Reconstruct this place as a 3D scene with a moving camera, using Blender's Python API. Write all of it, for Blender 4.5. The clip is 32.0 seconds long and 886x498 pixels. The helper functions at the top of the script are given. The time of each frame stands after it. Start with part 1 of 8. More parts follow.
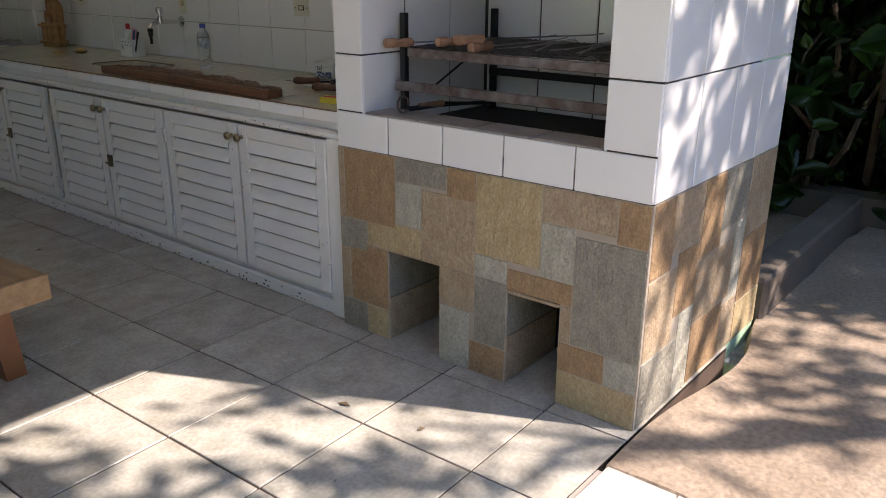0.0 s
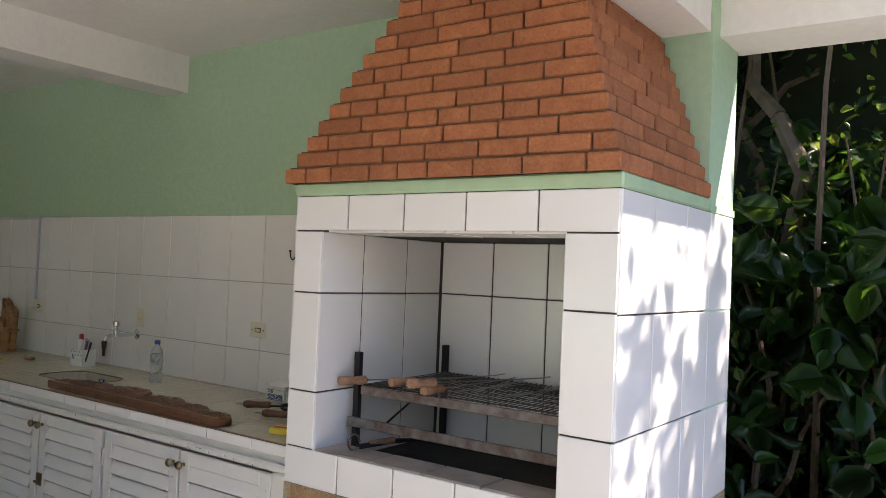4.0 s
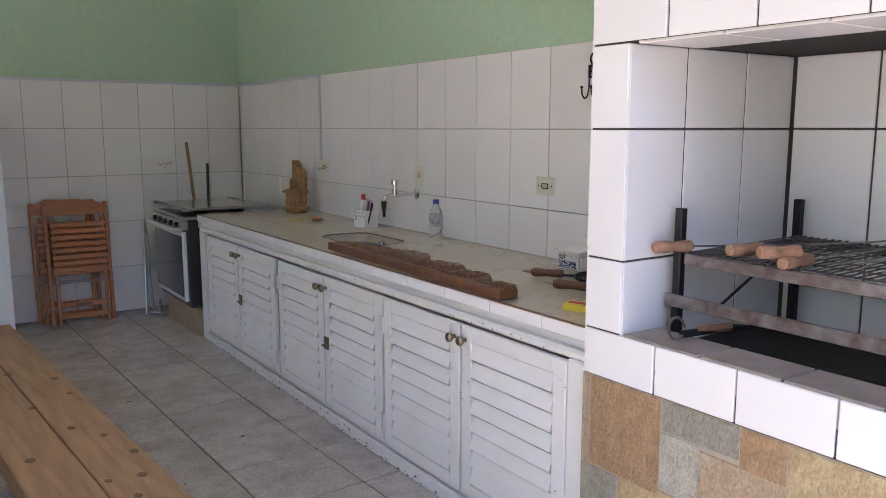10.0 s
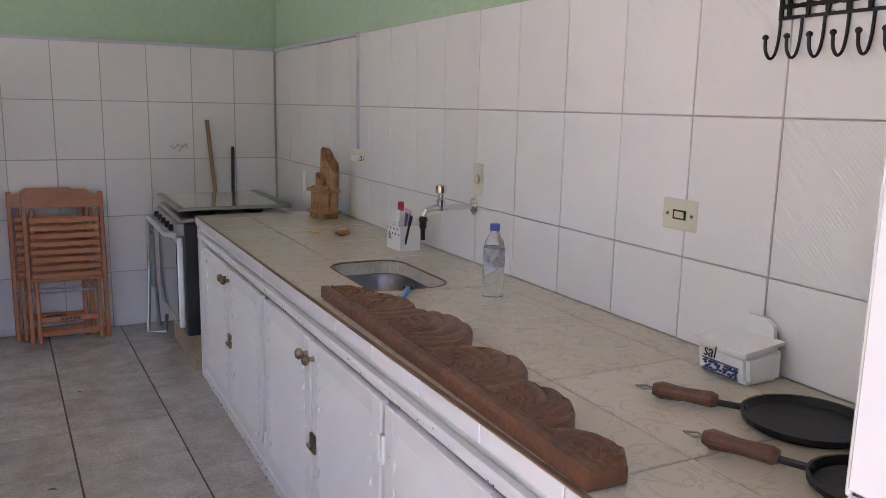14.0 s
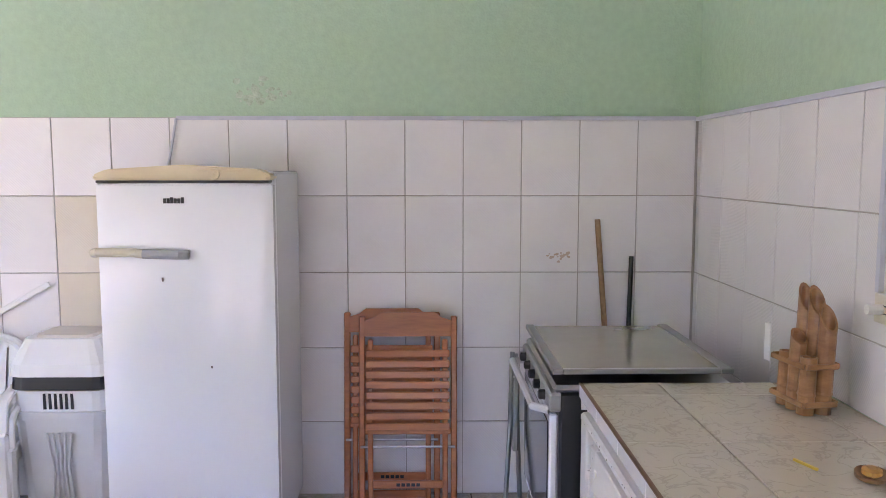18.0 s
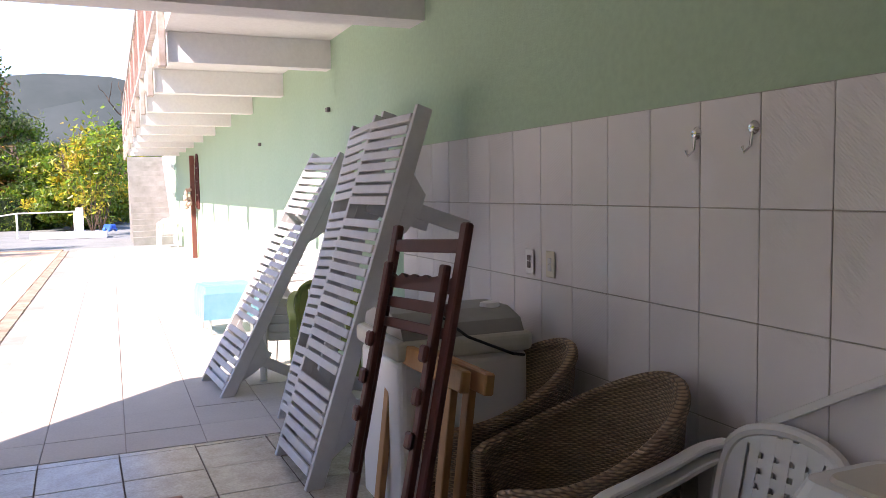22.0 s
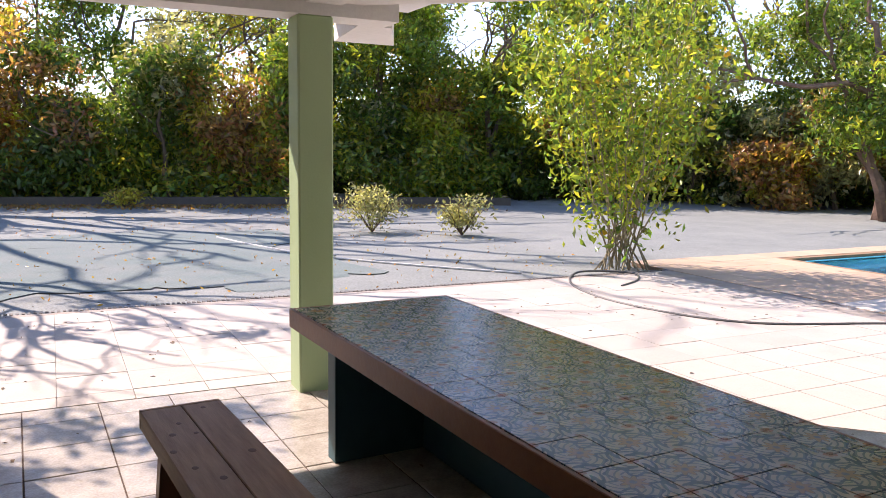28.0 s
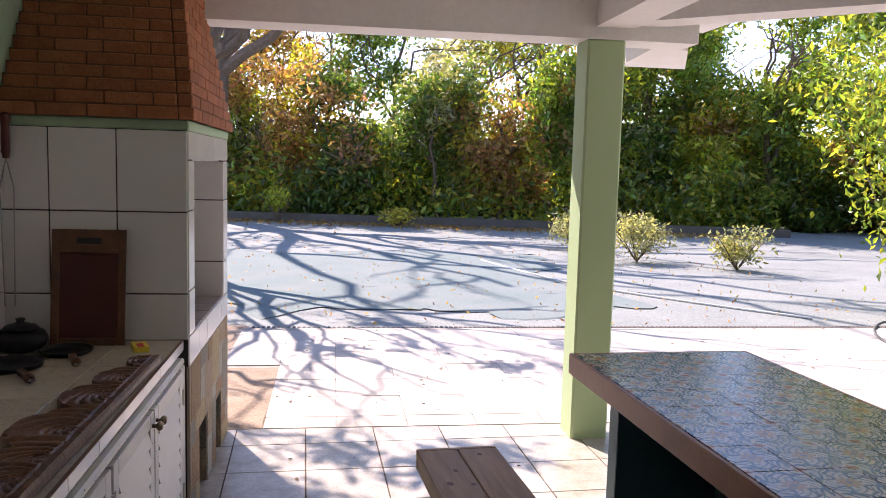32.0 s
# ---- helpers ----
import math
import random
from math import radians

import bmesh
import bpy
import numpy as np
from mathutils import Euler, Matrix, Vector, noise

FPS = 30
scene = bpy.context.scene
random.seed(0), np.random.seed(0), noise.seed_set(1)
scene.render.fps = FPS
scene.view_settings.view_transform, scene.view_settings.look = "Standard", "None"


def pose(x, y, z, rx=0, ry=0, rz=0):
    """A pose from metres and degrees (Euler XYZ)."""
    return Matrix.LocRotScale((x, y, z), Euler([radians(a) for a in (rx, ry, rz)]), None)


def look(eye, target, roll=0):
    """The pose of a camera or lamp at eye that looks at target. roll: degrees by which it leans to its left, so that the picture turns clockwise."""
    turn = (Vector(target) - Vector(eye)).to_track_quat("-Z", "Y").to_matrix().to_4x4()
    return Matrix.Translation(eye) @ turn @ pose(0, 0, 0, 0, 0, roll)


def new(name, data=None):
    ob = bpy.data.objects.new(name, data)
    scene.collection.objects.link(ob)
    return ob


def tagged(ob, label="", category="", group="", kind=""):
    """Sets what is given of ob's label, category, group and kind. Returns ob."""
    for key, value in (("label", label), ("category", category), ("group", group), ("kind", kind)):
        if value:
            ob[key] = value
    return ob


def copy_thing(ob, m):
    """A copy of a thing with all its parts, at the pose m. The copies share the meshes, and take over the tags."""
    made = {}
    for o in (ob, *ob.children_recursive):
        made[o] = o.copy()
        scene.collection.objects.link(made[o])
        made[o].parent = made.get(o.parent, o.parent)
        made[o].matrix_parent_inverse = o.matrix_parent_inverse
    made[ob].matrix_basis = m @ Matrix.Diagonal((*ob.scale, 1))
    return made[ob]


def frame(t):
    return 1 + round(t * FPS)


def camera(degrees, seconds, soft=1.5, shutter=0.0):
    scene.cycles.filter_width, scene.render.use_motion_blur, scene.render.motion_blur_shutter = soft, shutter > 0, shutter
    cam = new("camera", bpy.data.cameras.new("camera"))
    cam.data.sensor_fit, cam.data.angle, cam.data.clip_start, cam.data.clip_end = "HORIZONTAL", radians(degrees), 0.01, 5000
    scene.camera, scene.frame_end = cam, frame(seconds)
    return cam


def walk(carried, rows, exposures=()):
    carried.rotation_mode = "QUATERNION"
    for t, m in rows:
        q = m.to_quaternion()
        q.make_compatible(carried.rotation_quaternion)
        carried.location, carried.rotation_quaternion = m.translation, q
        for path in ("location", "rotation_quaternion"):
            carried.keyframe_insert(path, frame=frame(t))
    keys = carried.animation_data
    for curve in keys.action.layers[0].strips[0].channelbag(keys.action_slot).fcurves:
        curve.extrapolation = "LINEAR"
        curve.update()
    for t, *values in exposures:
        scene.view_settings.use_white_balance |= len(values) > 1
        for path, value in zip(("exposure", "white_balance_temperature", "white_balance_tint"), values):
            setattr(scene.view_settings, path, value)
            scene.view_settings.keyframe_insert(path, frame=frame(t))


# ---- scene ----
cam = camera(58.6, 32.0, soft=0.5)
PATH = [
    (0, (-2.775, -6.934, 1.332), (-1.308, -5.746, 0.671), 0.3),
    (0.5, (-2.753, -6.946, 1.424), (-1.246, -5.717, 0.952), -0.2),
    (1, (-2.77, -6.943, 1.475), (-1.197, -5.715, 1.345), 0.5),
    (1.5, (-2.784, -6.934, 1.524), (-1.177, -5.743, 1.566), 1.2),
    (2, (-2.793, -6.928, 1.571), (-1.179, -5.759, 1.731), 1.6),
    (2.5, (-2.813, -6.932, 1.585), (-1.2, -5.776, 1.835), 2.0),
    (3, (-2.813, -6.926, 1.578), (-1.195, -5.775, 1.819), 2.0),
    (3.5, (-2.805, -6.921, 1.569), (-1.186, -5.768, 1.791), 2.1),
    (4, (-2.803, -6.921, 1.509), (-1.176, -5.759, 1.564), 2.4),
    (4.5, (-2.793, -6.916, 1.487), (-1.174, -5.753, 1.326), 2.5),
    (6.5, (-2.797, -6.927, 1.414), (-1.236, -5.744, 1.01), 3.3),
    (7, (-2.776, -6.912, 1.416), (-1.218, -5.724, 1.013), 2.7),
    (7.5, (-2.769, -6.905, 1.417), (-1.211, -5.714, 1.026), 2.5),
    (8, (-2.715, -6.861, 1.414), (-1.216, -5.595, 1.024), 1.2),
    (8.5, (-2.582, -6.778, 1.41), (-1.295, -5.286, 1.069), -0.4),
    (9, (-2.489, -6.678, 1.402), (-1.308, -5.098, 1.07), -0.6),
    (9.5, (-2.414, -6.526, 1.423), (-1.295, -4.899, 1.106), -0.1),
    (10, (-2.34, -6.388, 1.415), (-1.226, -4.755, 1.111), -0.0),
    (10.5, (-2.223, -6.229, 1.417), (-1.153, -4.567, 1.114), -0.6),
    (11, (-2.098, -6.095, 1.452), (-1.113, -4.378, 1.165), -1.0),
    (11.5, (-2.002, -5.934, 1.44), (-1.046, -4.199, 1.163), -1.0),
    (12, (-1.923, -5.722, 1.492), (-0.993, -3.97, 1.232), -1.2),
    (12.5, (-1.846, -5.58, 1.479), (-0.917, -3.825, 1.236), -1.3),
    (13, (-1.71, -5.475, 1.45), (-0.787, -3.72, 1.187), -0.8),
    (13.5, (-1.569, -5.383, 1.431), (-0.654, -3.64, 1.079), 0.9),
    (15.5, (-1.208, -4.716, 1.407), (-0.442, -2.906, 1.035), -1.7),
    (16, (-1.184, -4.53, 1.438), (-0.695, -2.626, 1.07), -2.5),
    (16.5, (-1.186, -4.319, 1.472), (-0.824, -2.383, 1.121), -2.1),
    (17, (-1.195, -4.108, 1.492), (-0.932, -2.147, 1.194), -2.0),
    (17.5, (-1.161, -3.87, 1.523), (-1.049, -1.886, 1.297), -1.2),
    (18, (-1.217, -3.612, 1.528), (-1.189, -1.622, 1.327), -0.0),
    (18.5, (-1.375, -3.393, 1.512), (-1.671, -1.416, 1.439), -0.4),
    (19, (-1.451, -3.219, 1.511), (-2.18, -1.357, 1.445), -1.16),
    (19.5, (-1.518, -3.048, 1.513), (-2.508, -1.311, 1.453), -0.79),
    (20, (-1.579, -2.87, 1.516), (-2.725, -1.234, 1.415), 1.44),
    (20.5, (-1.611, -2.68, 1.523), (-3.053, -1.298, 1.424), 0.59),
    (21, (-1.587, -2.398, 1.487), (-3.27, -1.321, 1.398), 0.34),
    (21.5, (-1.565, -2.094, 1.48), (-3.373, -1.248, 1.344), -0.97),
    (22, (-1.62, -1.817, 1.482), (-3.46, -1.047, 1.332), -0.92),
    (22.5, (-1.606, -1.561, 1.48), (-3.541, -1.084, 1.306), -1.68),
    (23, (-1.564, -1.358, 1.514), (-3.551, -1.259, 1.312), 1.61),
    (23.5, (-1.573, -1.249, 1.511), (-3.56, -1.326, 1.298), 1.88),
    (24, (-1.547, -1.149, 1.527), (-3.489, -1.575, 1.306), 1.35),
    (24.5, (-1.452, -1.042, 1.505), (-3.271, -1.846, 1.285), 0.8),
    (25, (-1.36, -1.005, 1.512), (-3.037, -2.073, 1.297), -0.6),
    (25.5, (-1.262, -0.973, 1.51), (-2.865, -2.151, 1.303), -0.8),
    (27.5, (-1.513, -0.94, 1.56), (-2.666, -2.555, 1.317), 1.04),
    (28, (-1.451, -0.925, 1.58), (-2.333, -2.701, 1.332), 0.9),
    (28.5, (-1.357, -0.916, 1.599), (-1.909, -2.819, 1.341), 1.15),
    (29, (-1.261, -0.923, 1.619), (-1.688, -2.859, 1.363), 1.48),
    (29.5, (-1.268, -0.895, 1.618), (-1.622, -2.847, 1.370), 1.6),
    (30, (-1.241, -0.882, 1.619), (-1.547, -2.843, 1.382), 1.51),
    (30.5, (-1.183, -0.905, 1.622), (-1.474, -2.869, 1.392), 1.41),
    (31, (-1.124, -1.001, 1.64), (-1.433, -2.963, 1.411), 1.49),
    (31.5, (-1.252, -1.109, 1.628), (-1.528, -3.077, 1.412), 1.4),
    (32, (-1.388, -1.255, 1.633), (-1.665, -3.224, 1.427), 1.59),
]
walk(cam, [(t, look(eye, target, roll)) for t, eye, target, roll in PATH], [(0.0, 1.65, 7000, 18), (1.0, 2.42, 6700, 16), (2.0, 2.42, 7100, 16), (3.0, 2.35, 7500, 17), (4.0, 2.25, 7300, 18), (7.0, 2.1, 7600, 19), (9.0, 2.6, 7000, 22), (11.0, 3.15, 6600, 28), (13.0, 3.1, 6750, 31), (16.0, 3.85, 6550, 34), (18.0, 3.95, 6600, 35), (20.0, 3.4, 7100, 36), (21.0, 1.92, 7150, 32), (22.0, 1.9, 7200, 32), (23.0, 1.7, 7150, 32), (25.0, 1.32, 7250, 33), (28.0, 1.35, 7400, 28), (30.0, 1.75, 7400, 29), (32.0, 1.75, 7200, 30)])

# world, sun
SUN_DIR = Vector((0.442, -0.897, 0.0)).normalized()
SUN_EL = radians(45)
world = bpy.data.worlds.new("sky")
scene.world = world
world.use_nodes = True
wn = world.node_tree.nodes
wl = world.node_tree.links
sky = wn.new("ShaderNodeTexSky")
sky.sky_type = "NISHITA"
sky.sun_disc = False
sky.sun_elevation = SUN_EL
sky.sun_rotation = math.atan2(SUN_DIR.x, SUN_DIR.y)
sky.altitude = 1800
sky.air_density = 1.0
sky.dust_density = 0.0
sky.ozone_density = 2.8
wl.new(sky.outputs[0], wn["Background"].inputs[0])
wn["Background"].inputs[1].default_value = 0.15
sun_data = bpy.data.lights.new("sun", "SUN")
sun_data.energy = 3.4
sun_data.angle = radians(0.53)
sun_data.color = (1.0, 0.965, 0.91)
sun = new("sun", sun_data)
sd = SUN_DIR * math.cos(SUN_EL) + Vector((0, 0, math.sin(SUN_EL)))
sun.matrix_world = look(sd * 30, (0, 0, 0))


# materials
def mat(name, color, rough=0.6, metal=0.0, var=0.0, scale=8.0, color2=None, bump=0.0, bscale=60.0, spec=0.5, rnd=0.0,
        coat=0.0, island=False, stretch=(1, 1, 1), detail=6.0, alpha=None, fine=None):
    m = bpy.data.materials.new(name)
    m.use_nodes = True
    nt = m.node_tree
    b = nt.nodes["Principled BSDF"]
    b.inputs["Roughness"].default_value = rough
    b.inputs["Metallic"].default_value = metal
    b.inputs["Specular IOR Level"].default_value = spec
    if coat:
        b.inputs["Coat Weight"].default_value = coat
        b.inputs["Coat Roughness"].default_value = 0.08
    col = None
    tc = nt.nodes.new("ShaderNodeTexCoord")
    mp = nt.nodes.new("ShaderNodeMapping")
    mp.inputs["Scale"].default_value = stretch
    nt.links.new(tc.outputs["Object"], mp.inputs[0])
    if rnd:
        oi = nt.nodes.new("ShaderNodeObjectInfo")
        ml = nt.nodes.new("ShaderNodeMath")
        ml.operation = "MULTIPLY"
        ml.inputs[1].default_value = 37.0
        nt.links.new(oi.outputs["Random"], ml.inputs[0])
        nt.links.new(ml.outputs[0], mp.inputs["Location"])
    c2 = color2 or tuple(c * 0.6 for c in color)
    mix = nt.nodes.new("ShaderNodeMix")
    mix.data_type = "RGBA"
    mix.inputs[6].default_value = (*color, 1)
    mix.inputs[7].default_value = (*c2, 1)
    n1 = nt.nodes.new("ShaderNodeTexNoise")
    n1.inputs["Scale"].default_value = scale
    n1.inputs["Detail"].default_value = detail
    n1.inputs["Roughness"].default_value = 0.62
    nt.links.new(mp.outputs[0], n1.inputs[0])
    rp = nt.nodes.new("ShaderNodeValToRGB")
    rp.color_ramp.elements[0].position = 0.35
    rp.color_ramp.elements[1].position = 0.7
    nt.links.new(n1.outputs[0], rp.inputs[0])
    mv = nt.nodes.new("ShaderNodeMath")
    mv.operation = "MULTIPLY"
    mv.inputs[1].default_value = var
    nt.links.new(rp.outputs[0], mv.inputs[0])
    nt.links.new(mv.outputs[0], mix.inputs[0])
    col = mix.outputs[2]
    if fine:
        n3 = nt.nodes.new("ShaderNodeTexNoise")
        n3.inputs["Scale"].default_value = fine[0]
        n3.inputs["Detail"].default_value = 3
        nt.links.new(mp.outputs[0], n3.inputs[0])
        mr = nt.nodes.new("ShaderNodeMapRange")
        mr.inputs["From Min"].default_value = 0.3
        mr.inputs["From Max"].default_value = 0.7
        mr.inputs["To Min"].default_value = 1 - fine[1]
        mr.inputs["To Max"].default_value = 1 + fine[1]
        nt.links.new(n3.outputs[0], mr.inputs[0])
        mm = nt.nodes.new("ShaderNodeMix")
        mm.data_type = "RGBA"
        mm.blend_type = "MULTIPLY"
        mm.inputs[0].default_value = 1
        nt.links.new(col, mm.inputs[6])
        nt.links.new(mr.outputs[0], mm.inputs[7])
        col = mm.outputs[2]
    if rnd or island:
        hs = nt.nodes.new("ShaderNodeHueSaturation")
        mr = nt.nodes.new("ShaderNodeMapRange")
        a = rnd if rnd else 0.3
        mr.inputs["To Min"].default_value = 1 - a
        mr.inputs["To Max"].default_value = 1 + a
        if island:
            src = nt.nodes.new("ShaderNodeNewGeometry").outputs["Random Per Island"]
        else:
            src = oi.outputs["Random"]
        nt.links.new(src, mr.inputs[0])
        nt.links.new(mr.outputs[0], hs.inputs["Value"])
        nt.links.new(col, hs.inputs["Color"])
        col = hs.outputs[0]
    nt.links.new(col, b.inputs["Base Color"])
    if bump:
        n2 = nt.nodes.new("ShaderNodeTexNoise")
        n2.inputs["Scale"].default_value = bscale
        n2.inputs["Detail"].default_value = 5
        nt.links.new(mp.outputs[0], n2.inputs[0])
        bp = nt.nodes.new("ShaderNodeBump")
        bp.inputs["Strength"].default_value = bump
        bp.inputs["Distance"].default_value = 0.01
        nt.links.new(n2.outputs[0], bp.inputs["Height"])
        nt.links.new(bp.outputs[0], b.inputs["Normal"])
    return m


GREEN = mat("green_wall_paint", (0.385, 0.55, 0.375), 0.75, var=0.5, scale=1.6, color2=(0.43, 0.585, 0.43), bump=0.22, bscale=90, fine=(30, 0.045))
GREENP = mat("green_post_paint", (0.40, 0.54, 0.30), 0.6, var=0.3, scale=3, color2=(0.45, 0.58, 0.36), bump=0.1, bscale=70)
WHITE = mat("white_ceiling_paint", (0.82, 0.80, 0.78), 0.8, var=0.5, scale=1.5, color2=(0.72, 0.70, 0.67), bump=0.2, bscale=60, fine=(30, 0.03))
TILE = mat("glazed_white_tile", (0.80, 0.78, 0.77), 0.16, var=0.25, scale=5, color2=(0.74, 0.71, 0.69), bump=0.03, bscale=14, rnd=0.025)
GROUT = mat("grey_grout", (0.42, 0.40, 0.37), 0.9, var=0.6, scale=9, color2=(0.3, 0.28, 0.25))
DGROUT = mat("dark_grout", (0.06, 0.055, 0.05), 0.9, var=0.4)
FLOOR = mat("ceramic_floor_tile", (0.50, 0.46, 0.40), 0.26, var=0.85, scale=7, color2=(0.33, 0.295, 0.24), bump=0.04, bscale=40, rnd=0.05, fine=(75, 0.13))
FGROUT = mat("brown_floor_grout", (0.075, 0.05, 0.038), 0.9, var=0.5, scale=4, color2=(0.12, 0.07, 0.045))
PAVE = mat("pink_paving", (0.50, 0.455, 0.41), 0.75, var=0.6, scale=2.2, color2=(0.42, 0.375, 0.335), bump=0.08, bscale=50, rnd=0.05, fine=(70, 0.05))
SAND = mat("pale_gravel_sand", (0.25, 0.27, 0.26), 0.9, var=0.9, scale=0.8, color2=(0.18, 0.205, 0.20), bump=0.9, bscale=30, fine=(40, 0.22))
DIRT = mat("brown_dirt", (0.36, 0.275, 0.205), 0.95, var=0.9, scale=2.5, color2=(0.23, 0.165, 0.115), bump=0.7, bscale=40, fine=(50, 0.2))
BRICK = mat("red_facing_brick", (0.40, 0.15, 0.065), 0.85, var=0.75, scale=14, color2=(0.29, 0.09, 0.04), bump=0.5, bscale=70, rnd=0.16, fine=(120, 0.15))
MORTAR = mat("brown_mortar", (0.17, 0.085, 0.05), 0.95, var=0.5)
WOOD = mat("raw_pine_wood", (0.38, 0.235, 0.12), 0.6, var=0.85, scale=5, color2=(0.22, 0.12, 0.055), bump=0.15, bscale=30, stretch=(6, 0.6, 6), fine=(40, 0.1))
REDWOOD = mat("varnished_red_wood", (0.48, 0.165, 0.055), 0.35, var=0.6, scale=8, color2=(0.28, 0.085, 0.03), stretch=(1, 1, 8), rnd=0.06, coat=0.3)
DARKWOOD = mat("dark_mahogany_wood", (0.115, 0.034, 0.028), 0.5, var=0.5, scale=10, color2=(0.06, 0.02, 0.016), coat=0.05, spec=0.3)
CARVED = mat("carved_brown_wood", (0.165, 0.066, 0.03), 0.5, var=0.8, scale=9, color2=(0.07, 0.027, 0.014), bump=0.35, bscale=60, coat=0.12, fine=(90, 0.2))
WPAINT = mat("old_white_gloss_paint", (0.76, 0.74, 0.71), 0.42, var=0.35, scale=7, color2=(0.66, 0.62, 0.56), bump=0.1, bscale=45)
WPLAST = mat("white_plastic", (0.78, 0.78, 0.76), 0.35, var=0.2, scale=6, color2=(0.7, 0.69, 0.66))
FRIDGE = mat("white_enamel", (0.80, 0.81, 0.82), 0.22, var=0.15, scale=3, color2=(0.75, 0.76, 0.77), coat=0.4)
CREAM = mat("cream_plastic", (0.70, 0.58, 0.37), 0.4, var=0.3, scale=6)
BLACK = mat("black_plastic", (0.012, 0.012, 0.012), 0.4)
SOOT = mat("soot", (0.012, 0.011, 0.01), 0.95, var=0.5, scale=20, color2=(0.03, 0.027, 0.025), bump=0.6, bscale=60)
IRON = mat("black_iron", (0.02, 0.02, 0.022), 0.5, metal=0.5, var=0.4, scale=30, bump=0.2)
RUST = mat("rusty_steel", (0.11, 0.07, 0.06), 0.6, metal=0.5, var=0.9, scale=16, color2=(0.26, 0.24, 0.24), bump=0.3, bscale=60)
CHROME = mat("chrome", (0.75, 0.75, 0.76), 0.12, metal=1.0)
STEEL = mat("stainless_steel", (0.42, 0.42, 0.43), 0.3, metal=1.0, var=0.4, scale=12)
TEAL = mat("dark_teal_paint", (0.035, 0.11, 0.13), 0.55, var=0.4, scale=4, color2=(0.05, 0.14, 0.16))
BARWOOD = mat("stained_bar_edge_wood", (0.27, 0.10, 0.035), 0.45, var=0.7, scale=6, color2=(0.16, 0.055, 0.02), stretch=(1, 1, 1), bump=0.15, bscale=40)
BARK = mat("bark", (0.16, 0.11, 0.075), 0.9, var=0.8, scale=9, color2=(0.08, 0.05, 0.035), bump=0.6, bscale=30)
COPING = mat("orange_stone_coping", (0.54, 0.40, 0.29), 0.7, var=0.5, scale=3, color2=(0.47, 0.335, 0.235), bump=0.1, rnd=0.06, fine=(60, 0.06))
POOLT = mat("blue_pool_tile", (0.03, 0.42, 0.60), 0.3, var=0.4, scale=2.5, color2=(0.06, 0.5, 0.62))


def hatch(m):
    """Adds patches of fine diagonal ribs, as moulded into the wall tiles."""
    nt = m.node_tree
    bs = nt.nodes["Principled BSDF"]
    mp = [q for q in nt.nodes if q.type == "MAPPING"][0]
    wv = nt.nodes.new("ShaderNodeTexWave")
    wv.bands_direction = "DIAGONAL"
    wv.inputs["Scale"].default_value = 50
    nz = nt.nodes.new("ShaderNodeTexNoise")
    nz.inputs["Scale"].default_value = 4.5
    nz.inputs["Detail"].default_value = 1
    nt.links.new(mp.outputs[0], wv.inputs[0])
    nt.links.new(mp.outputs[0], nz.inputs[0])
    mr = nt.nodes.new("ShaderNodeMapRange")
    mr.inputs["From Min"].default_value, mr.inputs["From Max"].default_value = 0.5, 0.6
    nt.links.new(nz.outputs[0], mr.inputs[0])
    mu = nt.nodes.new("ShaderNodeMath")
    mu.operation = "MULTIPLY"
    nt.links.new(wv.outputs["Fac"], mu.inputs[0])
    nt.links.new(mr.outputs[0], mu.inputs[1])
    bp = nt.nodes.new("ShaderNodeBump")
    bp.inputs["Strength"].default_value = 0.2
    bp.inputs["Distance"].default_value = 0.003
    nt.links.new(mu.outputs[0], bp.inputs["Height"])
    old = bs.inputs["Normal"].links
    if old:
        nt.links.new(old[0].from_socket, bp.inputs["Normal"])
    nt.links.new(bp.outputs[0], bs.inputs["Normal"])
    return m


WTILE = hatch(mat("ribbed_white_wall_tile", (0.80, 0.775, 0.77), 0.2, var=0.3, scale=5, color2=(0.73, 0.70, 0.68), bump=0.03, bscale=14, rnd=0.03))
YTILE = hatch(mat("yellowed_wall_tile", (0.70, 0.62, 0.49), 0.25, var=0.5, scale=5, color2=(0.74, 0.68, 0.58), rnd=0.02))


# mesh helpers
def link(name, bm, material, parent=None, label="", smooth=False):
    me = bpy.data.meshes.new(name)
    bmesh.ops.recalc_face_normals(bm, faces=bm.faces)
    bm.to_mesh(me)
    bm.free()
    if smooth:
        for p in me.polygons:
            p.use_smooth = True
    me.materials.append(material)
    ob = new(name, me)
    if parent is not None:
        ob.parent = parent
    if label:
        ob["label"] = label
    return ob


part = link


def box(bm, lo, hi, bevel=0.0, seg=1, m=None):
    lo, hi = Vector([min(a, b) for a, b in zip(lo, hi)]), Vector([max(a, b) for a, b in zip(lo, hi)])
    mm = Matrix.Translation((lo + hi) / 2) @ Matrix.Diagonal((*(hi - lo), 1))
    if m is not None:
        mm = m @ mm
    g = bmesh.ops.create_cube(bm, size=1, matrix=mm)
    if bevel:
        es = list({e for v in g["verts"] for e in v.link_edges})
        bmesh.ops.bevel(bm, geom=es, offset=bevel, segments=seg, profile=0.5, affect="EDGES")
    return bm


def boxes(*items, bevel=0.0, seg=1, m=None):
    bm = bmesh.new()
    for lo, hi in items:
        box(bm, lo, hi, bevel, seg, m)
    return bm


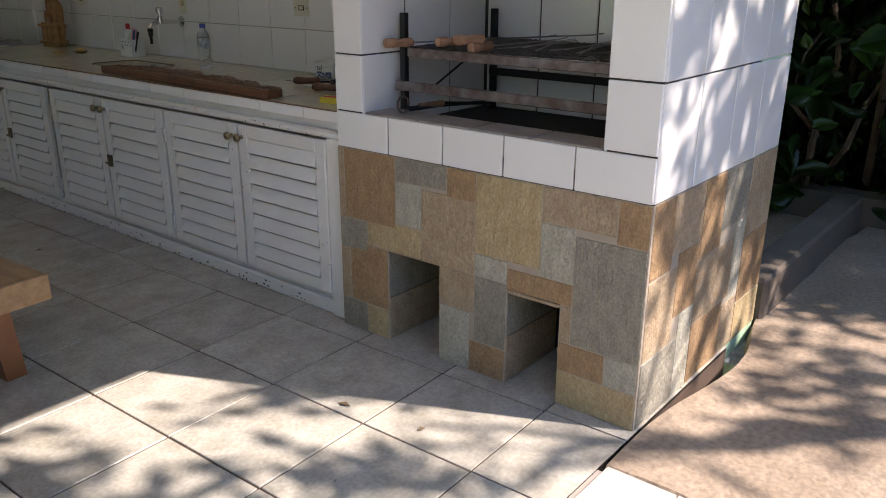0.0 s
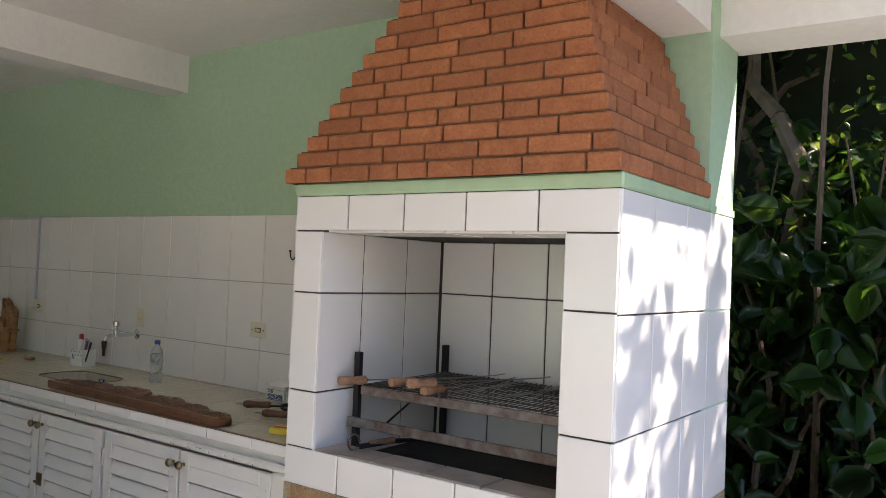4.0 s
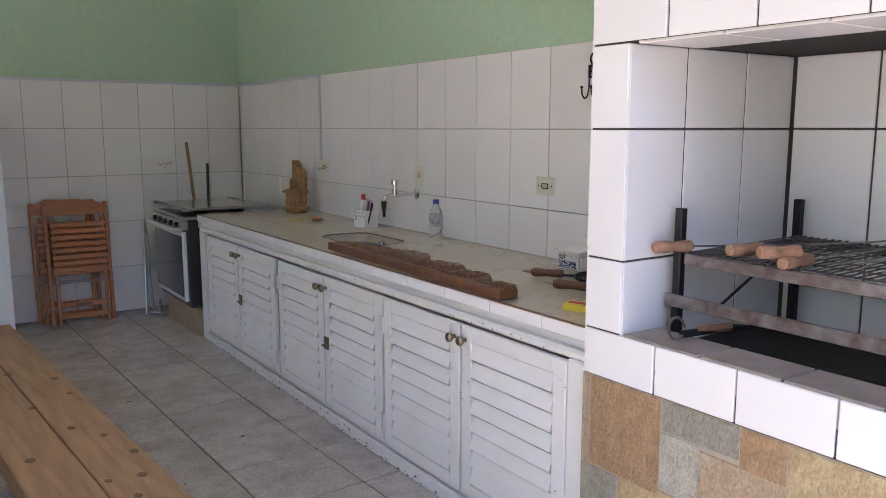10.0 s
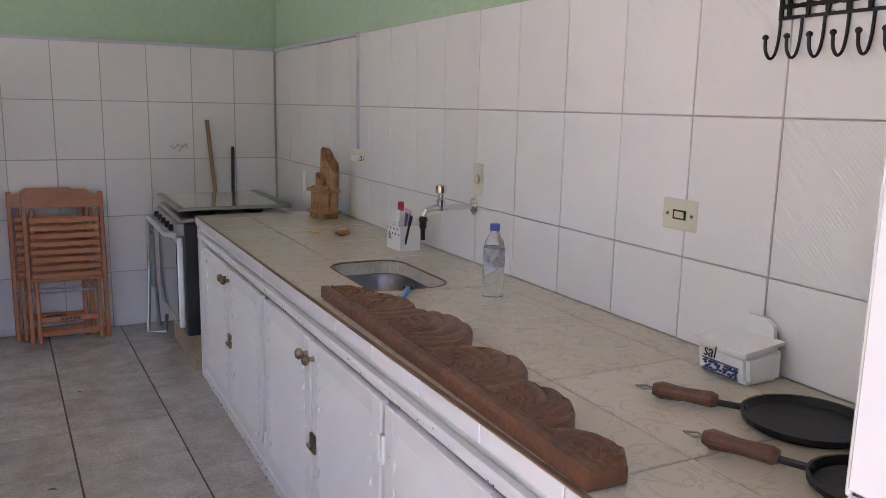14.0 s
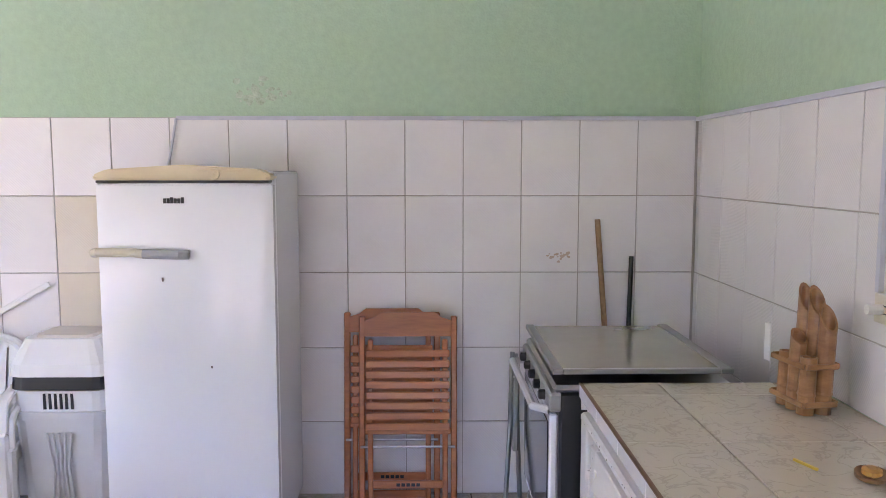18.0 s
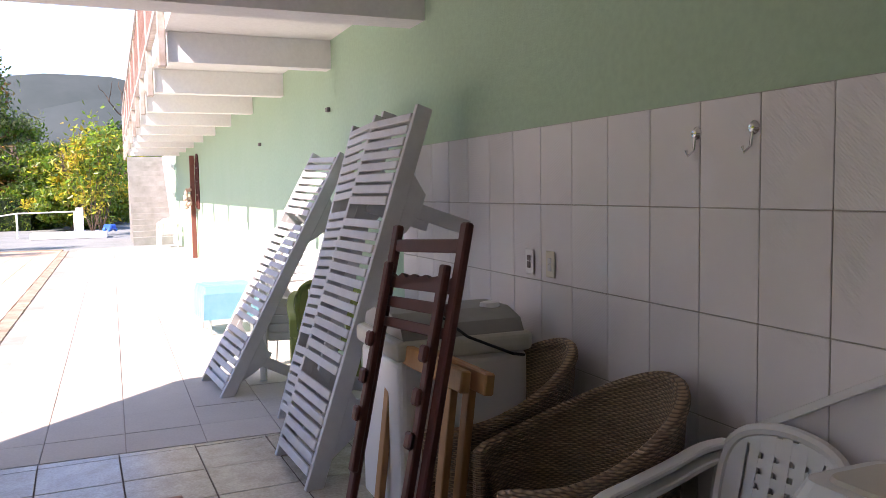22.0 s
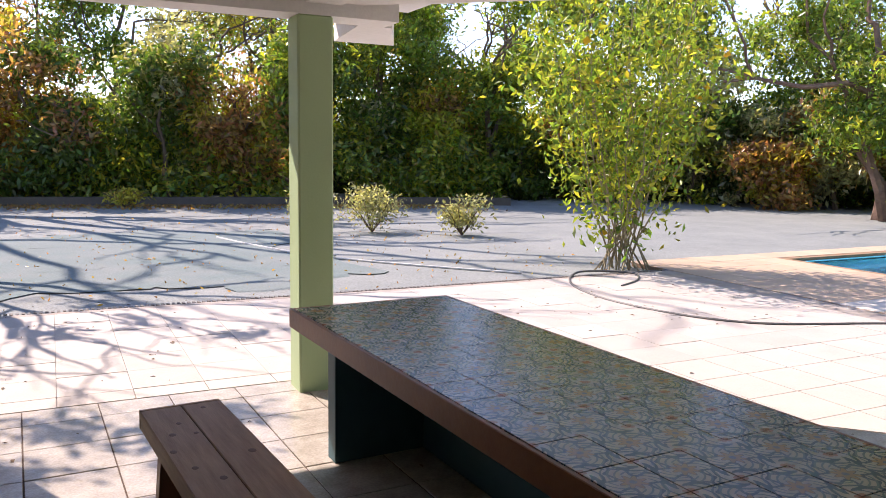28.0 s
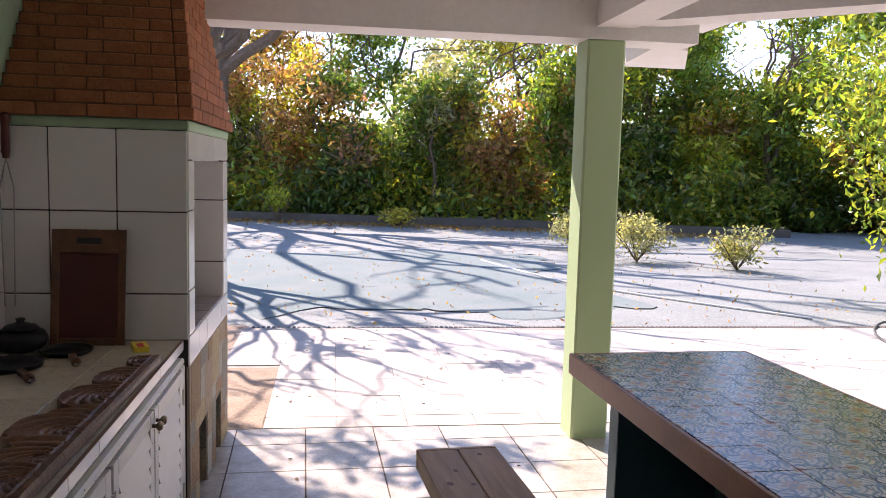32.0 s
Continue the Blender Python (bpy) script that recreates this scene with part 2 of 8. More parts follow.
def tube(bm, pts, r, n=8, r1=None, closed=False):
    """A round bar along pts; r may taper to r1."""
    pts = [Vector(p) for p in pts]
    rings = []
    k = len(pts)
    side = None
    for i, p in enumerate(pts):
        if closed:
            d = pts[(i + 1) % k] - pts[i - 1]
        else:
            d = pts[min(i + 1, k - 1)] - pts[max(i - 1, 0)]
        d.normalize()
        if side is None:
            side = d.orthogonal().normalized()
        else:
            side = (side - d * side.dot(d)).normalized()
        up = d.cross(side)
        rr = r if r1 is None else r + (r1 - r) * i / max(k - 1, 1)
        rings.append([bm.verts.new(p + rr * (math.cos(a) * side + math.sin(a) * up)) for a in (2 * math.pi * j / n for j in range(n))])
    for i in range(k if closed else k - 1):
        a, b = rings[i], rings[(i + 1) % k]
        for j in range(n):
            bm.faces.new((a[j], a[(j + 1) % n], b[(j + 1) % n], b[j]))
    if not closed:
        bm.faces.new(rings[0][::-1])
        bm.faces.new(rings[-1])
    return bm


def tubes(*items, n=8):
    bm = bmesh.new()
    for pts, r in items:
        tube(bm, pts, r, n)
    return bm


def lathe(bm, prof, n=24, m=None):
    """Turns (radius, z) pairs about z."""
    m = m or Matrix()
    rings = [[bm.verts.new(m @ Vector((max(r, 1e-4) * math.cos(2 * math.pi * j / n), max(r, 1e-4) * math.sin(2 * math.pi * j / n), z))) for j in range(n)] for r, z in prof]
    for a, b in zip(rings, rings[1:]):
        for j in range(n):
            bm.faces.new((a[j], a[(j + 1) % n], b[(j + 1) % n], b[j]))
    bm.faces.new(rings[0][::-1])
    bm.faces.new(rings[-1])
    return bm


def turned(prof, n=24, m=None):
    return lathe(bmesh.new(), prof, n, m)


def prism(bm, outline, axis, lo, hi):
    """Extrudes a 2D outline along an axis (0, 1, 2) from lo to hi."""
    def at(p, h):
        q = [0, 0, 0]
        o = [i for i in range(3) if i != axis]
        q[o[0]], q[o[1]], q[axis] = p[0], p[1], h
        return q
    a = [bm.verts.new(at(p, lo)) for p in outline]
    b = [bm.verts.new(at(p, hi)) for p in outline]
    n = len(outline)
    for i in range(n):
        bm.faces.new((a[i], a[(i + 1) % n], b[(i + 1) % n], b[i]))
    f1, f2 = bm.faces.new(a[::-1]), bm.faces.new(b)
    if n > 4:
        bmesh.ops.triangulate(bm, faces=[f1, f2])
    return bm


def prisms(outline, axis, lo, hi):
    return prism(bmesh.new(), outline, axis, lo, hi)


def thing(name, x, y, z, rz=0.0, label="", category="", group="", kind=""):
    ob = new(name)
    ob.empty_display_size = 0.1
    ob.matrix_basis = pose(x, y, z, 0, 0, rz)
    return tagged(ob, label, category, group, kind)


def struct(name, bm, material, label=""):
    return tagged(link(name, bm, material), label, "", "", "structure")


# plan: counter wall in the plane x = 0, fridge wall in y = 0, room at x < 0, y < 0
TW, TH, TTOP = 0.266, 0.352, 1.76
CEIL, BEAM, EDGE = 2.68, 2.47, 2.40
GX, GY0, GY1 = -0.765, -4.80, -6.06        # grill: front, left side, right side
A = (-6.305, -3.16)                         # posts
B = (-2.96, -5.90)
WALLEND = -31.5
CT = 0.843                                  # counter height

struct("wall_counter", boxes(((0.0, 0.2, -0.2), (0.31, GY1, CEIL))), GREEN, "pale green painted wall behind the counter")
struct("wall_house", boxes(((-0.001, 0.0, -0.2), (WALLEND, 0.2, 5.6))), GREEN, "long pale green painted house wall")
SLAB = [(0.45, 0.0), (-6.95, 0.0), (-6.95, -3.82), (-4.1, -6.52), (-4.1, -6.96), (0.45, -6.96)]
struct("ceiling", prisms(SLAB, 2, CEIL, CEIL + 0.14), WHITE, "white painted concrete ceiling slab")
struct("beam_edge", boxes(((0.31, -5.785, EDGE), (-3.52, -6.05, CEIL))), WHITE)
struct("beam_cross", boxes(((0.0, -3.07, BEAM), (-6.187, -2.85, CEIL))), WHITE)
struct("beam_middle", boxes(((-2.89, 0.0, BEAM), (-3.13, -2.848, CEIL - 0.002)), ((-2.89, -3.072, BEAM), (-3.13, -5.783, CEIL - 0.002))), WHITE)
struct("beam_end", boxes(((-6.19, 0.0, BEAM + 0.045), (-6.45, -3.60, CEIL - 0.003))), WHITE)
struct("beam_eave", boxes(((0.08, -6.052, EDGE), (0.36, -6.68, CEIL - 0.002))), WHITE)
struct("beam_stub", prisms([(-3.34, -6.052), (-3.58, -6.052), (-3.95, -6.90), (-3.45, -6.90)], 2, EDGE + 0.002, CEIL - 0.002), WHITE)
DG = Vector((A[0] - B[0], A[1] - B[1])).normalized()
DN = Vector((-DG.y, DG.x)) * 0.11
d0, d1 = Vector(B) + DG * 0.16, Vector(A) - DG * 0.1
struct("beam_diagonal", prisms([tuple(d0 + DN), tuple(d1 + DN), tuple(d1 - DN), tuple(d0 - DN)], 2, EDGE + 0.085, CEIL - 0.005), WHITE)
for i, (cx, cy) in enumerate((A, B)):
    ch = (0.13, 0.115)[i]
    struct("column_%d" % (i + 1), boxes(((cx - ch, cy - ch, -0.05), (cx + ch, cy + ch, (BEAM + 0.047, EDGE + 0.002)[i])), bevel=0.012), GREENP, "square pale green painted concrete post")


# floor and grounds
FLOORPOLY = [(0.0, 0.0), (-6.42, 0.0), (-6.42, -2.98), (-3.35, -6.07), (0.0, -6.07)]
floor = struct("floor", prisms(FLOORPOLY, 2, -0.25, -0.004), FGROUT, "beige marbled ceramic floor tiles with dark joints")
bm = bmesh.new()
for poly in ([(-500, -500), (500, -500), (500, -9.25), (-500, -9.25)], [(-500, -9.25), (-25.9, -9.25), (-25.9, 0.1), (-500, 0.1)], [(-25.9, -9.25), (500, -9.25), (500, -9.31), (-25.9, -9.31)],
             [(0.0, -9.25), (500, -9.25), (500, 0.1), (0.0, 0.1)], [(-500, 0.1), (500, 0.1), (500, 500), (-500, 500)]):
    bm.faces.new([bm.verts.new((x, y, -0.065)) for x, y in poly])
bm.faces.new([bm.verts.new((x, y, -0.14)) for x, y in ((0, 0), (-10.5, 0), (-10.5, -9.25), (0, -9.25))])
bm.faces.new([bm.verts.new((x, y, -0.14)) for x, y in ((-10.5, 0), (-25.9, 0), (-25.9, -4.9), (-10.5, -4.9))])
ground = struct("ground", bm, SAND, "pale gravelly sand yard with grey-green patches")


def sheet(name, x0, x1, y0, y1, z, material, n, amp, label, edge=0.0):
    """A slightly uneven patch of ground with a ragged rim."""
    bm = bmesh.new()
    g = [[None] * (n + 1) for _ in range(n + 1)]
    for i in range(n + 1):
        for j in range(n + 1):
            x, y = x0 + (x1 - x0) * i / n, y0 + (y1 - y0) * j / n
            rim = i in (0, n) or j in (0, n)
            q = Vector((x * 0.7, y * 0.7, 3.1))
            g[i][j] = bm.verts.new((x + edge * noise.noise(q * 2), y + edge * noise.noise(q * 2 + Vector((9, 0, 0))), z - 0.06 * rim + amp * noise.fractal(q * 3, 1, 2, 3)))
    for i in range(n):
        for j in range(n):
            bm.faces.new((g[i][j], g[i + 1][j], g[i + 1][j + 1], g[i][j + 1]))
    return struct(name, bm, material, label)


sheet("dirt_ground", -1.02, 3.7, -7.62, -6.075, -0.002, DIRT, 90, 0.008, "trodden brown dirt beside the grill", 0.1)
sheet("dirt_bank", 0.32, 3.7, -6.1, -1.5, -0.01, DIRT, 50, 0.012, "brown dirt behind the grill", 0.02)
sheet("dirt_edge", -0.62, 3.7, -9.35, -7.4, -0.008, DIRT, 40, 0.012, "brown dirt at the edge of the paving", 0.06)
sheet("yard_patch", -5.2, 1.2, -17.0, -10.2, -0.052, mat("greenish_sand", (0.135, 0.19, 0.188), 0.95, var=0.8, scale=1.2, color2=(0.2, 0.225, 0.22), bump=0.6, bscale=30, fine=(40, 0.2)), 40, 0.004, "grey-green dusty patch of the yard", 1.1)

# the drain line between paving and sand
bm = bmesh.new()
for i in range(190):
    x = -0.6 - i * 0.05
    box(bm, (x, -9.165, -0.06), (x - 0.028, -9.24, -0.004))
tagged(struct("drain_grate", bm, mat("grey_grate", (0.16, 0.15, 0.14), 0.7, var=0.4), "narrow grey drain grate along the paving"), kind="stuff")
struct("kerb", boxes(((2.0, -9.0, -0.1), (2.18, -3.2, 0.16))), mat("grey_concrete", (0.16, 0.125, 0.098), 0.9, var=0.7, scale=5, bump=0.4), "low rough concrete kerb under the foliage")
struct("grill_kerb", boxes(((0.34, -6.09, -0.1), (1.95, -5.94, 0.17)), bevel=0.015), bpy.data.materials["grey_concrete"], "low rough concrete kerb running back from the grill")
struct("yard_kerb", prisms([(14, -26.6), (1.0, -25.2), (-10.5, -22.6), (-14.0, -21.6), (-14.0, -21.9), (-10.5, -22.9), (1.0, -25.5), (14, -26.9)], 2, -0.1, 0.16), mat("dark_kerb", (0.12, 0.10, 0.08), 0.9, var=0.7, scale=3, bump=0.4), "low dark kerb at the far end of the yard")

# pool
PX0, PX1, PY0, PY1 = -11.75, -25.2, -5.05, -9.3
bm = bmesh.new()
box(bm, (PX0, PY0, -1.5), (PX1, PY1, -1.4))
for lo, hi in (((PX0, PY0, -1.5), (PX0 + 0.15, PY1, -0.05)), ((PX1, PY0, -1.5), (PX1 - 0.15, PY1, -0.05)), ((PX0 + .15, PY0, -1.5), (PX1 - .15, PY0 + 0.15, -0.05)), ((PX0 + .15, PY1, -1.5), (PX1 - .15, PY1 - 0.15, -0.05))):
    box(bm, lo, hi)
pool = struct("pool_basin", bm, POOLT, "bright blue tiled swimming pool basin")
bm = bmesh.new()
n = 48
wg = [[bm.verts.new((PX0 + (PX1 - PX0) * i / n, PY0 + (PY1 - PY0) * j / n, -0.15 + 0.004 * noise.noise(Vector((i * .9, j * .45, 0))))) for j in range(n + 1)] for i in range(n + 1)]
for i in range(n):
    for j in range(n):
        bm.faces.new((wg[i][j], wg[i + 1][j], wg[i + 1][j + 1], wg[i][j + 1]))
WATER = bpy.data.materials.new("clear_pool_water")
WATER.use_nodes = True
b = WATER.node_tree.nodes["Principled BSDF"]
b.inputs["Base Color"].default_value = (0.55, 0.92, 0.95, 1)
b.inputs["Roughness"].default_value = 0.03
b.inputs["IOR"].default_value = 1.33
b.inputs["Transmission Weight"].default_value = 0.95
nz = WATER.node_tree.nodes.new("ShaderNodeTexNoise")
nz.inputs["Scale"].default_value = 5.0
bp = WATER.node_tree.nodes.new("ShaderNodeBump")
bp.inputs["Strength"].default_value = 0.15
WATER.node_tree.links.new(nz.outputs[0], bp.inputs["Height"])
WATER.node_tree.links.new(bp.outputs[0], b.inputs["Normal"])
wt = struct("pool_water", bm, WATER, "clear turquoise pool water")
wt.visible_shadow = False
for p in wt.data.polygons:
    p.use_smooth = True
bm = bmesh.new()
for lo, hi in (((-9.02, -3.1, -0.25), (PX0 + 0.1, -9.95, -0.006)), ((PX1 - 0.1, -3.1, -0.25), (-25.9, -9.95, -0.006)), ((PX0 + .1, -3.1, -0.25), (PX1 - .1, PY0 + 0.1, -0.006)), ((PX0 + .1, PY1 - 0.1, -0.25), (PX1 - .1, -9.95, -0.006))):
    box(bm, lo, hi)
coping = struct("pool_surround", bm, mat("coping_joint", (0.32, 0.20, 0.12), 0.9, var=0.5), "orange-beige stone slabs round the pool")
bm = bmesh.new()
for i in range(38):
    x = -9.0 - i * 0.42
    box(bm, (x, -2.92, -0.05), (x - 0.40, -3.09, 0.006 + 0.006 * (i % 3 == 0)), 0.006)
struct("pool_gutter", bm, mat("worn_kerb_stone", (0.42, 0.33, 0.25), 0.9, var=0.9, scale=3, color2=(0.18, 0.14, 0.10), bump=0.4), "worn stone edging strip beside the pool slabs")
struct("paving_bed", boxes(((-6.3, 0.0, -0.25), (-25.9, -2.92, -0.008)), ((-6.3, -2.92, -0.25), (-9.02, -9.15, -0.008)), ((-1.0, -6.0, -0.25), (-6.3, -7.4, -0.008)), ((-0.5, -7.4, -0.25), (-6.3, -9.15, -0.008)), ((-4.5, -3.3, -0.25), (-6.3, -6.0, -0.009))), mat("paving_joint", (0.42, 0.375, 0.335), 0.9, var=0.8, scale=1.2, color2=(0.20, 0.16, 0.13)), "pale pink paving with thin joints")

# upper balcony of the house
# the second box, unseen above the roof, is added to block stray sun
bm = boxes(((-6.96, 0.0, 2.79), (-26.2, -1.36, 2.89)), ((-4.0, 0.0, 2.822), (-6.96, -1.36, 2.96)))
struct("balcony_slab", bm, WHITE, "white underside of a long balcony")
for i in range(9):
    x = -8.42 - i * 2.06
    struct("rafter_%d" % (i + 1), boxes(((x, 0.0, 2.545), (x - 0.16, -1.34, 2.788))), WHITE)
wx = mat("weathered_wood", (0.35, 0.27, 0.21), 0.8, var=0.9, scale=6, color2=(0.55, 0.5, 0.46), bump=0.3, rnd=0.1)
rail = thing("balcony_railing", -8.5, -1.36, 2.5, label="weathered wooden balcony railing with peeling paint", category="railing")
for i in range(10):
    x = -i * 2.06 + 0.08
    part("post", boxes(((x - 0.05, -0.06, 0.0), (x + 0.05, 0.0, 1.35)), bevel=0.006), wx, rail)
part("handrail", boxes(((2.2, -0.07, 1.3), (-18.2, 0.02, 1.38)), bevel=0.01), wx, rail)
part("lower_rail", boxes(((2.2, -0.065, 0.46), (-18.2, 0.0, 0.54)), bevel=0.01), wx, rail)
bal = boxes(((-0.015, -0.045, 0.54), (0.015, -0.02, 1.3)))
b0 = part("baluster", bal, mat("red_brown_paint", (0.25, 0.10, 0.07), 0.7, var=0.8, scale=8, color2=(0.4, 0.3, 0.25)), rail)
for i in range(1, 130):
    c = b0.copy()
    scene.collection.objects.link(c)
    c.location = (2.1 - i * 0.155, 0, 0)
b0.location = (2.1, 0, 0)

# outside stair at the end of the house
bm = bmesh.new()
for i in range(16):
    x = -27.3 - i * 0.27
    box(bm, (x, -0.09, -0.1), (x - 0.30, -1.24, (i + 1) * 0.175))
struct("stairs", bm, mat("mossy_concrete", (0.33, 0.32, 0.29), 0.9, var=0.8, scale=3, color2=(0.20, 0.20, 0.17), bump=0.3), "grey concrete outside stair")
struct("stair_wall", boxes(((-27.3, 0.0, -0.1), (-31.4, -0.088, 2.79))), WHITE, "white wall beside the outside stair")


# the brick barbecue
grill = thing("barbecue_grill", GX, GY1, 0.0, label="built-in barbecue of white tile, slate and red brick", category="barbecue")
WY0, WY1 = GY0, GY1
GY0, GY1 = -4.60, -5.83                    # the grill is drawn 1.23 m wide and set to its true width
grill.scale = (1, (WY0 - WY1) / (GY0 - GY1), 1.008)


def gbox(name, lo, hi, material, parent, bevel=0.0, label=""):
    """A box in world metres, as a part of the grill."""
    return part(name, boxes(((lo[0] - GX, lo[1] - GY1, lo[2]), (hi[0] - GX, hi[1] - GY1, hi[2])), bevel=bevel), material, parent, label)


OY0, OY1, OZ0, OZ1 = -4.735, -5.665, 0.85, 1.62
gi = 0.004
for lo, hi in (((GX + gi, GY0 - gi, .40), (-0.001, OY0 + 0.005, 1.765)), ((GX + gi, OY1 - 0.005, .40), (-0.001, GY1 + gi, 1.765)),
               ((GX + gi, OY0 + .005, OZ1 + 0.004), (-0.001, OY1 - .005, 1.765)), ((-0.03, OY0 + .005, .40), (-0.001, OY1 - .005, OZ1)),
               ((GX + gi, OY0 + .005, 0.40), (-0.031, OY1 - .005, 0.78)),
               ((GX + 0.09, GY0 - gi, 0), (-0.001, -4.84, .40)), ((GX + 0.02, -5.08, 0), (-0.001, -5.36, .40)), ((GX + 0.02, -5.56, 0), (-0.001, GY1 + gi, .40)),
               ((-0.05, -4.84, 0), (-0.001, -5.08, .40)), ((-0.05, -5.36, 0), (-0.001, -5.56, .40)), ((GX + .01, -4.84, .355), (-0.05, -5.08, .40)), ((GX + .01, -5.36, .345), (-0.05, -5.56, .40)), ((GX + gi, GY0 - gi, 0), (GX + .09, -4.84, .4))):
    gbox("masonry_block", lo, hi, DGROUT, grill)


def tile(lo, hi, axis, out, material=None, name="tile", parent=None, bev=0.0025):
    """A thin glazed tile; lo and hi give the rectangle, axis the face's normal, out the side it faces."""
    j = 0.0014 if name == "stone" else 0.0028
    lo, hi = list(lo), list(hi)
    for k in range(3):
        if k != axis:
            a, c = min(lo[k], hi[k]), max(lo[k], hi[k])
            lo[k], hi[k] = a + j, c - j
    lo[axis], hi[axis] = lo[axis] - out * 0.006, lo[axis] + out * (0.003 + 0.0012 * random.random())
    return gbox(name, lo, hi, material or TILE, parent or grill, bev)


ys = [GY0, -4.85, -5.09, -5.33, -5.58, GY1]
for a, c in zip(ys, ys[1:]):
    tile((GX, a, OZ1 if a != GY0 and c != GY1 else OZ1), (GX, c, 1.745), 0, -1)
    tile((GX, a, 0.715), (GX, c, OZ0), 0, -1)
zs = [OZ0, 1.05, 1.40, OZ1]
for a, c in zip(zs, zs[1:]):
    tile((GX, GY0, a), (GX, OY0, c), 0, -1)
    tile((GX, OY1, a), (GX, GY1, c), 0, -1)
for x0, x1 in ((GX, -0.47), (-0.47, -0.195), (-0.195, 0.0)):
    for a, c in ((0.835, 1.04), (1.04, 1.395), (1.395, 1.745)):
        tile((x0, GY0, a), (x1, GY0, c), 1, 1)
for x0, x1 in ((GX, -0.505), (-0.505, -0.225), (-0.225, 0.03), (0.03, 0.31)):
    for a, c in ((0.715, 1.05), (1.05, 1.395), (1.395, 1.745)):
        tile((x0, GY1, a), (x1, GY1, c), 1, -1)
# inside of the fire chamber
for a, c in ((0.79, 1.05), (1.05, 1.40), (1.40, OZ1)):
    for x0, x1 in ((GX, -0.535), (-0.535, -0.27), (-0.27, -0.035)):
        tile((x0, OY0 + 0.005, a), (x1, OY0 + .005, c), 1, -1)
        tile((x0, OY1 - 0.005, a), (x1, OY1 - .005, c), 1, 1)
    for y0, y1 in ((OY0 - 0.004, -4.99), (-4.99, -5.238), (-5.238, -5.485), (-5.485, OY1 + 0.004)):
        tile((-0.03, y0, a), (-0.03, y1, c), 0, -1)
# flat black panel, added to absorb light in place of an open flue
gbox("flue", (-0.5, OY0, OZ1 - 0.001), (-0.035, OY1, OZ1 + 0.003), SOOT, grill, label="soot-black flue opening above the fire")
for x0, x1 in ((GX + 0.02, -0.5),):
    for y0, y1 in ((OY0, -4.99), (-4.99, -5.238), (-5.238, -5.485), (-5.485, OY1)):
        tile((x0, y0, OZ1), (x1, y1, OZ1), 2, -1)
for y0, y1 in ((OY0, -4.98), (-4.98, -5.2), (-5.2, -5.42), (-5.42, OY1)):
    tile((GX, y0, OZ0), (-0.62, y1, OZ0), 2, 1, mat("greasy_tile", (0.36, 0.31, 0.27), 0.4, var=0.7, scale=12, color2=(0.2, 0.16, 0.13)) if y0 == OY0 else bpy.data.materials["greasy_tile"])
gbox("ledge", (GX + 0.005, OY0, 0.78), (-0.62, OY1, 0.846), GROUT, grill)
gbox("fire_bed", (-0.62, OY0 - .004, 0.78), (-0.035, OY1 + .004, 0.79), SOOT, grill, label="soot-black fire bed")
gbox("trim_band", (GX - 0.006, GY0 + 0.006, 1.745), (0.0, GY1 - 0.006, 1.79), mat("green_trim_paint", (0.42, 0.58, 0.38), 0.6, var=0.4, scale=8), grill, 0.006, "pale green painted band under the bricks")
gbox("side_band", (0.0, GY1 - 0.006, 1.745), (0.312, GY1, 1.77), bpy.data.materials["green_trim_paint"], grill)

# slate cladding, one piece after another: left, right, bottom, top, tone
STONE = {}
for k, c, c2 in (("o", (0.37, 0.235, 0.125), (0.25, 0.15, 0.08)), ("y", (0.47, 0.365, 0.21), (0.37, 0.26, 0.13)), ("g", (0.29, 0.265, 0.21), (0.20, 0.18, 0.145)),
                 ("w", (0.43, 0.405, 0.33), (0.31, 0.285, 0.22)), ("t", (0.40, 0.305, 0.205), (0.29, 0.20, 0.12))):
    STONE[k] = mat("slate_" + {"o": "rust", "y": "ochre", "g": "grey", "w": "pale", "t": "tan"}[k], c, 0.7, var=0.9, scale=16, color2=c2, bump=1.0, bscale=42, rnd=0.06, fine=(110, 0.2), stretch=(1, 1.6, 1))
SBED = mat("tan_stone_mortar", (0.40, 0.335, 0.265), 0.9, var=0.4, scale=12)
for y0, y1, z0, z1 in ((GY0, GY1, 0.40, 0.715), (GY0, -4.84, 0.0, 0.40), (-5.08, -5.36, 0.0, 0.40), (-5.56, GY1, 0.0, 0.40)):
    gbox("stone_bed", (GX - 0.0015, y0, z0), (GX + 0.01, y1, z1), SBED, grill)
gbox("stone_bed", (GX, GY1 + 0.01, 0.0), (0.308, GY1 - 0.0015, 0.715), SBED, grill)
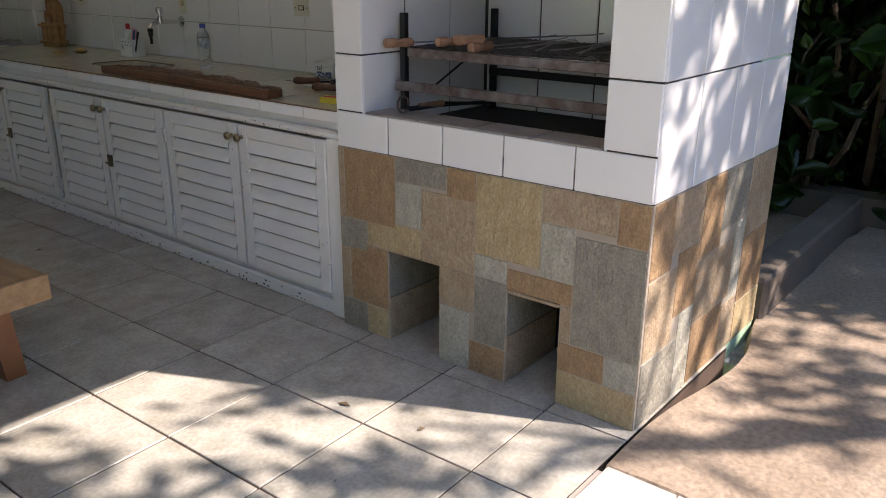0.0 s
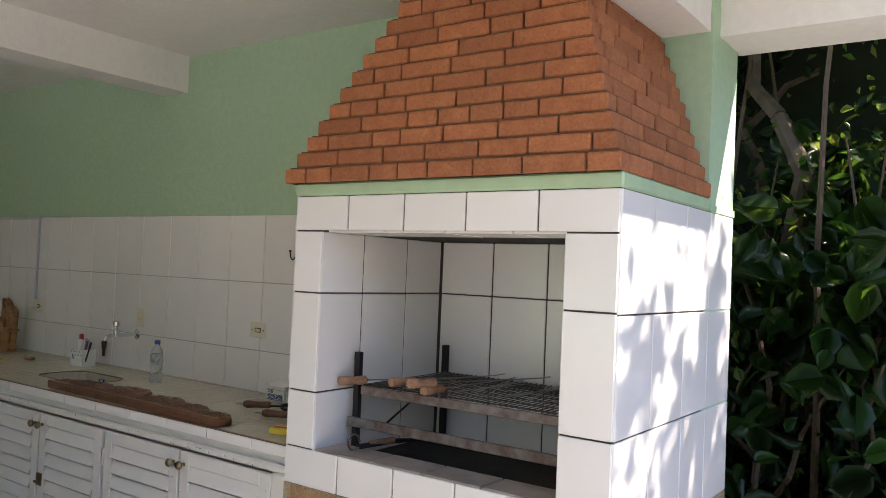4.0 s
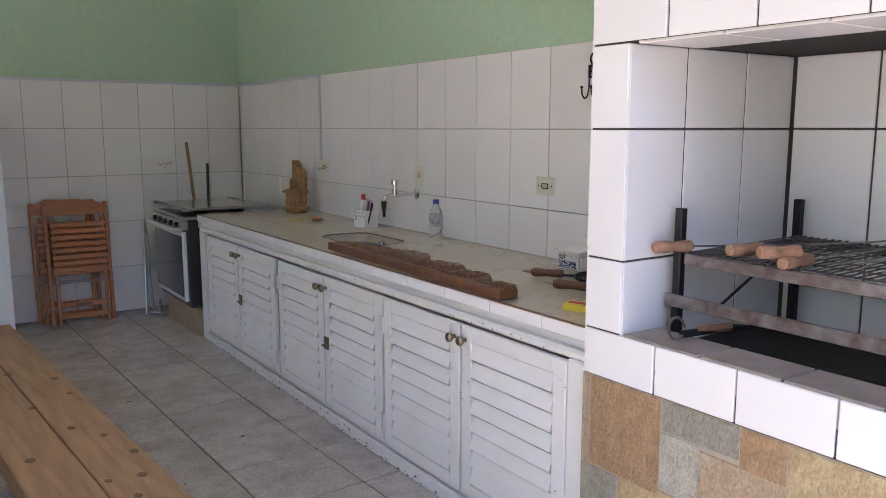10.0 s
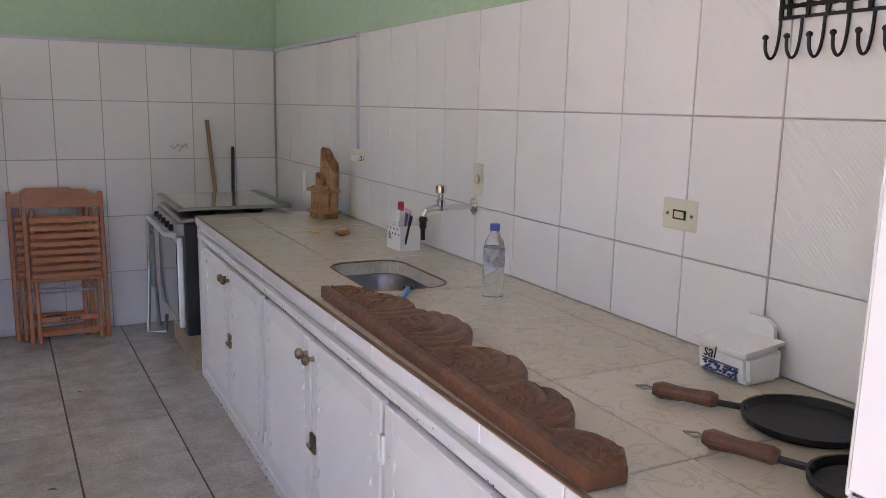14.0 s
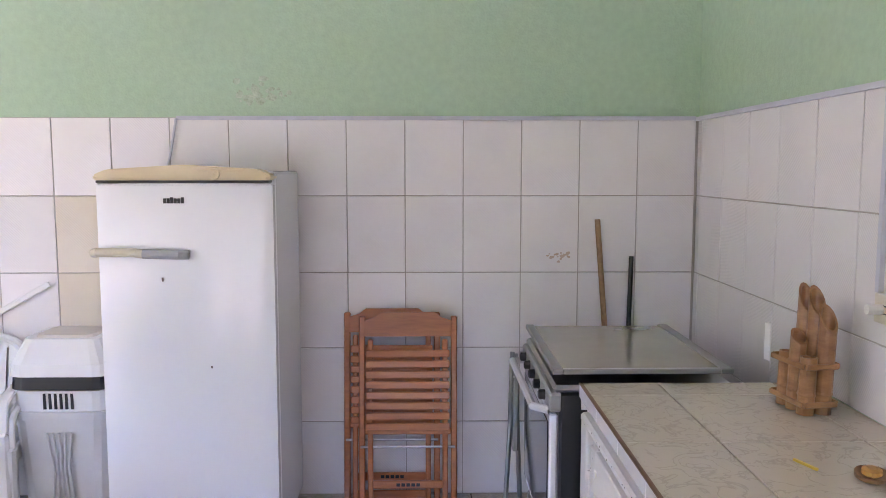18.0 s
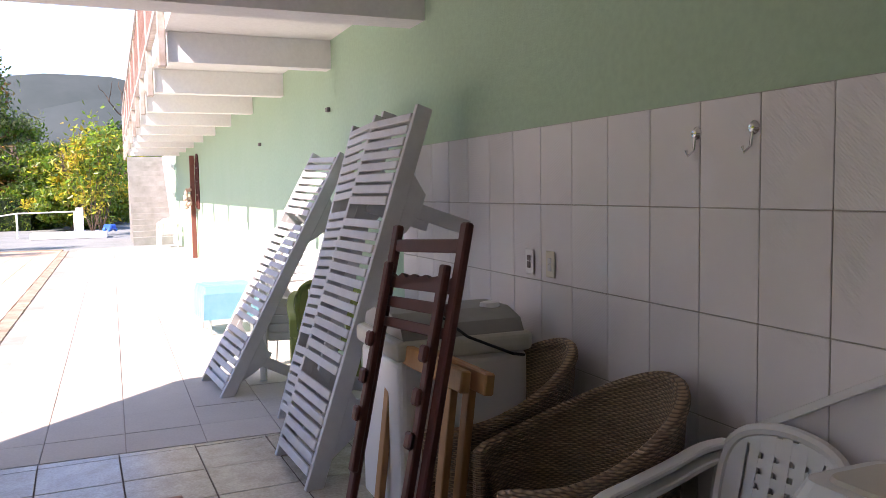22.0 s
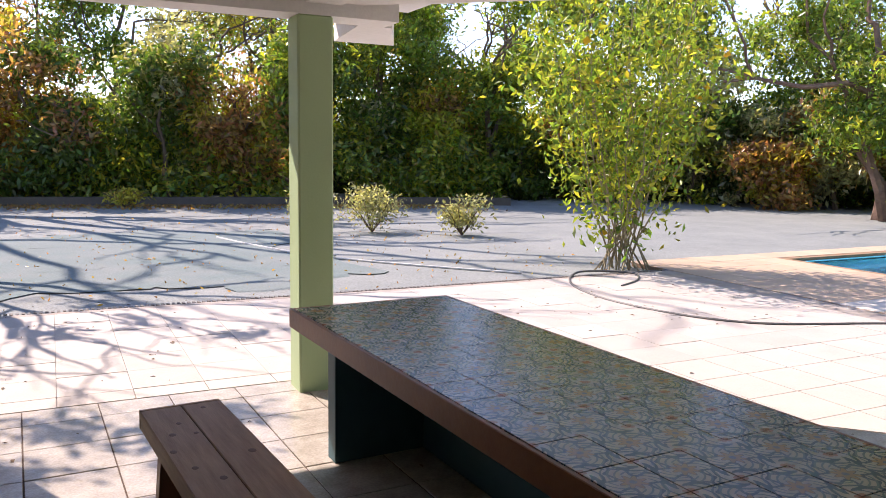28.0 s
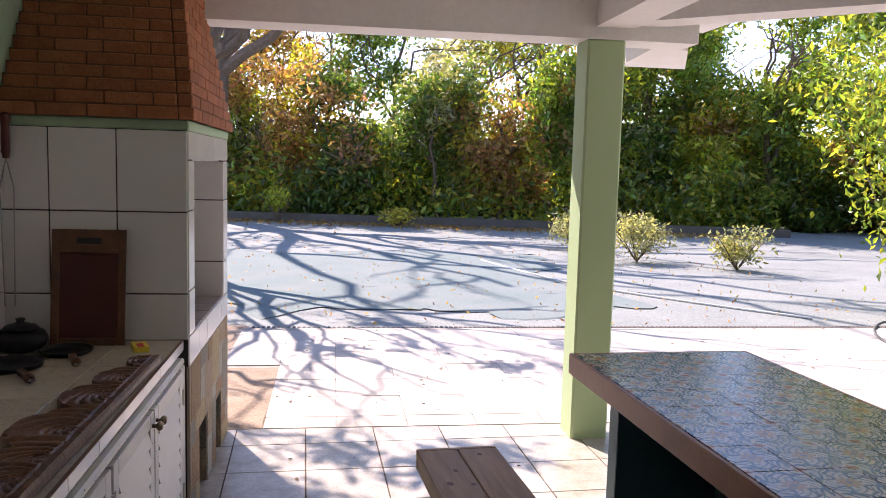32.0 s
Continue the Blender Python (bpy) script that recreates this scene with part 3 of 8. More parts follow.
for a, c, z0, z1, k in ((0, .03, .42, .715, "t"), (.03, .28, .45, .715, "o"), (.28, .51, .63, .715, "g"), (.51, .63, .61, .715, "o"), (.28, .40, .47, .63, "w"), (.40, .63, .36, .62, "t"), (.63, .88, .44, .715, "y"),
                        (.88, 1.13, .60, .715, "t"), (1.13, 1.23, .58, .715, "o"), (0, .14, .33, .45, "g"), (.14, .40, .36, .47, "y"), (.88, 1.0, .42, .60, "w"), (1.0, 1.23, .22, .58, "g"),
                        (.63, .76, .36, .44, "w"), (.76, 1.0, .345, .42, "o"), (0, .05, .12, .33, "t"), (.05, .24, .12, .36, "o"), (0, .13, 0, .12, "g"), (.13, .24, 0, .12, "y"),
                        (.48, .63, .22, .36, "t"), (.48, .61, 0, .22, "w"), (.63, .76, .12, .36, "g"), (.61, .76, 0, .12, "o"), (.96, 1.0, .22, .345, "t"), (.96, 1.12, .12, .22, "o"), (1.12, 1.23, .12, .22, "w"), (.96, 1.23, 0, .12, "y"),
                        (.24, .48, .355, .365, "t"), (.76, .96, .33, .346, "t")):
    tile((GX, GY0 - a, z0), (GX, GY0 - c, z1), 0, -1, STONE[k], "stone")
for x0, x1, z0, z1, k in ((-.755, -.6, .48, .715, "o"), (-.6, -.38, .52, .715, "t"), (-.38, -.2, .45, .715, "o"), (-.2, .05, .5, .715, "g"), (.05, .31, .42, .715, "t"), (-.755, -.55, .22, .48, "t"), (-.55, -.38, .3, .52, "o"),
                          (-.38, -.05, .22, .45, "t"), (-.05, .05, .2, .5, "w"), (.05, .31, .16, .42, "o"), (-.755, -.5, 0, .22, "g"), (-.5, -.38, 0, .3, "w"), (-.38, -.1, 0, .22, "o"), (-.1, .05, 0, .2, "t"), (.05, .31, 0, .16, "y")):
    tile((x0, GY1, z0), (x1, GY1, z1), 1, -1, STONE[k], "stone")
for y, o in ((-4.84, -1), (-5.08, 1), (-5.36, -1), (-5.56, 1)):
    tile((GX, y, 0), (GX + 0.33, y, 0.17), 1, o, STONE["t"], "stone")
    tile((GX, y, 0.17), (GX + 0.33, y, 0.35), 1, o, STONE["g"], "stone")

# brick hood: stepped courses
hood = part("hood_core", bmesh.new(), MORTAR, grill)
bm = bmesh.new()
rs = random.Random(11)
bricks = []
core_rings = []
CH = 0.0575
for k in range(16):
    s = min(k, 10.1)
    yl, yr, xf = -4.565 - s * 0.0397, -5.838 + s * 0.0195, GX - 0.03 + s * 0.011
    z0 = 1.79 + k * CH
    z1 = min(z0 + CH, CEIL)
    if z1 - z0 < 0.02:
        continue
    core_rings.append([bm.verts.new((px - GX, py - GY1, zq)) for zq in (z0, z1) for px, py in ((xf + 0.012, yr + 0.012), (-0.002, yr + 0.012), (-0.002, yl - 0.012), (xf + 0.012, yl - 0.012))])
    zt = z1 - 0.007
    cuts = [yl]
    y = yl - (0.2 if k % 2 else 0.10)
    while y > yr + 0.07:
        cuts.append(y)
        y -= rs.choice((0.2, 0.2, 0.2, 0.12, 0.17))
    cuts.append(yr)
    for a, c in zip(cuts, cuts[1:]):
        e = rs.uniform(0, 0.004)
        bricks.append(((xf - e, a - (0.0035 if a != yl else 0), z0), (xf + 0.06, c + (0.0035 if c != yr else 0), zt)))
    cx = [xf + 0.062]
    x = cx[0] + (0.1 if k % 2 else 0.17)
    while x < -0.05:
        cx.append(x)
        x += 0.2
    cx.append(-0.003)
    for a, c in zip(cx, cx[1:]):
        e = rs.uniform(0, 0.004)
        bricks.append(((a + .004, yr - e, z0), (c - .003, yr + 0.05, zt)))
        bricks.append(((a + .004, yl + e, z0), (c - .003, yl - 0.05, zt)))
lev = [q for r in core_rings for q in (r[:4], r[4:])]
for a, c in zip(lev, lev[1:]):
    for k in range(4):
        bm.faces.new((a[k], a[(k + 1) % 4], c[(k + 1) % 4], c[k]))
bm.faces.new(lev[0][::-1])
bm.faces.new(lev[-1])
bmesh.ops.recalc_face_normals(bm, faces=bm.faces)
bm.to_mesh(hood.data)
bm.free()
for lo, hi in bricks:
    gbox("brick", lo, hi, BRICK, grill, 0.004)

# grates and tools in the chamber
GY0, GY1 = WY0, WY1
rack = thing("grill_rack", -0.3, -5.415, 0.797, label="rusty steel double-level grill rack", category="grill rack", group="")
for x, y in ((-0.29, 0.435), (0.23, 0.41), (-0.29, -0.42), (0.23, -0.42)):
    part("upright", boxes(((x - 0.012, y - 0.012, -0.008), (x + 0.012, y + 0.012, 0.40)), bevel=0.002), IRON, rack)
part("front_bar", boxes(((-0.315, 0.46, 0.128), (-0.302, -0.44, 0.163)), bevel=0.003), RUST, rack)
part("back_bar", boxes(((0.21, 0.42, 0.14), (0.218, -0.44, 0.17)), bevel=0.003), IRON, rack)
part("upper_front_bar", boxes(((-0.315, 0.40, 0.25), (-0.302, -0.44, 0.282)), bevel=0.003), RUST, rack)
part("upper_back_bar", boxes(((0.21, 0.42, 0.262), (0.218, -0.44, 0.288)), bevel=0.003), IRON, rack)
for s in (0.40, -0.42):
    part("side_bar", boxes(((-0.30, s - 0.004, 0.262), (0.23, s + 0.004, 0.282))), RUST, rack)
wire = bmesh.new()
for i in range(38):
    y = 0.39 - i * 0.0215
    tube(wire, [(-0.31, y, 0.286), (0.22, y + 0.004, 0.29)], 0.0022, 5)
for i in range(7):
    x = -0.29 + i * 0.083
    tube(wire, [(x, 0.39, 0.282), (x, -0.42, 0.286)], 0.0028, 5)
part("wire_grate", wire, mat("grimy_wire", (0.10, 0.09, 0.085), 0.55, metal=0.6, var=0.8, scale=30, color2=(0.25, 0.24, 0.23)), rack)
part("brace", tubes(([(-0.29, 0.30, 0.15), (0.1, 0.36, 0.275)], 0.004)), IRON, rack)
HANDLE = mat("turned_light_wood", (0.38, 0.21, 0.13), 0.6, var=0.8, scale=20, color2=(0.16, 0.07, 0.035))
for x, y, z, ln, a in ((-0.625, -4.985, 1.095, 0.5, -28), (-0.56, -5.165, 1.105, 0.5, -16), (-0.60, -5.33, 1.10, 0.5, -4), (-0.645, -5.315, 1.125, 0.55, -24)):
    sk = thing("skewer", x, y, z, a, "steel skewer with a turned wooden handle", "skewer", "skewers on the grill")
    mm = pose(0, 0, 0, 0, 90, 0)
    part("handle", turned([(0.011, -0.055), (0.016, -0.05), (0.017, -0.02), (0.013, 0.0), (0.017, 0.03), (0.016, 0.05), (0.009, 0.056)], 12, mm), HANDLE, sk, "turned wooden handle")
    part("blade", tubes(([(0.05, 0, 0), (ln - 0.05, 0.0, 0.0), (ln, 0, 0.004)], 0.0025), n=6), STEEL, sk)
for i in range(12):
    sk = thing("thin_skewer", -0.55 + 0.02 * (i % 3), -5.36 - 0.035 * i, 1.092 + 0.003 * (i % 4), -18 + 9 * (i % 5), "bare thin metal skewer", "skewer", "bare skewers on the grate")
    part("rod", tubes(([(0, 0, 0), (0.36, 0, 0.008)], 0.0018), n=5), STEEL, sk)
tong = thing("fire_tongs", -0.66, -5.05, 0.861, -28, "dark iron tongs with wooden grips lying in the grill", "tongs")
part("arm", tubes(([(0, 0, 0.012), (0.16, 0.02, 0.02), (0.36, 0.03, 0.006)], 0.006)), IRON, tong)
part("arm", tubes(([(0.0, -0.03, 0.012), (0.14, 0.02, 0.012), (0.34, 0.07, 0.006)], 0.006)), IRON, tong)
part("ring", tubes(([(-0.02 + 0.022 * math.cos(a * .7), -0.02, 0.03 + 0.03 * math.sin(a * .7)) for a in range(9)], 0.004)), RUST, tong)
part("grip", tubes(([(0.05, 0.0, 0.016), (0.15, 0.02, 0.02)], 0.012)), HANDLE, tong)


# counter with louvred cupboards
CX, CY0, CY1 = -0.735, -1.13, GY0
counter = tagged(link("counter_base", boxes(((-0.66, CY0, 0.0), (-0.001, CY0 - 0.09, CT - 0.03)), ((-0.66, CY1 + 0.002, 0.0), (-0.001, CY1 + 0.06, CT - 0.03)), ((-0.66, CY0 - .09, 0.0), (-0.03, CY1 + .06, 0.06)), ((-0.03, CY0 - .09, 0), (-0.001, CY1 + .06, CT - .03)),
                                           ((CX + 0.02, CY0, 0.0), (-0.66, CY0 - 0.13, CT - .03)), ((CX + .02, CY1 + .002, 0), (-.66, CY1 + .06, CT - .03)), ((CX + .02, CY0 - .13, 0.73), (-.66, CY1 + .06, CT - .03)), ((CX + .02, CY0 - .13, 0.0), (-.66, CY1 + .06, 0.085))), WPAINT),
                 "white painted masonry base of the kitchen counter", "counter", "", "structure")
part("kick_moulding", boxes(((CX - 0.005, CY0 - 0.1, 0.0), (CX + 0.022, CY1 + 0.003, 0.062)), bevel=0.008), WPAINT, counter, "chipped white skirting")
part("upper_moulding", boxes(((CX - 0.012, CY0 - 0.05, 0.735), (CX + 0.022, CY1 + 0.003, 0.765)), bevel=0.008), WPAINT, counter)
part("end_post", boxes(((CX - 0.014, CY1 + 0.003, 0.0), (CX + 0.03, CY1 + 0.088, 0.735)), bevel=0.006), WPAINT, counter)
part("end_post", boxes(((CX - 0.004, CY0 - 0.02, 0.0), (CX + 0.03, CY0 - 0.11, 0.735)), bevel=0.006), WPAINT, counter)

DW = 0.545
door = thing("cupboard_door", CX, -4.445, 0.41, 0, "white painted louvred cupboard door with chipped paint", "cupboard door", "louvred counter doors")
for a, c in (((-0.018, -DW / 2 + 0.004, -0.315), (0.006, -DW / 2 + 0.062, 0.315)), ((-0.018, DW / 2 - 0.062, -0.315), (0.006, DW / 2 - 0.004, 0.315))):
    part("stile", boxes((a, c), bevel=0.003), WPAINT, door)
for a, c in (((-0.018, -DW / 2 + 0.062, -0.315), (0.006, DW / 2 - 0.062, -0.262)), ((-0.018, -DW / 2 + 0.062, 0.262), (0.006, DW / 2 - 0.062, 0.315))):
    part("door_rail", boxes((a, c), bevel=0.003), WPAINT, door)
for i in range(8):
    z = -0.228 + i * 0.0655
    bm = bmesh.new()
    prism(bm, [(-0.024, z - 0.0255), (-0.016, z - 0.0295), (-0.001, z + 0.025), (-0.008, z + 0.028)], 1, -DW / 2 + 0.063, DW / 2 - 0.063)
    part("slat", bm, WPAINT, door)
doors = [door]
for y in (-3.895, -3.335, -2.785, -2.19, -1.64):
    doors.append(copy_thing(door, pose(CX, y, 0.41)))
RUSTB = mat("old_brass", (0.28, 0.22, 0.14), 0.4, metal=0.9, var=0.7, scale=30, color2=(0.12, 0.09, 0.06))
for k, d in enumerate(doors):
    inner = -1 if k % 2 == 1 else 1
    yk = inner * (DW / 2 - 0.03)
    part("knob", turned([(0.008, 0), (0.006, 0.012), (0.016, 0.02), (0.018, 0.028), (0.012, 0.036), (0.002, 0.038)], 14, pose(-0.018, yk, 0.265, 0, -90, 0)), RUSTB, d, "tarnished metal knob")
    for z in (0.2, -0.22):
        part("hinge", tubes(([(-0.02, -inner * (DW / 2 - 0.004), z - 0.035), (-0.02, -inner * (DW / 2 - 0.004), z + 0.035)], 0.006)), WPAINT, d)
    if k in (2, 4):
        part("latch", boxes(((-0.028, yk - 0.02, -0.03), (-0.018, yk + 0.02, 0.03)), ((-0.036, yk - 0.006, -0.02), (-0.028, yk + 0.03, -0.008)), bevel=0.002), RUSTB, d, "rusty latch")

# edge tiles under the worktop
top = tagged(link("worktop", boxes(((CX + 0.002, CY0 - 0.002, CT - 0.045), (-0.002, -2.54, CT - 0.012)), ((CX + 0.002, -3.05, CT - 0.045), (-0.002, CY1 + 0.002, CT - 0.012)), ((-0.24, -2.54, CT - 0.045), (-0.002, -3.05, CT - 0.012))), GROUT), "counter top of cream veined ceramic tiles", "worktop", "", "structure")
y = CY0
i = 0
while y > CY1 + 0.02:
    y1 = max(y - TW, CY1 + 0.002)
    part("edge_tile", boxes(((CX - 0.008, y - 0.002, CT - 0.046), (CX + 0.002, y1 + 0.002, CT - 0.004)), bevel=0.002), TILE, top)
    y = y1
part("edge_strip", boxes(((CX - 0.009, CY0 + 0.001, CT - 0.003), (CX + 0.002, CY1 + 0.002, CT + 0.001))), mat("brown_edge", (0.20, 0.11, 0.06), 0.6, var=0.5, scale=10), top)
x = -0.69
part("end_tile", boxes(((CX, CY0 + 0.007, CT - 0.09), (-0.003, CY0 - 0.001, CT - 0.004)), bevel=0.002), TILE, top)

MARB = mat("veined_cream_tile", (0.56, 0.50, 0.38), 0.22, var=0.5, scale=3, color2=(0.62, 0.57, 0.46), rnd=0.03, bump=0.02, bscale=20)
nt = MARB.node_tree
bs = nt.nodes["Principled BSDF"]
lk = bs.inputs["Base Color"].links[0].from_socket
vn = nt.nodes.new("ShaderNodeTexNoise")
vn.inputs["Scale"].default_value = 12
vn.inputs["Detail"].default_value = 5
vn.inputs["Distortion"].default_value = 1.2
tcv = [q for q in nt.nodes if q.type == "MAPPING"][0]
nt.links.new(tcv.outputs[0], vn.inputs[0])
vr = nt.nodes.new("ShaderNodeValToRGB")
e = vr.color_ramp.elements
e[0].position, e[0].color = 0.47, (0, 0, 0, 1)
e[1].position, e[1].color = 0.53, (0, 0, 0, 1)
m1 = e.new(0.5)
m1.color = (1, 1, 1, 1)
nt.links.new(vn.outputs[0], vr.inputs[0])
vm = nt.nodes.new("ShaderNodeMix")
vm.data_type = "RGBA"
vm.inputs[7].default_value = (0.27, 0.235, 0.19, 1)
vf = nt.nodes.new("ShaderNodeMath")
vf.operation = "MULTIPLY"
vf.inputs[1].default_value = 0.34
nt.links.new(vr.outputs[0], vf.inputs[0])
nt.links.new(vf.outputs[0], vm.inputs[0])
nt.links.new(lk, vm.inputs[6])
nt.links.new(vm.outputs[2], bs.inputs["Base Color"])

# sink opening: rounded rectangle
SX0, SX1, SY0, SY1 = -0.54, -0.25, -2.55, -3.04


def rrect(x0, x1, y0, y1, r, n=5):
    pts = []
    for cx, cy, a0 in ((x1 - r, y1 - r, 0), (x0 + r, y1 - r, 90), (x0 + r, y0 + r, 180), (x1 - r, y0 + r, 270)):
        for k in range(n + 1):
            a = radians(a0 + 90 * k / n)
            pts.append((cx + r * math.cos(a), cy + r * math.sin(a)))
    return pts


ysj = [CY0, -1.27, -1.69, -2.11, -2.52, -3.08, -3.50, -3.92, -4.34, CY1]
for a, c in zip(ysj, ysj[1:]):
    for x0, x1 in ((CX - 0.006, -0.49), (-0.49, -0.12), (-0.12, -0.003)):
        if a == -2.52 and x0 < -0.2:
            continue
        part("top_tile", boxes(((x0 + 0.002, a - 0.002, CT - 0.011), (x1 - 0.002, c + 0.002, CT)), bevel=0.002), MARB, top)
ring = bmesh.new()
arc = rrect(SX0, SX1, SY1, SY0, 0.09)
n = len(arc)
ox0, ox1, oy0, oy1 = CX - 0.004, -0.122, -3.078, -2.522
va = [ring.verts.new((*p, CT)) for p in arc]
vc = [ring.verts.new((*p, CT - 0.05)) for p in arc]
vo = [ring.verts.new((*p, CT)) for p in ((ox1, oy1), (ox0, oy1), (ox0, oy0), (ox1, oy0))]
vs = [ring.verts.new((*p, CT - 0.04)) for p in ((ox1, oy1), (ox0, oy1), (ox0, oy0), (ox1, oy0))]
for i in range(n):
    ring.faces.new((va[i], vc[i], vc[(i + 1) % n], va[(i + 1) % n]))
    if i % 6 != 5:
        ring.faces.new((va[i], va[i + 1], vo[i // 6]))
    else:
        ring.faces.new((va[i], va[(i + 1) % n], vo[(i // 6 + 1) % 4], vo[i // 6]))
for i in range(4):
    ring.faces.new((vo[i], vo[(i + 1) % 4], vs[(i + 1) % 4], vs[i]))
part("sink_tile", ring, MARB, top)
sink = thing("sink", (SX0 + SX1) / 2, (SY0 + SY1) / 2, CT - 0.05, label="stainless steel sink bowl set in the counter", category="sink")
bm = bmesh.new()
loops = []
for grow, z in ((0.006, 0.0), (-0.004, -0.03), (-0.02, -0.12), (-0.06, -0.135), (-0.12, -0.138)):
    pts = rrect(SX0 - grow, SX1 + grow, SY1 - grow, SY0 + grow, 0.09)
    loops.append([bm.verts.new((p[0] - (SX0 + SX1) / 2, p[1] - (SY0 + SY1) / 2, z)) for p in pts])
for a, c in zip(loops, loops[1:]):
    for i in range(n):
        bm.faces.new((a[i], a[(i + 1) % n], c[(i + 1) % n], c[i]))
bm.faces.new(loops[-1])
part("bowl", bm, mat("dull_sink_steel", (0.20, 0.20, 0.21), 0.34, metal=1.0, var=0.5, scale=9, color2=(0.12, 0.12, 0.125)), sink, smooth=True)
rimb = bmesh.new()
tube(rimb, [(*p, CT - 0.001) for p in rrect(SX0 + .002, SX1 - .002, SY1 + .002, SY0 - .002, 0.088)], 0.0035, 6, closed=True)
part("sink_rim", rimb, bpy.data.materials["brown_edge"], top, "thin brown rim round the sink")
part("drain", turned([(0.03, -0.139), (0.03, -0.134), (0.022, -0.133), (0.02, -0.136)], 18), CHROME, sink)
tap = thing("faucet", -0.004, -2.71, 1.054, label="chrome wall faucet with a black nozzle over the sink", category="faucet")
part("flange", turned([(0.03, 0), (0.03, 0.005), (0.018, 0.012), (0.012, 0.014)], 20, pose(0, 0, 0, 0, -90, 0)), CHROME, tap)
part("spout", tubes(([(-0.01, 0, 0), (-0.17, 0, 0.0), (-0.2, 0, -0.008), (-0.212, 0, -0.03)], 0.011), n=12), CHROME, tap)
part("valve", turned([(0.016, -0.01), (0.016, 0.03), (0.010, 0.035), (0.010, 0.05), (0.021, 0.055), (0.021, 0.08), (0.012, 0.085)], 12, pose(-0.14, 0, 0)), CHROME, tap)
part("nozzle", turned([(0.014, 0.0), (0.017, -0.012), (0.013, -0.02), (0.013, -0.04), (0.009, -0.045), (0.008, -0.085)], 12, pose(-0.212, 0, -0.03)), BLACK, tap, "black plastic hose nozzle")


def outlet(name, m, label, slots=1):
    o = thing(name, 0, 0, 0, 0, label, "outlet")
    o.matrix_basis = m
    part("plate", boxes(((-0.06, -0.008, -0.04), (0.06, 0.0, 0.04)), bevel=0.004, seg=2), mat("ivory_plastic", (0.66, 0.62, 0.50), 0.4) if "ivory_plastic" not in bpy.data.materials else bpy.data.materials["ivory_plastic"], o)
    part("socket", boxes(((-0.022, -0.0095, -0.012), (0.022, -0.008, 0.012))), BLACK, o)
    part("insert", boxes(((-0.016, -0.0105, -0.008), (0.016, -0.0095, 0.008))), CREAM, o)
    for s in (-1, 1):
        part("screw", turned([(0.004, 0), (0.004, 0.002)], 8, pose(s * 0.042, -0.008, 0, 90)), RUSTB, o)
    return o


outlet("power_outlet", pose(-0.003, -3.77, 1.161, 0, 0, -90), "ivory horizontal power outlet plate on the tiles")
o = outlet("power_outlet", pose(-0.003, -1.56, 1.154, 0, 0, -90), "ivory power outlet with a white plug in it")
part("plug", tubes(([(-0.02, -0.008, 0), (-0.02, -0.05, 0.0)], 0.014)), WPLAST, o)
sw = thing("wall_switch", -0.003, -2.74, 1.157, -90, "square ivory wall plate with a round knob", "switch")
part("plate", boxes(((-0.042, -0.008, -0.06), (0.042, 0, 0.06)), bevel=0.004), bpy.data.materials["ivory_plastic"], sw)
part("knob", turned([(0.016, 0), (0.016, 0.008), (0.01, 0.01)], 16, pose(0, -0.008, 0, 90)), CREAM, sw)
DUCT = mat("grey_blue_plastic", (0.56, 0.57, 0.64), 0.45, var=0.3, scale=6)
cv = thing("cable_conduit", -0.009, -1.53, 1.2, label="slim grey-blue plastic cable conduit along the tile edge", category="conduit")
part("riser", boxes(((-0.014, -0.009, 0.0), (0.0, 0.009, 0.56))), DUCT, cv)
part("run", boxes(((-0.014, 0.0, 0.545), (0.0, 1.518, 0.563))), DUCT, cv)
part("wall_run", boxes(((-2.35, 1.505, 0.548), (-0.015, 1.519, 0.566))), DUCT, cv)
part("flex", tubes(([(-2.35, 1.5, 0.555), (-2.38, 1.505, 0.4), (-2.42, 1.50, 0.25)], 0.006)), DUCT, cv)


def curve_pts(pts, k=6):
    out = []
    P = [Vector(p) for p in pts]
    for i in range(len(P) - 1):
        a, b2, c, d = P[max(i - 1, 0)], P[i], P[i + 1], P[min(i + 2, len(P) - 1)]
        for j in range(k):
            t = j / k
            out.append(0.5 * ((2 * b2) + (c - a) * t + (2 * a - 5 * b2 + 4 * c - d) * t * t + (3 * b2 - a - 3 * c + d) * t ** 3))
    return out + [P[-1]]


# carved board lying on the worktop
bd = thing("carved_board", -0.66, -4.17, CT, label="long brown carved wooden board lying on the counter", category="carved board")
L = 1.33
pts_n = 190


def crest(s):
    """The scalloped inner edge: four rising lobes."""
    w = 0.0
    for c, h, wd in ((0.05, 0.05, 0.10), (0.30, 0.10, 0.13), (0.52, 0.14, 0.15), (0.84, 0.175, 0.19), (1.08, 0.13, 0.14), (1.22, 0.08, 0.1)):
        w = max(w, h * max(0.0, 1 - ((s - c) / wd) ** 2) ** 0.6)
    return 0.012 + w * 0.95


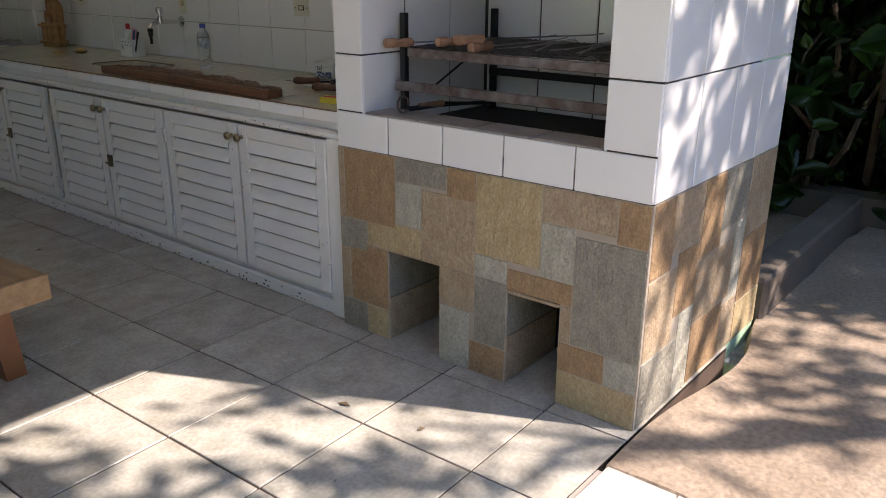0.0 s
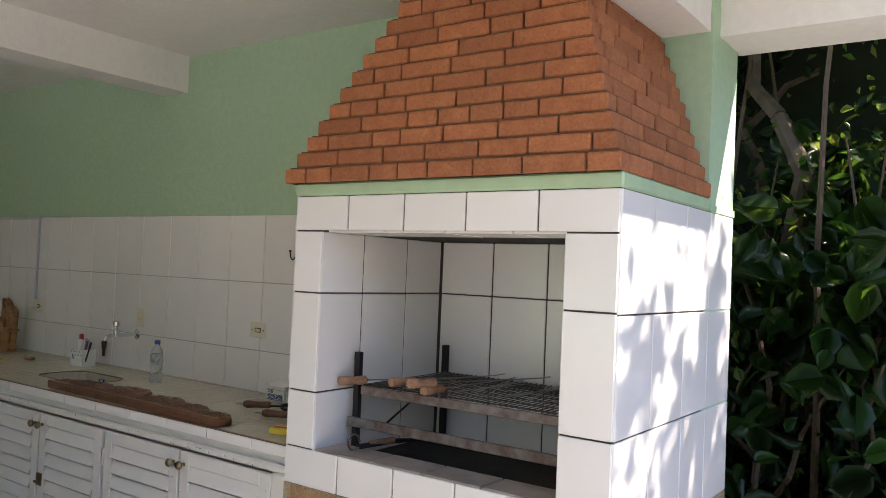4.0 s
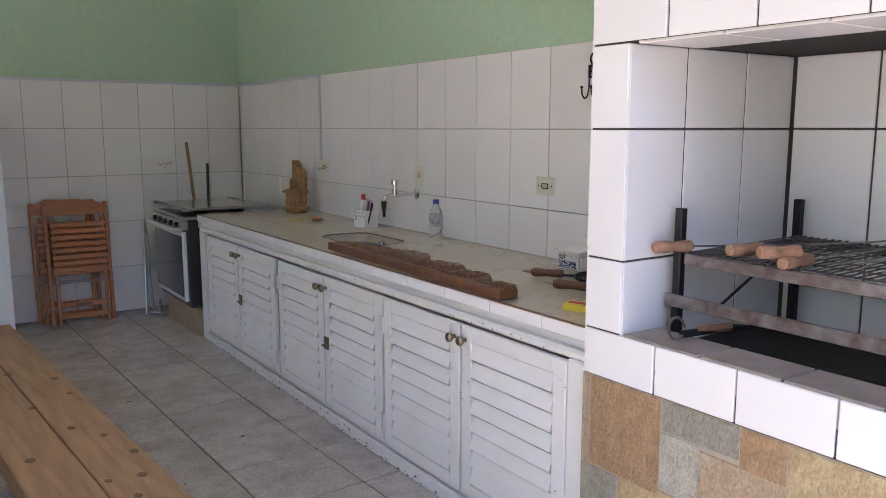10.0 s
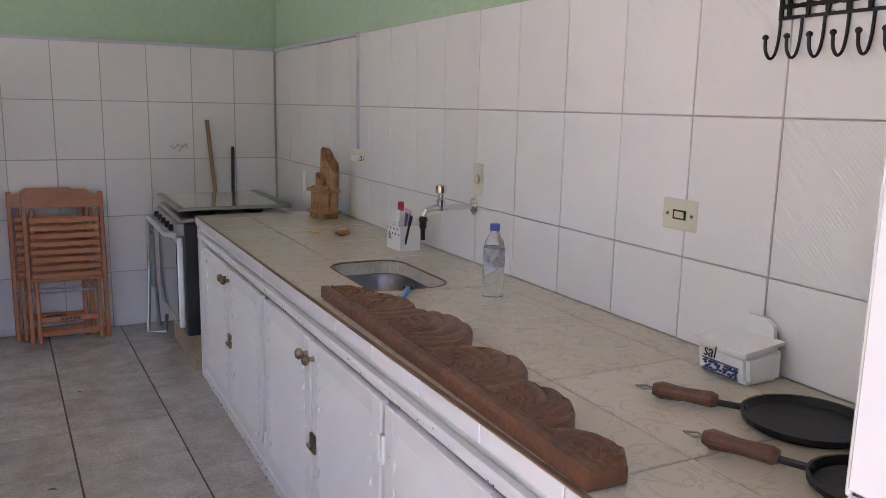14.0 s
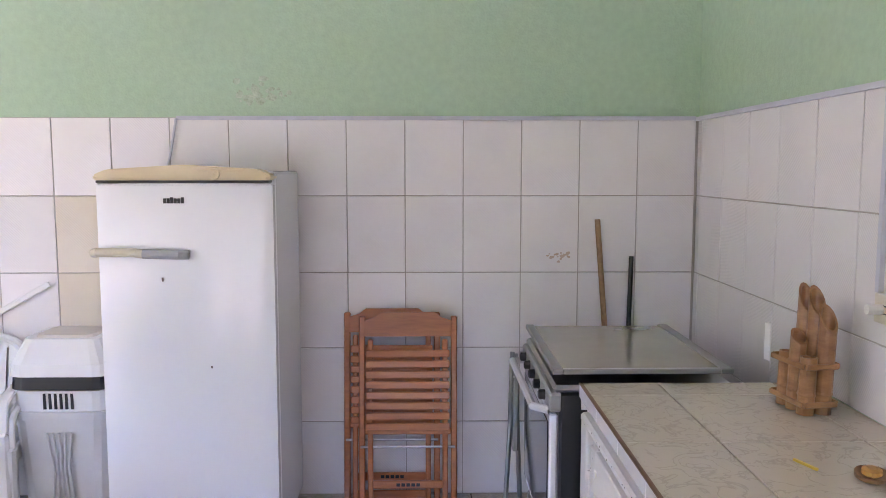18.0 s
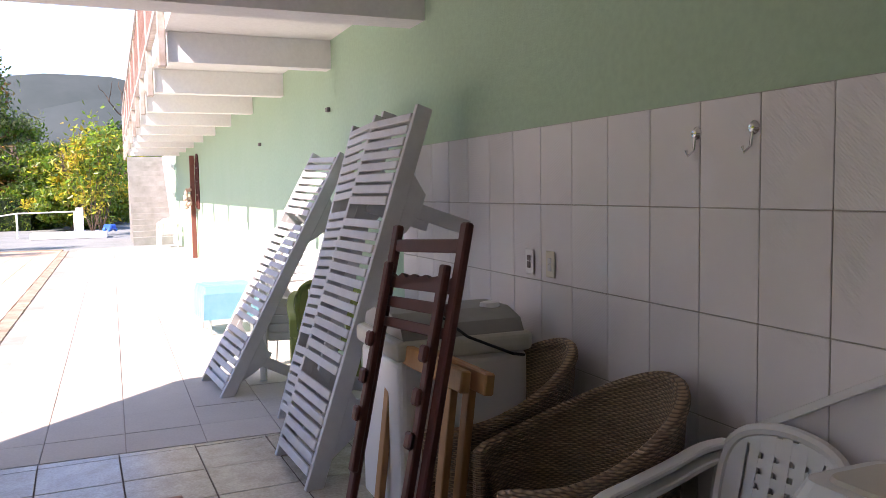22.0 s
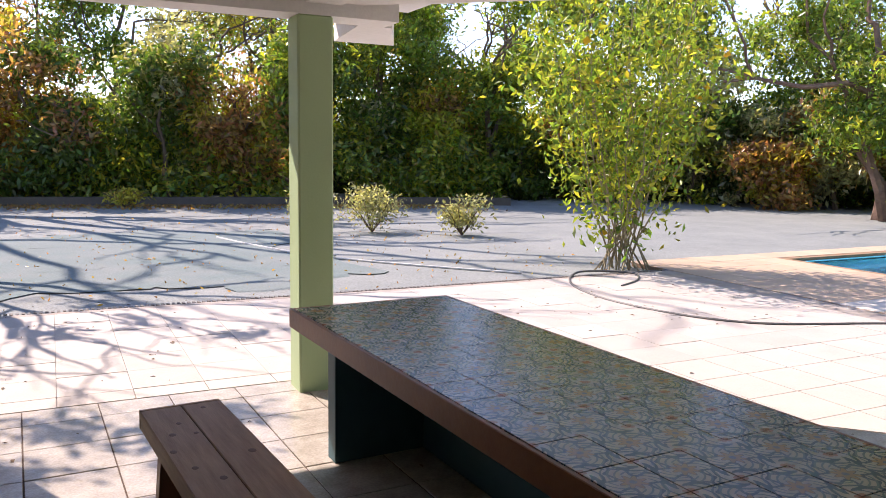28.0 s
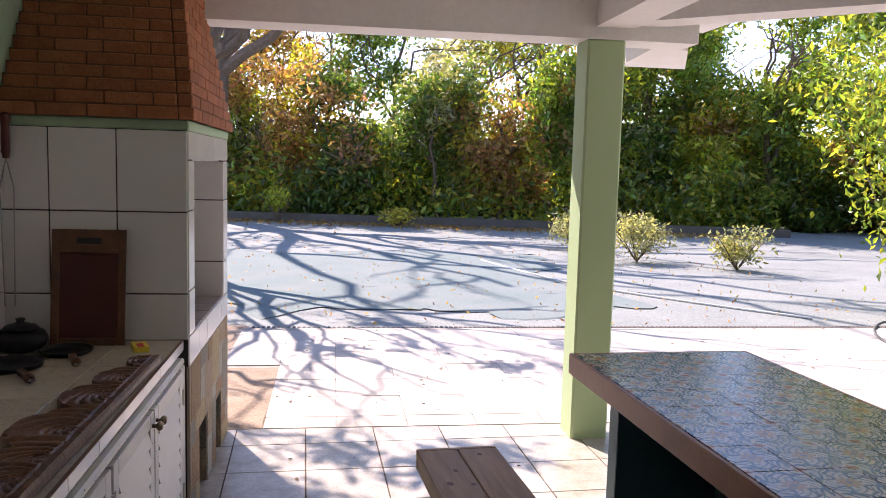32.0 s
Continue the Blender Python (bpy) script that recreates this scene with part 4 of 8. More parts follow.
bm = bmesh.new()
rows = []
M = 30
for i in range(pts_n + 1):
    s = L * i / pts_n
    w = crest(s) * min(1, 0.5 + (s / 0.05) * 0.5, 0.55 + (L - s) / 0.06 * 0.45) + 0.05
    row = []
    for j in range(M + 1):
        v = w * j / M
        c = min((0.05, 0.30, 0.52, 0.84, 1.08, 1.22), key=lambda q: abs(s - q + 0.05))
        du, dv = s - c + 0.02 * noise.noise(Vector((s * 9, v * 9, 2.0))), v - 0.036
        ph = 5 * math.atan2(dv, du) + 9 * math.log(0.012 + math.hypot(du, dv)) + 1.2 * noise.noise(Vector((s * 6, v * 6, 7.0)))
        fade = min(1, max(0, (w - v) / 0.010)) * min(1, max(0, (v - 0.034) / 0.006))
        carve = -0.009 * (1 - abs(math.sin(ph))) ** 1.3 * fade
        carve -= 0.008 * max(0, 1 - abs(v - 0.028) / 0.005)
        row.append(bm.verts.new((v, s, 0.038 + carve - 0.012 * (j in (0, M)) + 0.002 * noise.noise(Vector((s * 30, v * 30, 0))))))
    rows.append(row)
low = [[bm.verts.new((v.co.x, v.co.y, 0.004)) for v in (r[0], r[-1])] for r in rows]
for i in range(pts_n):
    for j in range(M):
        bm.faces.new((rows[i][j], rows[i + 1][j], rows[i + 1][j + 1], rows[i][j + 1]))
    bm.faces.new((rows[i][0], low[i][0], low[i + 1][0], rows[i + 1][0]))
    bm.faces.new((rows[i][-1], rows[i + 1][-1], low[i + 1][1], low[i][1]))
    bm.faces.new((low[i][0], low[i][1], low[i + 1][1], low[i + 1][0]))
for i in (0, pts_n):
    bm.faces.new([*rows[i], low[i][1], low[i][0]])
part("board", bm, CARVED, bd)
bd.matrix_basis = pose(-0.735, -4.37, CT + 0.001, 0, 0, -1.0)
for q in bd.children:
    q.name = "panel"
tagged(bd, category="carved panel")
wedge = thing("wood_wedge", -0.70, -3.5, CT, 4, "small wooden shim under the carved board", "wedge")
part("block", boxes(((-0.01, -0.05, 0.0), (0.02, 0.05, 0.004))), WOOD, wedge)

# things on the worktop
PETB = bpy.data.materials.new("clear_plastic")
PETB.use_nodes = True
b = PETB.node_tree.nodes["Principled BSDF"]
b.inputs["Base Color"].default_value = (0.9, 0.93, 0.95, 1)
b.inputs["Roughness"].default_value = 0.08
b.inputs["Transmission Weight"].default_value = 0.95
b.inputs["IOR"].default_value = 1.2
bt = thing("water_bottle", -0.22, -3.22, CT, label="clear plastic water bottle with a blue cap", category="bottle")
ob = part("bottle_body", turned([(0.028, 0.0), (0.033, 0.006), (0.031, 0.02), (0.033, 0.05), (0.030, 0.07), (0.033, 0.09), (0.033, 0.15), (0.028, 0.175), (0.014, 0.2), (0.013, 0.215)], 20), PETB, bt, smooth=True)
ob.visible_shadow = False
part("cap", turned([(0.0155, 0.208), (0.0155, 0.226), (0.013, 0.229)], 16), mat("blue_cap", (0.05, 0.07, 0.35), 0.4), bt, "blue screw cap")
part("wrapper", turned([(0.0338, 0.10), (0.0338, 0.155)], 20), mat("bottle_label", (0.18, 0.2, 0.24), 0.5, var=0.8, scale=40, color2=(0.7, 0.7, 0.7)), bt, "dark printed label band")
sal = thing("salt_box", -0.088, -4.06, CT, 0, "white ceramic salt box lettered sal with a blue pattern", "salt box")
sal.scale = (0.85, 0.85, 0.9)
CER = mat("white_ceramic", (0.82, 0.81, 0.79), 0.15, coat=0.4, var=0.1)
bm = bmesh.new()
prism(bm, [(-0.055, 0.0), (0.07, 0.0), (0.07, 0.085), (-0.066, 0.075)], 1, -0.085, 0.085)
bmesh.ops.bevel(bm, geom=bm.edges[:], offset=0.012, segments=2, affect="EDGES")
part("box", bm, CER, sal)
bm = bmesh.new()
prism(bm, [(-0.07, 0.078), (0.066, 0.092), (0.066, 0.1), (-0.07, 0.086)], 1, -0.088, 0.088)
part("lid", bm, CER, sal)
bm = bmesh.new()
prism(bm, [(-0.06, 0.09), (0.06, 0.09), (0.055, 0.13), (0.03, 0.145), (-0.03, 0.145), (-0.055, 0.13)], 0, 0.058, 0.07)
part("hanger", bm, CER, sal)
BLUEP = mat("blue_glaze", (0.05, 0.08, 0.2), 0.3)
bm = boxes()
rs = random.Random(5)
for i in range(46):
    yy, zz = rs.uniform(-0.055, 0.055), rs.uniform(0.014, 0.036)
    box(bm, (-0.0655 - 0.09 * (zz - 0.02), yy - 0.003, zz - 0.002), (-0.0600, yy + 0.003, zz + 0.002))
part("pattern", bm, BLUEP, sal, "blue painted flower band")
for lo, hi in (((-0.064, -0.06, 0.009), (-0.058, 0.06, 0.011)), ((-0.0665, -0.06, 0.039), (-0.06, 0.06, 0.041))):
    part("pattern_line", boxes((lo, hi)), BLUEP, sal)


def text(name, body, size, m, material, parent, depth=0.0006):
    cu = bpy.data.curves.new(name, "FONT")
    cu.body, cu.size, cu.extrude, cu.align_x, cu.align_y = body, size, depth, "CENTER", "CENTER"
    cu.resolution_u = 3
    tmp = bpy.data.objects.new(name, cu)
    scene.collection.objects.link(tmp)
    me = bpy.data.meshes.new_from_object(tmp.evaluated_get(bpy.context.evaluated_depsgraph_get()))
    bpy.data.objects.remove(tmp)
    me.materials.append(material)
    ob = new(name, me)
    ob.parent = parent
    ob.matrix_basis = m
    return ob


text("lettering", "sal", 0.042, pose(-0.0685, 0.03, 0.06, 82, 0, -90), BLACK, sal)
ut = thing("utensil_holder", -0.135, -2.36, CT, 3, "white ceramic holder filled with utensils and a red-capped bottle", "utensil holder")
bm = boxes(((-0.045, -0.06, 0), (0.045, 0.06, 0.006)), ((-0.045, -0.06, 0.006), (-0.04, 0.06, 0.1)), ((0.04, -0.06, 0.006), (0.045, 0.06, 0.1)), ((-0.04, -0.06, 0.006), (0.04, -0.055, 0.1)), ((-0.04, 0.055, 0.006), (0.04, 0.06, 0.1)))
part("pot", bm, CER, ut)
text("lettering", "SL", 0.03, pose(-0.0458, 0.03, 0.05, 90, 0, -90), BLACK, ut)
part("pattern", boxes(*[((-0.0462, 0.055 - 0.014 * i, 0.082 - 0.02 * (i % 2)), (-0.045, 0.047 - 0.014 * i, 0.09 - 0.02 * (i % 2))) for i in range(8)]), BLUEP, ut)
part("squeeze_bottle", turned([(0.018, 0.01), (0.02, 0.02), (0.02, 0.14), (0.012, 0.155)], 14, pose(0.0, 0.025, 0)), WPLAST, ut)
part("red_cap", turned([(0.013, 0.153), (0.013, 0.185), (0.009, 0.19)], 14, pose(0, 0.025, 0)), mat("red_plastic", (0.5, 0.02, 0.03), 0.4), ut, "red screw cap")
part("packet", boxes(((-0.006, -0.035, 0.03), (0.002, 0.005, 0.17)), m=pose(0, 0, 0, 10, 0, 0)), mat("pink_packet", (0.6, 0.2, 0.28), 0.5, var=0.6, scale=25, color2=(0.75, 0.7, 0.7)), ut)
for i, (y, r, c) in enumerate(((-0.03, 14, "blue"), (-0.01, -8, "white"), (-0.045, 22, "black"), (0.01, 6, "white"))):
    cm = {"blue": BLUEP, "white": WPLAST, "black": BLACK}[c]
    part("utensil", boxes(((-0.004, -0.004, 0.02), (0.004, 0.004, 0.15)), ((-0.003, -0.009, 0.12), (0.003, 0.009, 0.16)), bevel=0.0015, m=pose(-0.02, y, 0, r, 0, 0)), cm, ut)
BAM = mat("scorched_bamboo", (0.44, 0.22, 0.085), 0.4, var=0.8, scale=9, color2=(0.20, 0.075, 0.03), stretch=(1, 1, 3), coat=0.3)
bb = thing("bamboo_holder", -0.13, -1.42, CT, 8, "scorched bamboo holder with carved wooden spoons", "utensil holder")
for x, y, h, r, sl in ((-0.05, -0.045, 0.165, 0.024, 0.0), (-0.05, 0.008, 0.20, 0.023, 0.9), (-0.05, 0.058, 0.16, 0.022, 0.0), (0.0, -0.045, 0.25, 0.025, 1.5), (0.0, 0.01, 0.29, 0.024, 1.7), (0.0, 0.06, 0.29, 0.023, 1.8)):
    bm = turned([(r * 0.5, 0), (r, 0.003), (r, 0.055), (r * 1.08, 0.06), (r, 0.066), (r, 0.14), (r * 1.07, 0.145), (r, 0.15), (r, h), (r * 0.8, h), (r * 0.8, h - 0.07), (0.001, h - 0.072)], 16)
    for v in bm.verts:
        if v.co.z > h - 0.02:
            v.co.z += sl * (v.co.y + r) - 0.4 * sl * r
    bmesh.ops.transform(bm, matrix=pose(x, y, 0, 0, 2, 0), verts=bm.verts)
    part("cane", bm, BAM, bb, smooth=False)
for z in (0.028, 0.135):
    part("binding", boxes(((-0.081, -0.074, z), (-0.074, 0.086, z + 0.016)), ((0.026, -0.074, z), (0.033, 0.086, z + 0.016)), ((-0.074, -0.081, z), (0.026, -0.072, z + 0.016)), ((-0.074, 0.084, z), (0.026, 0.092, z + 0.016)), bevel=0.003), BAM, bb)
kn = part("knife", boxes(((-0.10, 0.06, 0.13), (-0.094, 0.09, 0.24)), bevel=0.002), WPLAST, bb)
sp = thing("wooden_spatula", -0.24, -1.93, CT, 60, "small orange soap on a clear dish", "soap dish")
part("dish", turned([(0.03, 0), (0.05, 0.006), (0.052, 0.014), (0.045, 0.012), (0.02, 0.006)], 18, Matrix.Diagonal((1, 0.7, 1, 1))), WOOD, sp)
part("soap", turned([(0.02, 0.008), (0.032, 0.014), (0.03, 0.022), (0.015, 0.026)], 14, Matrix.Diagonal((1, 0.7, 1, 1))), mat("amber_soap", (0.55, 0.27, 0.06), 0.4), sp)
sp.name = "soap_dish"
st = thing("plastic_stick", -0.35, -1.85, CT, 20, "tiny yellow plastic stick on the worktop", "stick")
part("stick", boxes(((-0.004, -0.035, 0.0), (0.004, 0.035, 0.006)), bevel=0.001), mat("yellow_plastic", (0.6, 0.42, 0.05), 0.4), st)
br = thing("basting_brush", -0.48, -3.13, CT + 0.004, 57, "blue-handled brush hanging over the sink edge", "brush")
part("handle", boxes(((-0.06, -0.008, 0.0), (0.09, 0.008, 0.012)), bevel=0.003), mat("light_blue_plastic", (0.12, 0.33, 0.6), 0.4), br)
part("bristles", boxes(((0.09, -0.014, 0.001), (0.13, 0.014, 0.011))), BLACK, br)


def pan(x, y, rz, r, label):
    p = thing("skillet", x, y, CT, rz, label, "skillet", "skillets on the counter")
    part("dish", turned([(r * 0.85, 0.001), (r, 0.012), (r * 1.02, 0.022), (r * 0.97, 0.022), (r * 0.9, 0.008), (0.001, 0.006)], 32), IRON, p)
    part("neck", boxes(((-r - 0.05, -0.009, 0.012), (-r + 0.01, 0.009, 0.02)), bevel=0.002), IRON, p)
    part("handle", turned([(0.012, 0), (0.016, 0.01), (0.014, 0.06), (0.018, 0.11), (0.012, 0.125)], 14, pose(-r - 0.045, 0, 0.02, 0, -90, 0)), DARKWOOD if r < 0.1 else CARVED, p, "turned wooden handle")
    part("hook_loop", tubes(([(-r - 0.165, 0.0, 0.02), (-r - 0.185, 0.012, 0.02), (-r - 0.205, 0, 0.02), (-r - 0.185, -0.012, 0.02), (-r - 0.165, 0, 0.02)], 0.0025), n=6), STEEL, p)
    return p


pan(-0.2, -4.33, -56, 0.115, "flat black iron griddle with a wooden handle")
pan(-0.33, -4.56, -65, 0.1, "small black iron skillet with a dark handle")
mb = thing("matchbox", -0.6, -4.62, CT, -70, "yellow and red matchbox", "matchbox")
part("sleeve", boxes(((-0.055, -0.03, 0), (0.055, 0.03, 0.022)), bevel=0.001), mat("yellow_card", (0.75, 0.58, 0.05), 0.6), mb)
part("label_patch", boxes(((-0.05, -0.012, 0.022), (0.02, 0.014, 0.0226))), mat("red_print", (0.55, 0.03, 0.03), 0.6), mb)
pot = thing("clay_pot", -0.16, -4.2, CT, 20, "small black lidded clay pot", "pot")
pot.location = (-0.135, -4.62, CT)
pot.scale = (1.18, 1.18, 0.98)
part("belly", turned([(0.05, 0), (0.08, 0.02), (0.088, 0.05), (0.075, 0.08), (0.06, 0.088)], 24), IRON, pot, smooth=True)
part("lid", turned([(0.064, 0.086), (0.05, 0.105), (0.02, 0.115), (0.012, 0.12), (0.016, 0.134), (0.004, 0.138)], 24), IRON, pot, smooth=True)
cb = thing("cutting_board", -0.37, GY0 + 0.04, CT, 0, "dark framed wooden cutting board leaning on the grill tiles", "cutting board")
tilt = pose(0, 0.06, 0, 7, 0, 0)
part("panel", boxes(((-0.145, -0.012, 0.0), (0.145, 0.0, 0.49)), bevel=0.003, m=tilt), DARKWOOD, cb)
for lo, hi in (((-0.15, 0.0, 0.0), (-0.118, 0.008, 0.49)), ((0.118, 0.0, 0.0), (0.15, 0.008, 0.49)), ((-0.118, 0.0, 0.39), (0.118, 0.007, 0.49)), ((-0.118, 0, 0), (0.118, 0.007, 0.03))):
    part("frame_strip", boxes((lo, hi), bevel=0.002, m=tilt), CARVED, cb)
part("finger_slot", boxes(((-0.05, 0.0075, 0.43), (0.05, 0.0085, 0.455)), bevel=0.0, m=tilt), BLACK, cb)
sk = thing("long_fork", -0.045, GY0 + 0.042, 1.0, 0, "long two-pronged fork hanging on the grill side", "fork")
part("handle", turned([(0.012, 0.62), (0.018, 0.65), (0.016, 0.76), (0.02, 0.8), (0.006, 0.81)], 12), DARKWOOD, sk)
part("prong", tubes(([(-0.02, 0, 0.0), (-0.028, 0, 0.5), (0, 0, 0.62)], 0.003)), STEEL, sk)
part("prong", tubes(([(0.02, 0, 0.0), (0.028, 0, 0.5), (0, 0, 0.62)], 0.003)), STEEL, sk)

# wrought iron hook rack
hk = thing("hook_rack", -0.014, -4.19, 1.662, 0, "black wrought iron hook rack with scrolls", "hook rack")
hk.scale = (0.82, 0.95, 0.82)
for z in (0.0, -0.055):
    part("bar", boxes(((-0.004, -0.174, z - 0.004), (0.004, 0.174, z + 0.004))), IRON, hk)
for sg in (-1, 1):
    part("side_bar", boxes(((-0.004, sg * 0.17 - 0.004, -0.051), (0.004, sg * 0.17 + 0.004, -0.004))), IRON, hk)
    for name, run in (("arch", ((0.142, 0.030), (0.134, 0.048), (0.150, 0.060), (0.166, 0.036), (0.156, 0.010), (0.135, 0.006), (0.113, 0.024), (0.09, 0.072), (0.055, 0.122), (0.02, 0.150), (0.0, 0.156))),
                      ("scroll", ((0.107, 0.036), (0.092, 0.040), (0.088, 0.018), (0.105, 0.008), (0.122, 0.022), (0.117, 0.054), (0.093, 0.066), (0.05, 0.038), (0.012, 0.005))),
                      ("scroll", ((0.010, 0.005), (0.046, 0.066), (0.050, 0.106), (0.032, 0.134), (0.012, 0.124), (0.010, 0.100), (0.022, 0.094), (0.026, 0.106)))):
        part(name, tubes((curve_pts([(0, sg * y, z) for y, z in run], 4), 0.0042), n=6), IRON, hk)
part("finial", tubes((curve_pts([(0, 0.0, 0.156), (0, 0.014, 0.168), (0, 0.010, 0.186), (0, -0.010, 0.186), (0, -0.014, 0.168), (0, 0.0, 0.156)], 4), 0.004), n=6), IRON, hk)
for i in range(7):
    y = -0.146 + i * 0.0487
    bm = bmesh.new()
    prism(bm, [(y + (0.016 + 0.009 * math.cos(4 * a) + 0.002 * math.cos(8 * a)) * math.cos(a), -0.0275 + (0.017 + 0.010 * math.cos(4 * a)) * math.sin(a)) for a in [6.2832 * q / 32 for q in range(32)]], 0, -0.006, -0.001)
    part("leaf_boss", bm, IRON, hk)
    y = -0.17 + i * 0.0567
    part("hook", tubes((curve_pts([(0, y, -0.055), (-0.002, y, -0.11), (-0.012, y, -0.148), (-0.030, y, -0.158), (-0.046, y, -0.14), (-0.050, y, -0.112)], 3), 0.004), n=6), IRON, hk)
    part("hook_tip", turned([(0.001, -0.008), (0.006, -0.005), (0.0078, 0.0), (0.006, 0.005), (0.001, 0.008)], 8, pose(-0.050, y, -0.106)), IRON, hk)
sh = thing("small_hook", -0.01, GY0 + 0.10, 1.47, 0, "tiny black hook by the grill corner", "hook")
part("hook", tubes(([(0, 0, 0.03), (-0.004, 0, 0.0), (-0.02, 0, -0.01), (-0.028, 0, 0.01)], 0.003)), IRON, sh)

# chipped paint on the mouldings and doors of the counter
rs = random.Random(23)
bm = bmesh.new()


def chip(x, y, z, r):
    k = rs.randrange(5, 8)
    bm.faces.new([bm.verts.new((x, y + r * rs.uniform(0.5, 1.6) * math.cos(6.283 * q / k), z + r * rs.uniform(0.4, 0.9) * math.sin(6.283 * q / k))) for q in range(k)])


for i in range(150):
    y = rs.uniform(CY1 + 0.1, CY0 - 0.15)
    chip(CX - 0.0058, y, rs.choice((rs.uniform(0.008, 0.02), rs.uniform(0.01, 0.05))), rs.uniform(0.002, 0.008))
for i in range(70):
    chip(CX - 0.0128, rs.uniform(CY1 + 0.1, CY0 - 0.1), rs.uniform(0.742, 0.76), rs.uniform(0.0015, 0.005))
for d in doors:
    for i in range(9):
        chip(CX - 0.0186, d.location.y + rs.choice((-1, 1)) * (DW / 2 - rs.uniform(0.008, 0.055)), 0.41 + rs.uniform(-0.3, 0.3), rs.uniform(0.0015, 0.004))
chips = part("paint_chip", bm, mat("bare_grey_wood", (0.14, 0.11, 0.085), 0.9, var=0.6, scale=40), counter, "chips in the white paint")
tagged(chips, kind="stuff")


# stove in the corner
GPV = mat("satin_grey_plastic", (0.55, 0.55, 0.54), 0.35)
stv = thing("gas_stove", -0.82, -1.10, 0.0, 0, "white gas stove with a glass lid, standing by the counter end", "stove")
STX, STY = 0.58, 0.75
part("body", boxes(((0.02, 0.0, 0.20), (0.58, STY, 0.80)), bevel=0.008), BLACK, stv, "black enamel oven body")
part("plinth", boxes(((0.06, 0.02, 0.0), (0.56, STY - 0.02, 0.195))), STONE["t"], stv, "slate-clad plinth under the stove")
part("oven_door", boxes(((-0.008, 0.03, 0.24), (0.02, STY - 0.03, 0.72)), bevel=0.006), FRIDGE, stv)
part("oven_glass", boxes(((-0.012, 0.05, 0.27), (-0.008, STY - 0.05, 0.69)), bevel=0.002), mat("black_glass", (0.012, 0.012, 0.014), 0.08, coat=0.5), stv, "black oven window")
part("oven_handle", tubes(([(-0.01, 0.03, 0.735), (-0.06, 0.06, 0.74), (-0.065, STY - 0.06, 0.74), (-0.01, STY - 0.03, 0.735)], 0.014)), GPV, stv)
part("control_panel", boxes(((-0.015, 0.0, 0.735), (0.03, STY, 0.80)), bevel=0.008), mat("grey_enamel", (0.32, 0.33, 0.32), 0.3, var=0.3), stv)
for i in range(5):
    part("knob", turned([(0.018, 0), (0.017, 0.02), (0.01, 0.024)], 14, pose(-0.015, 0.1 + i * 0.135, 0.768, 0, -90, 0)), BLACK, stv)
part("hob", boxes(((0.0, 0.0, 0.80), (0.60, STY, 0.825)), bevel=0.01), STEEL, stv)
for x, y in ((0.17, 0.2), (0.17, 0.55), (0.43, 0.2), (0.43, 0.55)):
    part("burner", turned([(0.05, 0.825), (0.05, 0.835), (0.03, 0.84), (0.028, 0.85), (0.001, 0.852)], 20, pose(x, y, 0)), IRON, stv)
for y in (0.2, 0.55):
    part("pan_support", tubes(*[([(0.05, y + d, 0.858), (0.55, y + d, 0.858)], 0.004) for d in (-0.09, 0, 0.09)], *[([(x, y - 0.12, 0.858), (x, y + 0.12, 0.858)], 0.004) for x in (0.08, 0.3, 0.52)], n=6), IRON, stv)
GLS = mat("dusty_glass_lid", (0.30, 0.29, 0.22), 0.12, var=0.5, scale=5, color2=(0.38, 0.36, 0.28), coat=0.5)
part("glass_lid", boxes(((0.0, 0.01, 0.868), (0.58, STY - 0.02, 0.876)), bevel=0.002, m=pose(0, 0, 0)), GLS, stv, "dusty smoked glass lid, closed")
part("lid_frame", boxes(((-0.004, 0.0, 0.862), (0.03, STY, 0.88)), ((0.55, 0.0, 0.862), (0.59, STY, 0.88)), ((0.03, 0.0, 0.862), (0.55, 0.02, 0.88)), bevel=0.003), mat("grey_trim", (0.25, 0.25, 0.23), 0.4), stv)
fs = thing("metal_folding_stool", -0.86, -0.22, 0.0, 0, "folded grey steel tube chair leaning beside the stove", "folding chair")
part("frame", tubes(([(0.0, 0.05, 0.72), (-0.01, 0.02, 0.4), (-0.04, -0.06, 0.02), (0.06, -0.08, 0.015), (0.08, 0.0, 0.1)], 0.011), ([(0.02, 0.1, 0.7), (0.03, 0.08, 0.3), (0.04, 0.04, 0.02)], 0.011)), STEEL, fs)
part("seat", boxes(((0.0, 0.0, 0.28), (0.025, 0.09, 0.62)), bevel=0.005), mat("grey_plastic", (0.3, 0.3, 0.3), 0.5), fs)


def stick(x0, z0, x1, z1, r, material, label, name):
    s = thing(name, x0, -0.06, 0.0, 0, label, "broom")
    part("pole", tubes(([(0, 0, 0.04), (x1 - x0, 0.045, z1)], r)), material, s)
    part("head", boxes(((-0.05, -0.02, 0.0), (0.05, 0.02, 0.08)), bevel=0.008), BLACK, s)
    return s


stick(-0.36, 0, -0.46, 1.30, 0.013, WOOD, "broom with a worn wooden pole behind the stove", "broom")
stick(-0.33, 0, -0.30, 1.13, 0.011, BLACK, "squeegee with a black pole behind the stove", "squeegee")


